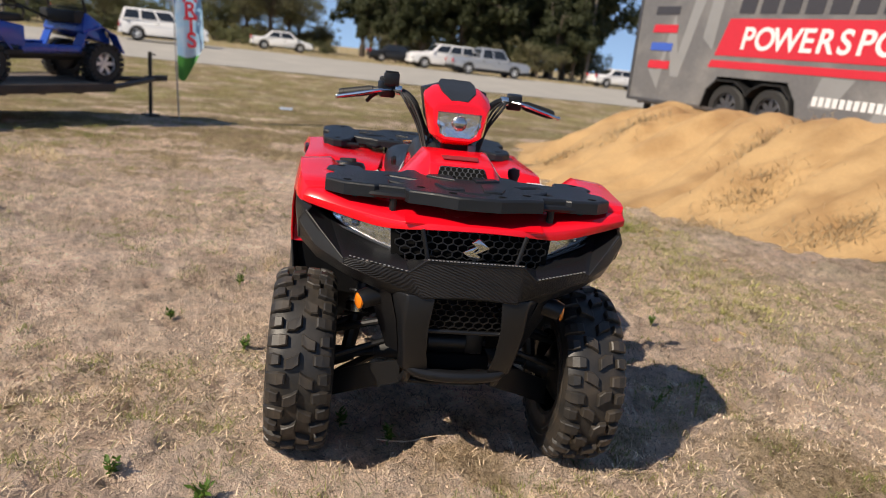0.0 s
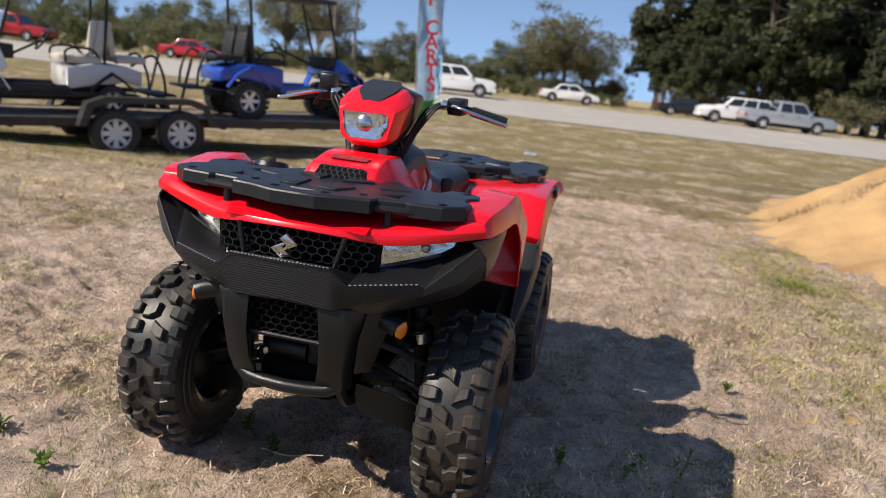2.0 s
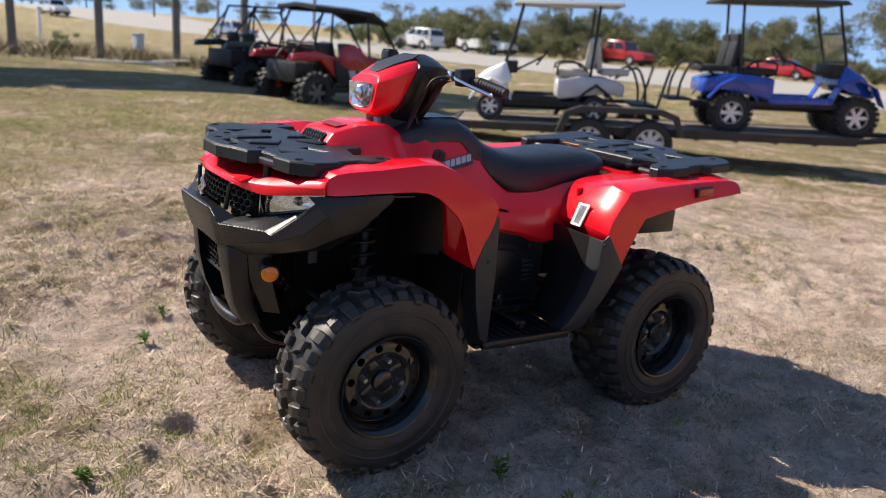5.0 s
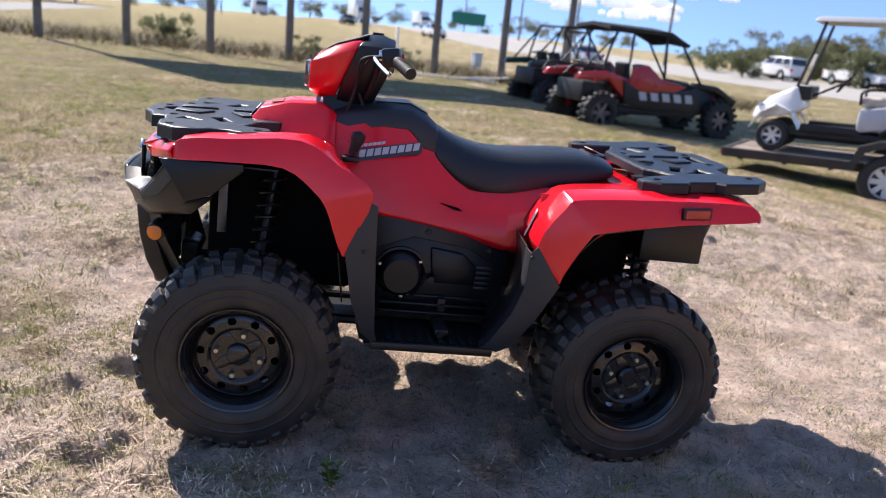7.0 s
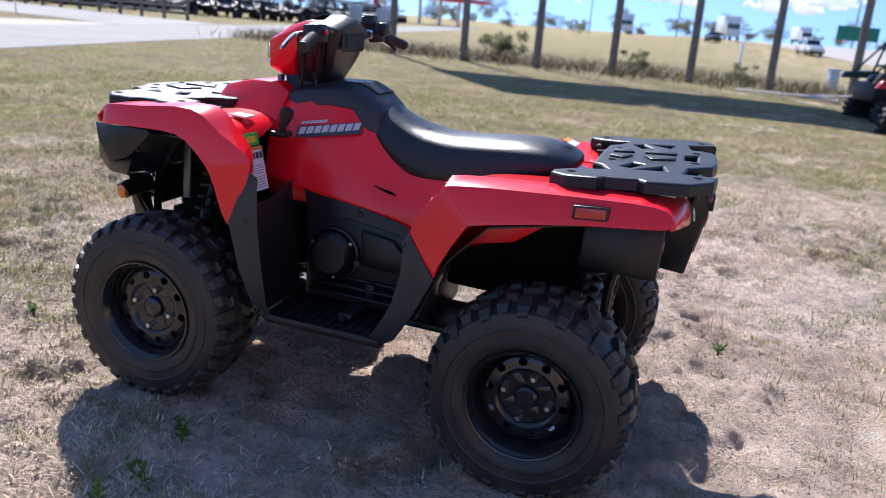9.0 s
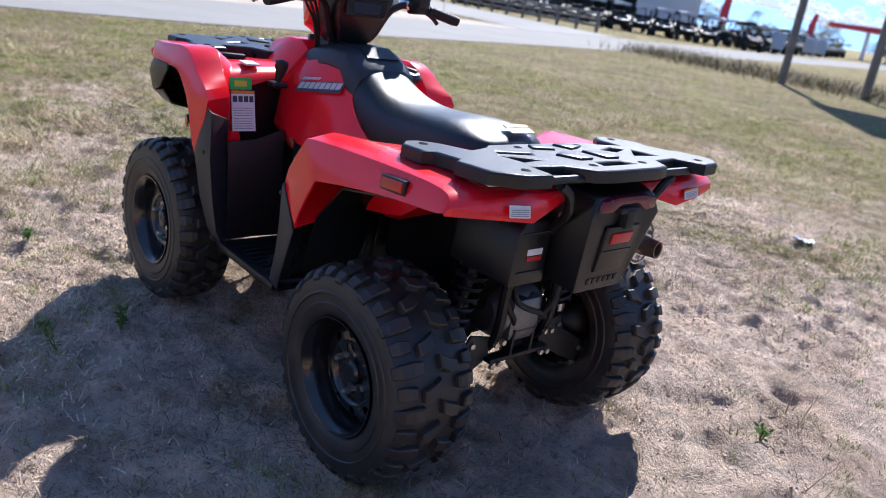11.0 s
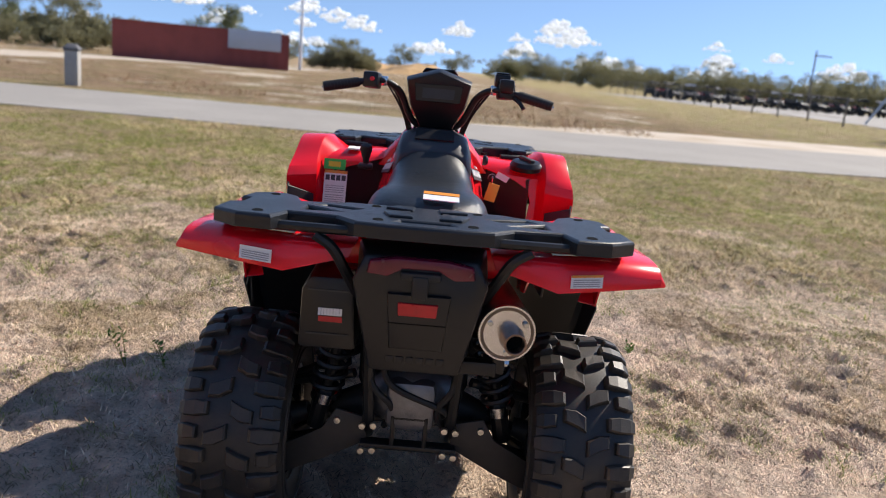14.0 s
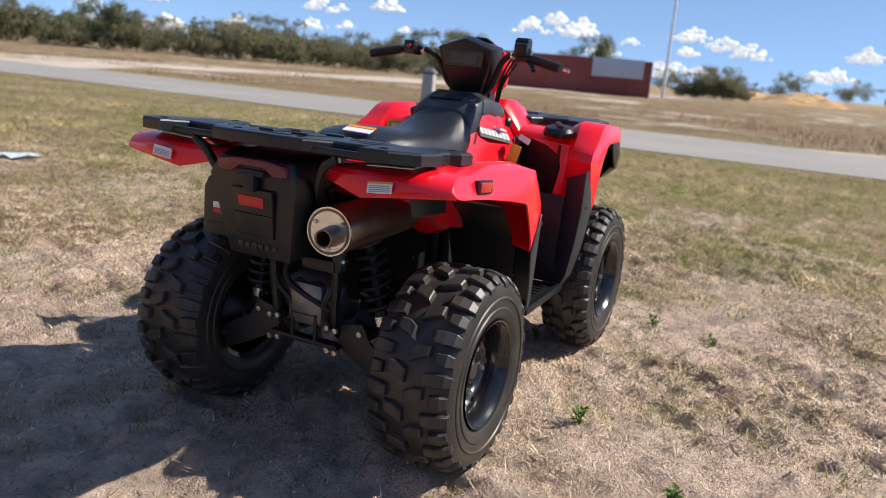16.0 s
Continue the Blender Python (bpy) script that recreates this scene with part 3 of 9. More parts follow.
def rim_mesh(half):
    """A dished steel rim: rolled lip, narrow well, and a raised disc with ten round holes."""
    h = half
    prof = [(0.156, 0.84), (0.164, 0.965), (0.1695, 0.98), (0.1665, 0.93), (0.159, 0.84), (0.153, 0.76), (0.149, 0.50), (0.145, 0.34), (0.139, 0.31), (0.135, 0.36), (0.130, 0.43),
            (0.123, 0.465), (0.112, 0.478), (0.101, 0.490), (0.095, 0.50), (0.090, 0.48), (0.084, 0.40), (0.045, 0.38), (0.030, 0.38)]
    n = 60
    bm = bmesh.new()
    rings = []
    for j, (r, y) in enumerate(prof):
        ring = []
        for k in range(n):
            # hole edges: drawn in at the corners, out at the middle
            bend = {11: 0.34, 12: -0.20, 13: 0.34}.get(j, 0.0) * {0: 1, 2: -1}.get(k % 6, 0)
            a = 2 * math.pi * (k + bend) / n
            ring.append(bm.verts.new((r * math.cos(a), y * h, r * math.sin(a))))
        rings.append(ring)
    for j, (a, b) in enumerate(zip(rings, rings[1:])):
        for i in range(n):
            if j in (11, 12) and i % 6 in (0, 1):
                continue
            k = (i + 1) % n
            bm.faces.new((a[i], a[k], b[k], b[i]))
    bmesh.ops.recalc_face_normals(bm, faces=bm.faces)
    bmesh.ops.solidify(bm, geom=bm.faces[:], thickness=0.004)
    barrel = lathe([(0.150, -h * 0.84), (0.166, -h * 0.9), (0.160, -h * 0.6), (0.157, h * 0.4), (0.151, h * 0.4), (0.151, -h * 0.6), (0.154, -h * 0.84)], n, "y", closed=True)
    webs = [moved(prism([(0.034, -0.020), (0.080, -0.013), (0.080, 0.013), (0.034, 0.020)], "y", h * 0.37, h * 0.46, 0.005), pose(0, 0, 0, 0, 90 * k + 33, 0)) for k in range(4)]
    return merged(bm, barrel, *webs)


def wheel(name, x, y, half, side):
    r = 0.318
    root = thing(name, "", "")
    root.parent = Q
    root.matrix_local = pose(x, y, 0.303, 0, 0, 0 if side > 0 else 180)
    part("tyre", tyre_mesh(r, half), TYRE, root, "knobbly dusty off-road tyre", 28)
    part("rim", rim_mesh(half), RIM, root, "black steel rim with round holes", 40)
    part("hub_cap", lathe([(0.0, half * 0.58), (0.026, half * 0.58), (0.034, half * 0.53), (0.038, half * 0.36), (0.0, half * 0.36)], 24), RIM, root)
    part("brake_drum", lathe([(0.0, half * 0.12), (0.132, half * 0.0), (0.132, -half * 0.12), (0.11, -half * 0.5), (0.05, -half * 0.9), (0.0, -half * 0.9)], 28), STEEL, root)
    for k in range(4):
        a = math.pi / 4 + k * math.pi / 2 - radians(33)
        nut = lathe([(0.0, half * 0.60), (0.0075, half * 0.60), (0.0105, half * 0.56), (0.0115, half * 0.37), (0.0, half * 0.37)], 6)
        part("lug_nut", moved(nut, Matrix.Translation((0.068 * math.cos(a), 0, 0.068 * math.sin(a)))), BOLT, root)
    pitch = 16
    for kind, stations in enumerate(LUGS):
        for sign in (1, -1):
            if (half, kind, sign) not in LUG_DATA:
                LUG_DATA[half, kind, sign] = lug_mesh(r, half, stations, sign)
            for k in range(pitch):
                lug = new("tread_lug", LUG_DATA[half, kind, sign])
                lug.parent = root
                lug.matrix_local = pose(0, 0, 0, 0, -360 * (k + (0 if sign > 0 else 0.5)) / pitch, 0)
    return root


for side in (1, -1):
    wheel("front_wheel", 0.64, 0.487 * side, 0.104, side)
    wheel("rear_wheel", -0.6425, 0.452 * side, 0.132, side)

# front fenders: arch edge, outer crest, inner crest, deck, body
FF = [
    [(0.872, 0.505, 0.893), (0.868, 0.490, 0.912), (0.850, 0.40, 0.906), (0.865, 0.30, 0.880), (0.890, 0.20, 0.870)],
    [(0.825, 0.527, 0.893), (0.835, 0.515, 0.952), (0.840, 0.415, 0.955), (0.855, 0.32, 0.925), (0.86, 0.20, 0.920)],
    [(0.70, 0.545, 0.902), (0.70, 0.530, 0.968), (0.70, 0.425, 0.972), (0.70, 0.34, 0.935), (0.70, 0.18, 0.940)],
    [(0.545, 0.552, 0.902), (0.50, 0.538, 0.985), (0.48, 0.44, 0.993), (0.50, 0.37, 0.945), (0.50, 0.19, 0.955)],
    [(0.46, 0.558, 0.850), (0.385, 0.548, 0.925), (0.39, 0.455, 0.935), (0.405, 0.42, 0.915), (0.40, 0.20, 0.930)],
    [(0.412, 0.562, 0.795), (0.275, 0.557, 0.852), (0.33, 0.45, 0.855), (0.388, 0.425, 0.850), (0.385, 0.388, 0.855)],
    [(0.375, 0.562, 0.70), (0.335, 0.558, 0.69), (0.345, 0.45, 0.69), (0.358, 0.42, 0.70), (0.356, 0.386, 0.705)],
    [(0.352, 0.560, 0.655), (0.345, 0.557, 0.652), (0.350, 0.45, 0.655), (0.352, 0.42, 0.658), (0.350, 0.384, 0.66)],
]
def flowing(rows, steps=3):
    """The rows of a skin, rounded along its length; the creases between its columns stay."""
    return [list(r) for r in zip(*[smooth_line(col, steps) for col in zip(*rows)])]


for side in (1, -1):
    bm = sheet(flowing(FF), 0.007, 0.005)
    part("front_fender", bm if side > 0 else mirrored(bm), RED, Q, "glossy red plastic front fender", 22)

# nose lip and hood
NOSE = [[(0.866, 0.514, 0.893), (0.905, 0.44, 0.878), (0.960, 0.30, 0.852), (0.985, 0.22, 0.851), (1.012, 0.14, 0.860), (1.026, 0.0, 0.866)],
        [(0.872, 0.514, 0.913), (0.908, 0.44, 0.902), (0.957, 0.30, 0.881), (0.982, 0.22, 0.875), (1.006, 0.14, 0.878), (1.018, 0.0, 0.880)],
        [(0.860, 0.506, 0.931), (0.893, 0.44, 0.922), (0.932, 0.30, 0.903), (0.955, 0.22, 0.894), (0.978, 0.14, 0.890), (0.990, 0.0, 0.888)],
        [(0.800, 0.490, 0.952), (0.800, 0.44, 0.954), (0.800, 0.30, 0.930), (0.800, 0.22, 0.928), (0.800, 0.14, 0.926), (0.800, 0.0, 0.925)]]
nose = sheet([smooth_line(r + [(x, -y, z) for x, y, z in reversed(r[:-1])], 3) for r in NOSE], 0.007, 0.002)
deck = sheet([[(x, y, z) for y in (0.21, 0.1, 0, -0.1, -0.21)] for x, z in ((1.005, 0.877), (0.94, 0.900), (0.80, 0.925), (0.66, 0.94), (0.45, 0.95))], 0.006)
part("nose_panel", merged(nose, deck), RED, Q, "red nose panel over the grille", 25)
hood = ribbed([
    (0.690, [(0.155, 0.935), (0.125, 0.955), (0.112, 0.975)]),
    (0.655, [(0.175, 0.935), (0.140, 0.972), (0.110, 1.020)]),
    (0.56, [(0.20, 0.935), (0.150, 0.99), (0.105, 1.048)]),
    (0.45, [(0.215, 0.93), (0.165, 0.99), (0.115, 1.055)]),
    (0.40, [(0.22, 0.90), (0.175, 0.96), (0.115, 1.025)]),
], 0.006)
hood_ob = part("hood", hood, RED, Q, "raised red hood behind the front carrier", 25)
def vent_at(y, z):
    return 0.690 - (z - 0.975) * 0.78 + 0.004
part("hood_vent", plate([(vent_at(y, z), y, z) for y, z in ((-0.088, 0.975), (0.088, 0.975), (0.074, 1.013), (-0.074, 1.013))], 0.003), VOID, hood_ob)
cells = []
for row in range(3):
    for k in range(8 - row % 2):
        y, z = (k - 3.5 + 0.5 * (row % 2)) * 0.0195, 0.981 + 0.0125 * row
        ring = [[(vent_at(y, z + q * math.sin(a)) + dx, y + 1.15 * q * math.cos(a), z + q * math.sin(a)) for a in (math.pi / 6 + j * math.pi / 3 for j in range(6))] for q, dx in ((0.0098, 0.004), (0.0078, 0.007), (0.0078, 0.001))]
        cells.append(loft(ring, False))
part("vent_mesh", merged(*cells), ALU, hood_ob, "grey honeycomb vent")
part("hood_decal", plate([(0.625, -0.060, 1.0335), (0.625, 0.060, 1.0335), (0.585, 0.064, 1.0415), (0.585, -0.064, 1.0415)], 0.002), surf("dull_red_decal", (0.26, 0.02, 0.025), 0.5, vary=0.1), hood_ob)

# body between the knees
body = ribbed([
    (0.43, [(0.17, 0.66), (0.215, 0.74), (0.195, 0.89), (0.120, 1.00)]),
    (0.30, [(0.18, 0.66), (0.232, 0.735), (0.188, 0.885), (0.128, 1.015)]),
    (0.15, [(0.18, 0.65), (0.228, 0.712), (0.165, 0.87), (0.130, 1.010)]),
    (0.04, [(0.18, 0.64), (0.225, 0.695), (0.175, 0.83), (0.135, 0.93)]),
    (-0.08, [(0.18, 0.62), (0.225, 0.675), (0.195, 0.745), (0.150, 0.82)]),
    (-0.22, [(0.18, 0.60), (0.250, 0.645), (0.235, 0.765), (0.165, 0.83)]),
    (-0.34, [(0.18, 0.62), (0.265, 0.66), (0.262, 0.80), (0.175, 0.86)]),
    (-0.50, [(0.18, 0.70), (0.262, 0.75), (0.262, 0.84), (0.185, 0.885)]),
    (-0.66, [(0.17, 0.78), (0.24, 0.80), (0.24, 0.86), (0.18, 0.90)]),
    (-0.80, [(0.16, 0.82), (0.20, 0.83), (0.20, 0.87), (0.16, 0.90)]),
], 0.006)
body_ob = part("body_panel", body, RED, Q, "red side panels below the seat", 26)
for s in (1, -1):
    lever_slot = [(0.02, 0.770), (-0.045, 0.758), (-0.062, 0.748), (-0.03, 0.752)]
    part("side_inlet", prism([(x, z) for x, z in lever_slot], "y", s * 0.195, s * 0.206, 0.002), VOID, body_ob)

# model badge: plain silver bars
def on_knee(x, z, side, out):
    return (x, (0.195 - (z - 0.885) * 0.46 - (0.30 - x) * 0.10 + out) * side, z)


def knee_bar(name, x0, x1, z0, z1, rise, side, out, material, label=""):
    """A thin bar lying on the sloping knee panel."""
    q = [(x0, z0), (x1, z0 + rise), (x1 - 0.004, z1 + rise), (x0 - 0.004, z1)]
    part(name, loft([[on_knee(x, z, side, out + d) for x, z in q] for d in (0.0, 0.0015)]), material, body_ob, label)


for side in (1, -1):
    knee_bar("badge_plate", 0.326, 0.102, 0.884, 0.924, 0.042, side, 0.0, INK, "dark badge plate")
    for k in range(8):
        x = 0.318 - 0.0265 * k
        knee_bar("badge_bar", x, x - 0.021, 0.897 + 0.0052 * k, 0.921 + 0.0052 * k, 0.0045, side, 0.0018, PALEINK)
    for k in range(6):
        knee_bar("badge_bar", 0.318 - 0.015 * k, 0.306 - 0.015 * k, 0.930 + 0.003 * k, 0.940 + 0.003 * k, 0.002, side, 0.0, PALEINK)

# tank cover and seat
tank = ribbed([
    (0.445, [(0.120, 0.965), (0.115, 1.000), (0.07, 1.018)]),
    (0.36, [(0.142, 0.960), (0.126, 1.035), (0.075, 1.055)]),
    (0.24, [(0.138, 1.000), (0.120, 1.060), (0.070, 1.080)]),
    (0.15, [(0.140, 1.000), (0.118, 1.060), (0.070, 1.082)]),
    (0.09, [(0.146, 0.940), (0.122, 1.030), (0.075, 1.056)]),
    (0.045, [(0.140, 0.93), (0.118, 1.00), (0.07, 1.02)]),
], 0.010)
tank_ob = part("tank_cover", tank, GREY, Q, "dark grey plastic tank cover", 30)
part("tank_strip", sheet([[(0.27, 0.066, 1.0805), (0.27, -0.066, 1.0805)], [(0.15, 0.068, 1.0865), (0.15, -0.068, 1.0865)], [(0.085, 0.070, 1.0585), (0.085, -0.070, 1.0585)]], 0.004), CARBON, tank_ob, "ribbed black strip")
seat = ribbed([
    (0.095, [(0.128, 0.935), (0.135, 0.97), (0.095, 1.035), (0.04, 1.047)]),
    (0.02, [(0.150, 0.855), (0.156, 0.90), (0.118, 0.985), (0.05, 1.005)]),
    (-0.08, [(0.158, 0.785), (0.172, 0.84), (0.140, 0.945), (0.06, 0.967)]),
    (-0.20, [(0.165, 0.772), (0.182, 0.83), (0.155, 0.940), (0.07, 0.955)]),
    (-0.34, [(0.168, 0.795), (0.190, 0.85), (0.170, 0.955), (0.08, 0.970)]),
    (-0.46, [(0.165, 0.830), (0.190, 0.88), (0.172, 0.965), (0.08, 0.985)]),
    (-0.56, [(0.150, 0.880), (0.175, 0.915), (0.155, 0.960), (0.07, 0.978)]),
    (-0.635, [(0.11, 0.905), (0.125, 0.92), (0.10, 0.94), (0.05, 0.95)]),
])
seat_ob = rounded(part("seat", seat, SEAT, Q, "long black vinyl saddle", 80), 2)
sc = [(-0.600, 0.015, 0.973), (-0.600, -0.085, 0.971), (-0.555, -0.085, 0.984), (-0.555, 0.015, 0.986)]
part("warning_label", plate(sc, 0.003), WHITE, seat_ob)
part("label_band", on_plate(sc, 0, 1, 0.66, 1.0, 0.0045), ORANGE, seat_ob)

# rear fenders
RF = [
    [(-0.335, 0.560, 0.622), (-0.330, 0.556, 0.622), (-0.325, 0.45, 0.64), (-0.325, 0.36, 0.68), (-0.32, 0.24, 0.70)],
    [(-0.345, 0.563, 0.66), (-0.245, 0.553, 0.735), (-0.240, 0.45, 0.745), (-0.265, 0.36, 0.745), (-0.27, 0.24, 0.75)],
    [(-0.405, 0.564, 0.775), (-0.318, 0.552, 0.868), (-0.312, 0.46, 0.88), (-0.325, 0.36, 0.865), (-0.34, 0.22, 0.85)],
    [(-0.45, 0.564, 0.802), (-0.375, 0.548, 0.898), (-0.365, 0.46, 0.913), (-0.42, 0.36, 0.90), (-0.43, 0.20, 0.885)],
    [(-0.70, 0.557, 0.848), (-0.70, 0.537, 0.922), (-0.70, 0.45, 0.935), (-0.70, 0.34, 0.915), (-0.70, 0.17, 0.905)],
    [(-0.90, 0.566, 0.876), (-0.90, 0.548, 0.932), (-0.90, 0.44, 0.943), (-0.90, 0.32, 0.93), (-0.90, 0.16, 0.92)],
    [(-0.945, 0.573, 0.888), (-0.950, 0.558, 0.912), (-0.975, 0.42, 0.925), (-0.975, 0.31, 0.925), (-0.955, 0.16, 0.925)],
    [(-0.950, 0.570, 0.882), (-0.962, 0.557, 0.884), (-0.992, 0.42, 0.873), (-0.998, 0.315, 0.860), (-0.965, 0.17, 0.895)],
]
REAR_FENDERS = []
for side in (1, -1):
    bm = sheet(flowing(RF), 0.007, 0.005)
    fen = part("rear_fender", bm if side > 0 else mirrored(bm), RED, Q, "glossy red plastic rear fender", 22)
    REAR_FENDERS.append(fen)
    inner = prism([(-0.33, 0.66), (-0.30, 0.86), (-0.66, 0.88), (-0.62, 0.79), (-0.50, 0.70), (-0.42, 0.68)], "y", 0.300 * side, 0.308 * side, 0.002)
    part("inner_panel", inner, RED, fen)
    fr = prism([(-0.695, 0.866), (-0.79, 0.874), (-0.79, 0.912), (-0.695, 0.904)], "y", 0.542 * side, 0.560 * side, 0.003)
    part("reflector_frame", fr, BLACK, fen)
    fr = prism([(-0.702, 0.871), (-0.783, 0.879), (-0.783, 0.907), (-0.702, 0.900)], "y", 0.552 * side, 0.564 * side, 0.003)
    part("reflector", fr, REFRED, fen, "dark red side reflector")
    c = [(-1.002, 0.412 * side, 0.884), (-1.003, 0.340 * side, 0.877), (-0.996, 0.340 * side, 0.906), (-0.995, 0.412 * side, 0.913)]
    c = c if side > 0 else [c[1], c[0], c[3], c[2]]
    part("warning_label", plate(c, 0.003), WHITE, fen)
    for v in (0.12, 0.28, 0.44, 0.60):
        part("label_line", on_plate(c, 0.08, 0.92, v, v + 0.07, 0.004), GREYINK, fen)
    if side < 0:
        part("label_band", on_plate(c, 0.0, 1.0, 0.82, 1.0, 0.0042), ORANGE, fen)
    c = [(-0.945, 0.30 * side, 0.9365), (-0.945, 0.44 * side, 0.9435), (-0.86, 0.44 * side, 0.946), (-0.86, 0.30 * side, 0.935)]
    c = c if side < 0 else list(reversed(c))
    part("protective_film", plate(c, 0.003), WHITE, fen)
c = [(-0.2545, 0.415, 0.727), (-0.283, 0.335, 0.720), (-0.3055, 0.345, 0.806), (-0.281, 0.428, 0.813)]
c = [Vector(p) + Vector((0.018, 0, 0.007)) for p in reversed(c)]
part("warning_label", plate(c, 0.004), WHITE, REAR_FENDERS[0])
for u in (0.2, 0.3, 0.4, 0.5, 0.6, 0.7):
    part("label_line", on_plate(c, u, u + 0.04, 0.1, 0.9, 0.0055), GREYINK, REAR_FENDERS[0])

# warning labels behind the left front fender
def back_label(y0, y1, z0, z1):
    def at(y, z):
        k = (z - 0.70) / 0.215
        return (0.356 + (0.410 - 0.356) * k - 0.021, y, z)
    return [at(y1, z0), at(y0, z0), at(y0, z1), at(y1, z1)]
front_l = [o for o in quad.children if o.name.startswith("front_fender")][0]
c = back_label(0.335, 0.425, 0.730, 0.868)
part("warning_label", plate(c, 0.003), WHITE, front_l)
for v in (0.06, 0.12, 0.18, 0.24, 0.30, 0.38, 0.44, 0.50, 0.56):
    part("label_line", on_plate(c, 0.08, 0.9, v, v + 0.018, 0.004), GREYINK, front_l)
for k in range(4):
    part("label_sign", on_plate(c, 0.06 + 0.235 * k, 0.24 + 0.235 * k, 0.72, 0.87, 0.004), INK, front_l)
part("label_band", on_plate(c, 0, 1, 0.92, 1.0, 0.0042), ORANGE, front_l)
c = back_label(0.345, 0.430, 0.872, 0.912)
part("sale_label", plate(c, 0.003), GREENLAB, front_l, "green and yellow sale sticker")
part("label_patch", on_plate(c, 0.22, 0.78, 0.25, 0.75, 0.0042), YELLOW, front_l)
c = [(0.43, 0.29, 0.9545), (0.43, 0.345, 0.9545), (0.49, 0.345, 0.9560), (0.49, 0.29, 0.9565)]
part("paper_label", plate(c, 0.006), WHITE, front_l)

# gear lever and its gate
gear = part("gear_gate", prism([(0.315, 0.232), (0.315, 0.290), (0.372, 0.290), (0.38, 0.238)], "z", 0.893, 0.912, 0.006), BLACK, Q, "black gear lever gate")
part("gear_lever", merged(tube(smooth_line([(0.345, 0.262, 0.915), (0.335, 0.262, 0.955), (0.330, 0.262, 0.965)], 4), 0.012, 10, 0.018), moved(lathe([(0.0, -0.045), (0.012, -0.04), (0.024, 0.0), (0.022, 0.018), (0.0, 0.028)], 16, "z"), pose(0.328, 0.262, 0.968, 0, -12, 0))), DARKRUB, gear)

# fuel cap, ignition key and tag
cap = part("fuel_cap", moved(lathe([(0.0, -0.012), (0.060, -0.012), (0.064, 0.006), (0.055, 0.022), (0.040, 0.026), (0.0, 0.026)], 32, "z"), pose(0.40, -0.372, 0.945, 0, -6, 0)), BLACK, Q, "round black fuel filler cap")
part("cap_grip", moved(soften(box(-0.042, 0.042, -0.012, 0.012, 0.0, 0.038), 0.006), pose(0.40, -0.372, 0.945, 0, -6, 30)), DARKRUB, cap)
key = part("ignition_switch", moved(lathe([(0.0, 0.0), (0.017, 0.0), (0.017, 0.02), (0.0, 0.022)], 20, "x"), pose(0.300, -0.235, 0.905, 0, 0, 180)), BLACK, Q)
part("key", box(0.262, 0.290, -0.237, -0.233, 0.893, 0.917, 0.001), CHROME, key)
part("key_tag", moved(box(-0.002, 0.002, -0.022, 0.022, -0.07, 0.0, 0.001), pose(0.268, -0.245, 0.888, 14, 0, 12)), KEYTAG, key, "orange card tag hanging on the key")
part("paper_tag", moved(box(-0.001, 0.001, -0.05, 0.0, -0.012, 0.012), pose(0.275, -0.25, 0.925, 25, 0, 5)), WHITE, key)
part("choke_knob", moved(lathe([(0.0, 0.0), (0.018, 0.0), (0.020, 0.012), (0.012, 0.02), (0.0, 0.02)], 20, "y"), pose(0.27, -0.19, 0.975, 0, 0, 180)), BLACK, Q)


# leg shields and footboards
def guard(rows, thick=0.007):
    return sheet(rows, thick, 0.004)


FG = [[(0.285, 0.556, 0.828), (0.258, 0.548, 0.815), (0.310, 0.455, 0.780)],
      [(0.345, 0.562, 0.662), (0.250, 0.548, 0.660), (0.315, 0.455, 0.670)],
      [(0.312, 0.548, 0.510), (0.237, 0.535, 0.510), (0.295, 0.450, 0.510)],
      [(0.272, 0.530, 0.400), (0.226, 0.518, 0.400), (0.280, 0.450, 0.400)],
      [(0.222, 0.508, 0.358), (0.212, 0.500, 0.356), (0.265, 0.450, 0.352)]]
FI = [[(0.316, 0.456, 0.700), (0.325, 0.34, 0.705), (0.315, 0.235, 0.745)],
      [(0.297, 0.452, 0.510), (0.30, 0.34, 0.510), (0.285, 0.235, 0.510)],
      [(0.267, 0.452, 0.350), (0.27, 0.34, 0.350), (0.260, 0.235, 0.350)]]
RG = [[(-0.246, 0.560, 0.738), (-0.228, 0.550, 0.715), (-0.225, 0.255, 0.715)],
      [(-0.335, 0.566, 0.615), (-0.226, 0.548, 0.600), (-0.240, 0.255, 0.600)],
      [(-0.278, 0.550, 0.490), (-0.200, 0.535, 0.500), (-0.225, 0.255, 0.500)],
      [(-0.218, 0.528, 0.385), (-0.150, 0.515, 0.400), (-0.180, 0.255, 0.400)],
      [(-0.180, 0.505, 0.355), (-0.120, 0.500, 0.362), (-0.15, 0.255, 0.360)]]
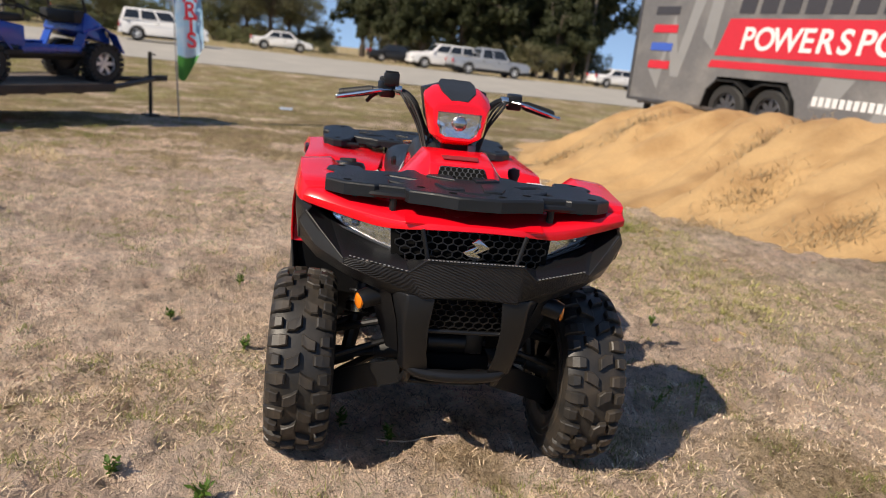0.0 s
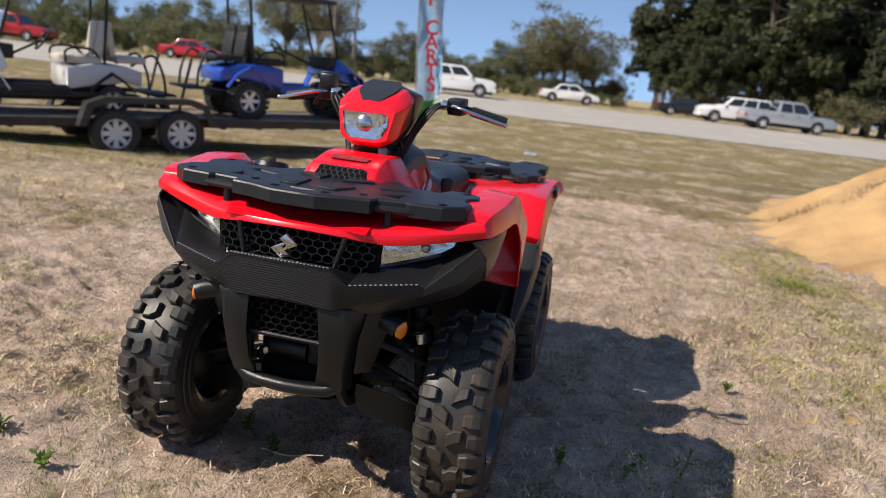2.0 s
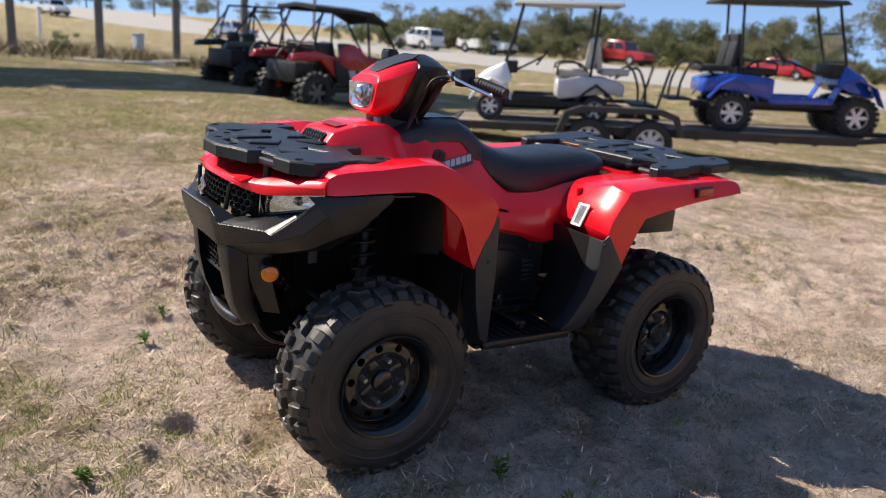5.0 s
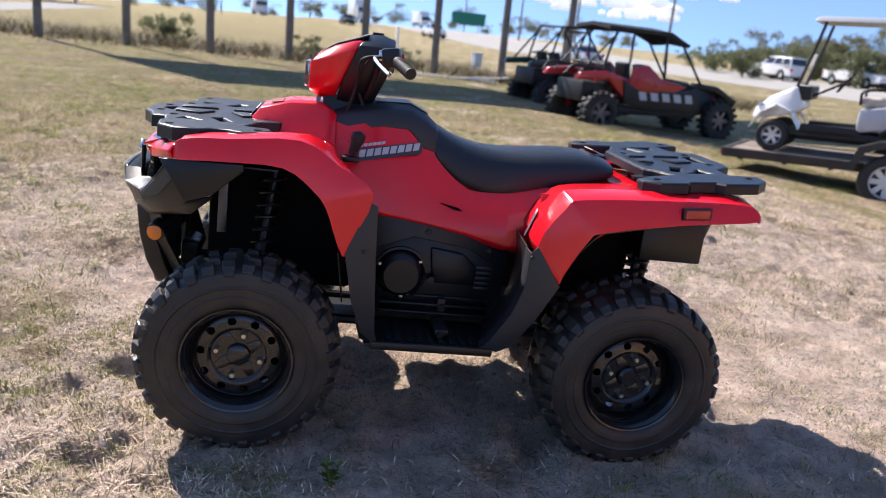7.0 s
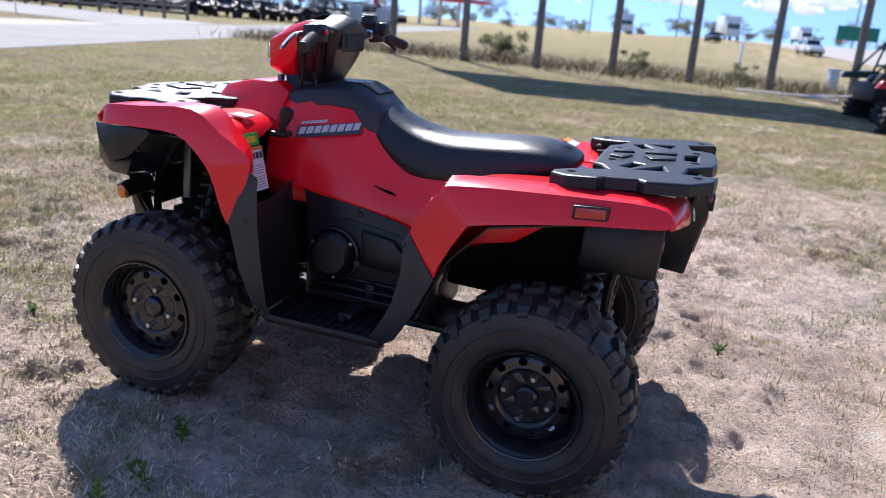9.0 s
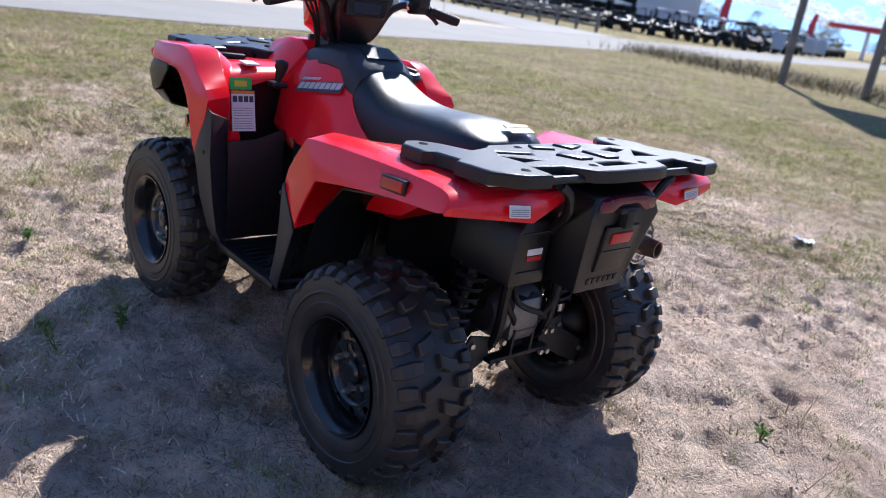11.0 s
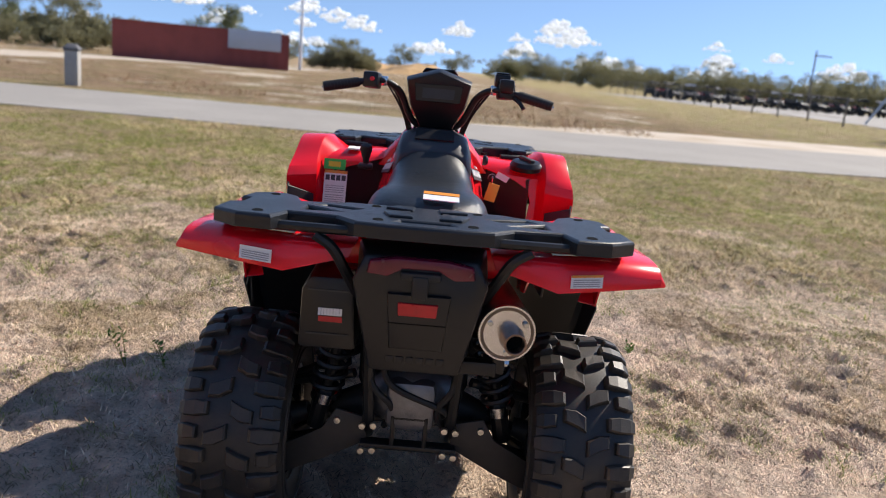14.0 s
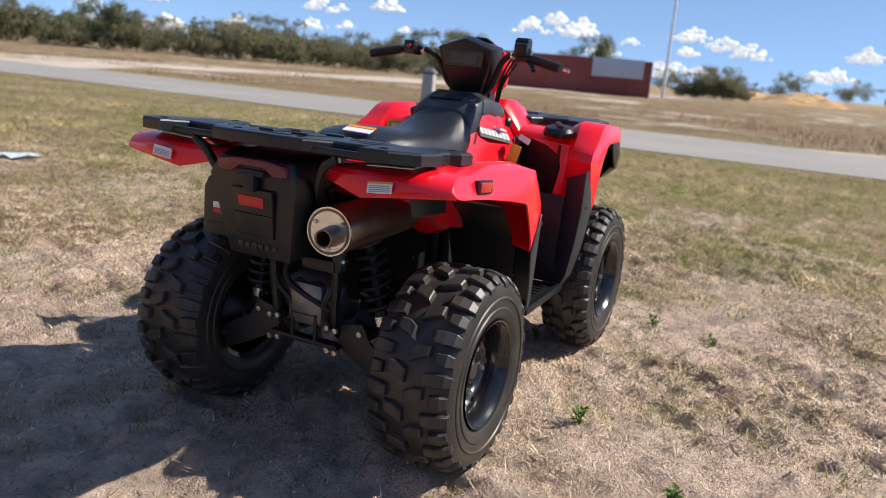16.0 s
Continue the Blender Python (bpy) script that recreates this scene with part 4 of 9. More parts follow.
for side in (1, -1):
    f = (lambda b: b) if side > 0 else mirrored
    fg = part("leg_shield", f(guard(FG)), GREY, Q, "dark grey plastic leg shield", 24)
    part("shield_liner", f(guard(FI)), STEEL, fg)
    rg = part("heel_shield", f(guard([[a, b, (b[0] + (c[0] - b[0]) * 0.25, b[1] + (c[1] - b[1]) * 0.25, b[2] + (c[2] - b[2]) * 0.25)] for a, b, c in RG])), GREY, Q, "dark grey plastic heel shield", 24)
    part("heel_liner", f(guard([[(b[0] + (c[0] - b[0]) * 0.26 - 0.012, b[1] + (c[1] - b[1]) * 0.26, b[2]), (c[0] - 0.03, c[1], c[2])] for a, b, c in RG])), STEEL, rg)
    board = merged(box(-0.17, 0.255, 0.235, 0.492, 0.338, 0.352, 0.004), box(-0.165, 0.235, 0.488, 0.512, 0.338, 0.366, 0.006))
    fb = part("footboard", f(board), BLACK, Q, "black ribbed footboard")
    for k in range(9):
        part("tread_rib", f(box(-0.12 + 0.036 * k, -0.10 + 0.036 * k, 0.30, 0.46, 0.352, 0.358, 0.002)), BLACK, fb)
    peg = merged(box(-0.03, 0.02, 0.30, 0.42, 0.362, 0.385, 0.006), rod((0.0, 0.25, 0.36), (0.0, 0.43, 0.37), 0.012))
    part("foot_peg", f(peg), STEEL, fb)
    for x, z in ((0.29, 0.672), (-0.285, 0.63), (-0.235, 0.70)):
        part("fastener", f(moved(lathe([(0.0, 0.0), (0.008, 0.0), (0.007, 0.004), (0.0, 0.005)], 12), Matrix.Translation((x, 0.553, z)))), DARKRUB, fg if x > 0 else rg)
    # engine side cover
    cover = prism([(0.272, 0.748), (0.11, 0.705), (-0.245, 0.635), (-0.235, 0.36), (0.225, 0.36), (0.245, 0.55)], "y", 0.175, 0.222, 0.008)
    cv = part("engine_cover", f(cover), BLACK, Q, "black plastic engine side cover", 28)
    part("cover_recess", f(prism([(0.22, 0.60), (0.10, 0.648), (-0.09, 0.622), (-0.195, 0.575), (-0.205, 0.46), (-0.17, 0.40), (0.20, 0.40)], "y", 0.215, 0.226, 0.003)), STEEL, cv)
    part("clutch_cover", f(merged(moved(lathe([(0.0, 0.055), (0.060, 0.055), (0.072, 0.045), (0.080, 0.02), (0.086, 0.0), (0.0, 0.0)], 36), Matrix.Translation((0.135, 0.222, 0.515))), moved(lathe([(0.088, 0.0), (0.096, 0.0), (0.096, 0.018), (0.088, 0.02)], 36, "y", True), Matrix.Translation((0.135, 0.222, 0.515))))), BLACK, cv)
    for k in range(3):
        a = k * 2.1 + 0.4
        part("bolt", f(moved(lathe([(0.0, 0.0), (0.007, 0.0), (0.006, 0.008), (0.0, 0.009)], 8), Matrix.Translation((0.135 + 0.082 * math.cos(a), 0.242, 0.515 + 0.082 * math.sin(a))))), BOLT, cv)
    part("cover_boss", f(merged(prism([(0.04, 0.62), (-0.08, 0.605), (-0.13, 0.56), (-0.13, 0.49), (0.02, 0.49), (0.03, 0.55)], "y", 0.222, 0.248, 0.012), rod((0.03, 0.23, 0.51), (0.03, 0.275, 0.51), 0.012))), BLACK, cv)
    for k in range(5):
        part("vent_slat", f(box(-0.185, -0.13, 0.222, 0.240, 0.478 + 0.019 * k, 0.488 + 0.019 * k, 0.002)), GREY, cv)
    for k in range(3):
        part("cover_rib", f(box(-0.19, 0.20, 0.215, 0.240 + 0.02 * k, 0.432 - 0.024 * k, 0.442 - 0.024 * k, 0.003)), BLACK, cv)
    part("shift_link", f(merged(box(-0.035, -0.005, 0.235, 0.262, 0.375, 0.44, 0.004), box(-0.028, -0.012, 0.262, 0.266, 0.38, 0.42))), STEEL, cv)
    for x, z in ((0.258, 0.722), (0.052, 0.668), (-0.17, 0.620)):
        part("fastener", f(moved(lathe([(0.0, 0.0), (0.012, 0.0), (0.010, 0.004), (0.0, 0.004)], 6), Matrix.Translation((x, 0.222, z)))), DARKRUB, cv)

# frame, engine and underside
part("engine_block", merged(box(-0.22, 0.28, -0.17, 0.17, 0.30, 0.62, 0.03), box(-0.05, 0.2, -0.12, 0.12, 0.6, 0.75, 0.02), box(-0.55, 0.75, -0.13, 0.13, 0.270, 0.285, 0.004)), STEEL, Q, "black engine and skid plate")
# two black blocks added to stand for the shaded inside of the body
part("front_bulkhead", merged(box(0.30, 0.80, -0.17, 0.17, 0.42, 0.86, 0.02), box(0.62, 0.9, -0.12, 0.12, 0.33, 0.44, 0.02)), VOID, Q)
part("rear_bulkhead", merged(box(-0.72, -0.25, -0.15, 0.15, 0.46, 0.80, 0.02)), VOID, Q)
for s in (1, -1):
    part("frame_tube", tube(smooth_line([(0.93, 0.14 * s, 0.42), (0.80, 0.15 * s, 0.31), (0.3, 0.13 * s, 0.29), (-0.5, 0.13 * s, 0.29), (-0.76, 0.11 * s, 0.36), (-0.80, 0.12 * s, 0.60), (-0.86, 0.12 * s, 0.84)], 6), 0.016), STEEL, Q)
    part("front_tube", tube(smooth_line([(0.93, 0.14 * s, 0.42), (0.90, 0.16 * s, 0.65), (0.74, 0.19 * s, 0.86), (0.5, 0.2 * s, 0.90)], 6), 0.015), STEEL, Q)
    part("radiator_stay", box(0.735, 0.765, 0.205 * s - 0.006, 0.205 * s + 0.006, 0.60, 0.86, 0.002), ALU, Q, "bare metal stay behind the bumper")
    part("wheel_arch_liner", sheet([[(0.90, 0.19 * s, 0.74), (0.90, 0.46 * s, 0.80)], [(0.74, 0.19 * s, 0.84), (0.72, 0.50 * s, 0.885)], [(0.56, 0.20 * s, 0.86), (0.56, 0.50 * s, 0.885)]], 0.005), BLACK, Q)
    part("lower_arch_liner", sheet([[(0.362, 0.22 * s, 0.68), (0.362, 0.52 * s, 0.652)], [(0.335, 0.22 * s, 0.45), (0.335, 0.48 * s, 0.48)]], 0.005), BLACK, Q)
    part("inner_arch_panel", sheet([[(0.450, 0.165 * s, 0.925), (0.448, 0.240 * s, 0.920), (0.392, 0.392 * s, 0.895)], [(0.448, 0.165 * s, 0.70), (0.444, 0.240 * s, 0.70), (0.362, 0.392 * s, 0.70)], [(0.446, 0.165 * s, 0.62), (0.440, 0.240 * s, 0.63), (0.356, 0.39 * s, 0.655)]], 0.005), BLACK, Q)
    part("rear_arch_liner", sheet([[(-0.24, 0.25 * s, 0.45), (-0.26, 0.48 * s, 0.45)], [(-0.33, 0.25 * s, 0.70), (-0.35, 0.50 * s, 0.66)], [(-0.45, 0.22 * s, 0.79), (-0.46, 0.50 * s, 0.785)], [(-0.75, 0.2 * s, 0.83), (-0.74, 0.5 * s, 0.845)]], 0.005), BLACK, Q)

    # suspension, front
    arm = merged(rod((0.52, 0.15 * s, 0.33), (0.63, 0.39 * s, 0.23), 0.016), rod((0.76, 0.15 * s, 0.33), (0.66, 0.39 * s, 0.23), 0.016), rod((0.55, 0.17 * s, 0.50), (0.62, 0.39 * s, 0.42), 0.013), rod((0.74, 0.17 * s, 0.50), (0.66, 0.39 * s, 0.42), 0.013))
    a = part("front_arm", arm, STEEL, Q, "black tubular suspension arms")
    ag = sheet([[(0.80, 0.16 * s, 0.37), (0.80, 0.16 * s, 0.29)], [(0.77, 0.26 * s, 0.345), (0.77, 0.26 * s, 0.255)], [(0.72, 0.38 * s, 0.29), (0.72, 0.38 * s, 0.20)]], 0.006)
    part("arm_guard", ag, BLACK, a)
    part("steering_rod", rod((0.70, 0.10 * s, 0.44), (0.72, 0.40 * s, 0.34), 0.010), STEEL, a)
    part("drive_shaft", merged(rod((0.64, 0.12 * s, 0.36), (0.64, 0.42 * s, 0.31), 0.015), tube([(0.64, 0.14 * s, 0.36), (0.64, 0.20 * s, 0.35), (0.64, 0.24 * s, 0.345)], 0.045, 14, 0.025), tube([(0.64, 0.31 * s, 0.33), (0.64, 0.36 * s, 0.32), (0.64, 0.41 * s, 0.31)], 0.025, 14, 0.042)), DARKRUB, a)
    sh = part("front_shock", merged(rod((0.58, 0.24 * s, 0.86), (0.63, 0.33 * s, 0.34), 0.015), rod((0.605, 0.285 * s, 0.60), (0.63, 0.33 * s, 0.34), 0.024)), STEEL, Q, "front shock absorber")
    part("spring", coil((0.585, 0.25 * s, 0.82), (0.622, 0.315 * s, 0.46), 0.036, 0.006, 9), STEEL, sh)
    part("collar", tube([(0.6165, 0.305 * s, 0.52), (0.620, 0.312 * s, 0.48)], 0.038, 20), CHROME, sh)
    # suspension, rear
    arm = merged(rod((-0.52, 0.14 * s, 0.35), (-0.64, 0.36 * s, 0.25), 0.016), rod((-0.74, 0.13 * s, 0.35), (-0.66, 0.36 * s, 0.25), 0.016), rod((-0.54, 0.16 * s, 0.50), (-0.64, 0.36 * s, 0.43), 0.013), rod((-0.72, 0.16 * s, 0.50), (-0.66, 0.36 * s, 0.43), 0.013))
    a = part("rear_arm", arm, STEEL, Q, "black tubular suspension arms")
    ag = prism([(0.115 * s, 0.395), (0.20 * s, 0.415), (0.235 * s, 0.355), (0.36 * s, 0.285), (0.37 * s, 0.195), (0.24 * s, 0.255), (0.115 * s, 0.325)], "x", -0.772, -0.762, 0.003)
    g = part("arm_guard", ag, surf("scuffed_black_guard", (0.03, 0.026, 0.023), 0.55, vary=0.2) if s > 0 else bpy.data.materials["scuffed_black_guard"], a, "dull black plastic arm guard")
    part("drive_shaft", merged(rod((-0.65, 0.12 * s, 0.39), (-0.65, 0.40 * s, 0.31), 0.015), tube([(-0.65, 0.13 * s, 0.39), (-0.65, 0.19 * s, 0.375), (-0.65, 0.23 * s, 0.365)], 0.05, 14, 0.026), tube([(-0.65, 0.29 * s, 0.345), (-0.65, 0.35 * s, 0.325), (-0.65, 0.39 * s, 0.315)], 0.026, 14, 0.045)), DARKRUB, a)
    for y, z in ((0.195, 0.383), (0.345, 0.262)):
        part("bolt", moved(lathe([(0.0, 0.0), (0.010, 0.0), (0.009, -0.009), (0.0, -0.010)], 8, "x"), Matrix.Translation((-0.772, y * s, z))), BOLT, a)
    sh = part("rear_shock", merged(rod((-0.74, 0.175 * s, 0.74), (-0.705, 0.262 * s, 0.33), 0.016), rod((-0.715, 0.235 * s, 0.46), (-0.705, 0.262 * s, 0.33), 0.026)), STEEL, Q, "rear shock absorber")
    part("spring", coil((-0.738, 0.180 * s, 0.70), (-0.714, 0.240 * s, 0.44), 0.042, 0.0075, 8), STEEL, sh)
    part("collar", tube([(-0.7155, 0.237 * s, 0.445), (-0.712, 0.244 * s, 0.415)], 0.036, 20), CHROME, sh)

part("rear_gearcase", merged(moved(lathe([(0.0, -0.11), (0.06, -0.11), (0.09, -0.06), (0.105, 0.0), (0.09, 0.06), (0.06, 0.11), (0.0, 0.11)], 28), pose(-0.70, 0, 0.45)), box(-0.80, -0.66, -0.07, 0.07, 0.37, 0.52, 0.03), rod((-0.70, 0.0, 0.45), (-0.45, 0, 0.45), 0.05, 16)), ALU, Q, "grey cast rear gear case")
hitch = part("tow_bracket", merged(box(-0.80, -0.765, -0.05, -0.038, 0.33, 0.42, 0.003), box(-0.80, -0.765, 0.038, 0.05, 0.33, 0.42, 0.003), box(-0.80, -0.765, -0.05, 0.05, 0.408, 0.42, 0.003), box(-0.80, -0.76, -0.13, 0.13, 0.318, 0.334, 0.004)), STEEL, Q, "black tow bracket")
for y in (0.125, -0.125, 0.095, -0.095):
    for z in (0.327, 0.40):
        part("bolt", moved(lathe([(0.0, 0.0), (0.010, 0.0), (0.009, -0.01), (0.0, -0.011)], 8, "x"), Matrix.Translation((-0.80, y, z - abs(y) * 0.1))), BOLT, hitch)
for k, (y0, y1) in enumerate(((0.10, 0.05), (-0.10, -0.07), (0.06, -0.09))):
    part("hose", tube(smooth_line([(-0.74, y0, 0.64), (-0.80, y0 * 1.1, 0.52), (-0.79, y1, 0.44), (-0.74, y1 * 1.4, 0.36)], 6), 0.009), DARKRUB, Q)

# silencer
cany, canz = -0.212, 0.748
def along(prof, n=36):
    return moved(lathe([(r * 0.88, h) for r, h in prof], n, "x"), pose(-0.985, cany, canz, 0, 2.0, 5.0))
can = part("silencer", along([(0.0, 0.012), (0.070, 0.012), (0.076, 0.016), (0.078, 0.03), (0.078, 0.46), (0.065, 0.50), (0.03, 0.52), (0.0, 0.52)]), CAN, Q, "bronze-tinted steel silencer", 40)
part("end_cap", along([(0.0, 0.010), (0.058, 0.012), (0.064, 0.004), (0.072, 0.002), (0.074, 0.014)]), CANEND, can, "tan end cap")
part("cap_seam", along([(0.0725, 0.004), (0.0775, 0.004), (0.0775, 0.014), (0.0725, 0.014)]), CHROME, can)
part("tail_pipe", moved(lathe([(0.0225, -0.046), (0.026, -0.046), (0.027, -0.03), (0.031, 0.012), (0.023, 0.012), (0.021, -0.044)], 28, "x", True), pose(-0.985, cany - 0.012, canz - 0.010, 0, 2, 5)), CAN, can)
part("tail_pipe_bore", moved(lathe([(0.0, -0.012), (0.0235, -0.012), (0.0235, 0.01), (0.0, 0.01)], 24, "x"), pose(-0.985, cany - 0.012, canz - 0.010, 0, 2, 5)), VOID, can)
for k in range(3):
    a = k * 2.094 + 0.5
    part("rivet", moved(lathe([(0.0, -0.005), (0.006, -0.004), (0.007, 0.006), (0.0, 0.006)], 10, "x"), pose(-0.985, cany + 0.048 * math.cos(a), canz + 0.048 * math.sin(a))), BOLT, can)
part("silencer_bracket", merged(box(-0.93, -0.90, -0.22, -0.19, 0.62, 0.68, 0.004), box(-0.935, -0.90, -0.20, -0.09, 0.615, 0.65, 0.004)), STEEL, can)
part("silencer_clamp", tube([(-0.915, -0.205, 0.652), (-0.915, -0.23, 0.648)], 0.012), CHROME, can)
part("heat_shield", prism([(-0.50, 0.74), (-0.72, 0.76), (-0.74, 0.83), (-0.50, 0.83)], "y", -0.325, -0.318, 0.003), GREY, can, "grey heat shield panel")

# tail: box, lamp, reflector, tool box
tail = loft([
    [(-0.94, 0.150, 0.940), (-0.94, -0.150, 0.940), (-0.90, -0.155, 0.80), (-0.86, -0.13, 0.66), (-0.86, 0.13, 0.66), (-0.90, 0.155, 0.80)],
    [(-1.035, 0.122, 0.925), (-1.035, -0.122, 0.925), (-1.048, -0.150, 0.872), (-1.012, -0.105, 0.640), (-1.012, 0.105, 0.640), (-1.048, 0.150, 0.872)],
], True, 0.010)
fairing = part("tail_fairing", merged(tail, box(-0.95, -0.80, -0.14, 0.14, 0.84, 0.93, 0.01)), BLACK, Q, "black plastic tail fairing", 28)
def tailface(z):
    return -1.012 - (z - 0.640) / 0.232 * 0.036
part("tail_lid", loft([[(tailface(z) + 0.004, y, z) for y, z in ((0.072, 0.845), (-0.072, 0.845), (-0.062, 0.705), (0.062, 0.705))], [(tailface(z) - 0.006, y, z) for y, z in ((0.070, 0.843), (-0.070, 0.843), (-0.060, 0.707), (0.060, 0.707))]], True, 0.002), BLACK, fairing)
part("lid_seam", merged(rod((tailface(0.772) - 0.0065, 0.066, 0.772), (tailface(0.772) - 0.0065, -0.066, 0.772), 0.0012, 6)), VOID, fairing)
part("reflector", loft([[(tailface(z) - 0.004, y, z) for y, z in ((0.047, 0.825), (-0.045, 0.825), (-0.042, 0.792), (0.045, 0.792))], [(tailface(z) - 0.011, y, z) for y, z in ((0.046, 0.824), (-0.044, 0.824), (-0.041, 0.793), (0.044, 0.793))]], True, 0.002), REDLENS, fairing, "bright red rear reflector")
part("tail_lamp", loft([[(-1.030, y, z) for y, z in ((0.118, 0.918), (0.06, 0.928), (-0.06, 0.928), (-0.118, 0.918), (-0.125, 0.885), (-0.075, 0.880), (-0.04, 0.900), (0.04, 0.900), (0.075, 0.880), (0.125, 0.885))], [(-1.050, y, z) for y, z in ((0.112, 0.916), (0.056, 0.925), (-0.056, 0.925), (-0.112, 0.916), (-0.119, 0.888), (-0.074, 0.884), (-0.040, 0.904), (0.040, 0.904), (0.074, 0.884), (0.119, 0.888))]], True, 0.003), REDDARK, fairing, "smoked red tail lamp")
part("latch", merged(box(-1.062, -1.03, -0.018, 0.018, 0.838, 0.890, 0.004), box(-1.058, -1.03, -0.045, 0.045, 0.880, 0.897, 0.004)), DARKRUB, fairing)
for k in range(6):
    part("embossed_bar", prism([(0.068 - 0.0235 * k, 0.668), (0.050 - 0.0235 * k, 0.668), (0.049 - 0.0235 * k, 0.684), (0.067 - 0.0235 * k, 0.684)], "x", -1.020, -1.015, 0.001), BLACK, fairing)
tool = part("tool_box", prism([(0.285, 0.652), (0.280, 0.800), (0.260, 0.835), (0.155, 0.835), (0.145, 0.652)], "x", -0.935, -0.70, 0.010), BLACK, Q, "black plastic box beside the tail")
for z in (0.690, 0.800):
    part("box_rib", box(-0.938, -0.934, 0.165, 0.265, z, z + 0.004), GREY, tool)
c = [(-0.9365, 0.238, 0.722), (-0.9365, 0.180, 0.722), (-0.9365, 0.180, 0.758), (-0.9365, 0.238, 0.758)]
for k in range(8):
    part("dealer_bar", on_plate(c, 0.0 + 0.125 * k, 0.11 + 0.125 * k, 0.5, 1.0, 0.002), WHITE, tool)
part("dealer_band", on_plate(c, 0.02, 1.0, 0.05, 0.42, 0.002), REDLENS, tool)
for s in (1, -1):
    part("carrier_stay", tube(smooth_line([(-1.0, 0.245 * s, 0.952), (-1.0, 0.205 * s, 0.925), (-0.985, 0.175 * s, 0.87), (-0.93, 0.150 * s, 0.80)], 6), 0.013), STEEL, Q, "bent black carrier tube")
    part("stay_bolt", moved(lathe([(0.0, 0.0), (0.010, 0.0), (0.009, -0.008), (0.0, -0.009)], 8, "x"), Matrix.Translation((-0.955, 0.162 * s, 0.855))), BOLT, Q)


# carriers: a pierced plastic top on steel tubes
def inset(loop, d):
    """A closed loop moved inwards by d, to its left when it runs anticlockwise."""
    out, n = [], len(loop)
    for i in range(n):
        p, q, r = (Vector(loop[(i + k) % n]) for k in (-1, 0, 1))
        a, b = (q - p).normalized(), (r - q).normalized()
        na, nb = Vector((-a.y, a.x)), Vector((-b.y, b.x))
        m = (na + nb)
        m = m / max(0.35, m.length_squared / 2)
        out.append(tuple(q + m * d))
    return out


def area(loop):
    return sum(a[0] * b[1] - b[0] * a[1] for a, b in zip(loop, loop[1:] + loop[:1])) / 2


def pierced(outer, holes, z0, z1, edge, tilt):
    """One moulded plate with holes right through it and rounded-off edges."""
    loops = []
    for k, lp in enumerate([outer] + holes):
        ccw = area(lp) > 0
        loops.append(lp if ccw == (k == 0) else lp[::-1])
    bm = bmesh.new()
    def ring(lp, z):
        return [bm.verts.new((x, y, z + tilt(x, y))) for x, y in lp]
    tops, bots = [], []
    for lp in loops:
        rows = [ring(lp, z0), ring(lp, z1 - edge), ring(inset(lp, edge * 0.4), z1 - edge * 0.35), ring(inset(lp, edge), z1)]
        n = len(lp)
        for a, b in zip(rows, rows[1:]):
            for i in range(n):
                j = (i + 1) % n
                bm.faces.new((a[i], a[j], b[j], b[i]))
        for row, keep in ((rows[0], bots), (rows[-1], tops)):
            for i in range(n):
                e = bm.edges.get((row[i], row[(i + 1) % n]))
                keep.append(e)
    for keep in (tops, bots):
        bmesh.ops.triangle_fill(bm, use_beauty=True, use_dissolve=False, edges=keep)
    bmesh.ops.recalc_face_normals(bm, faces=bm.faces)
    return bm


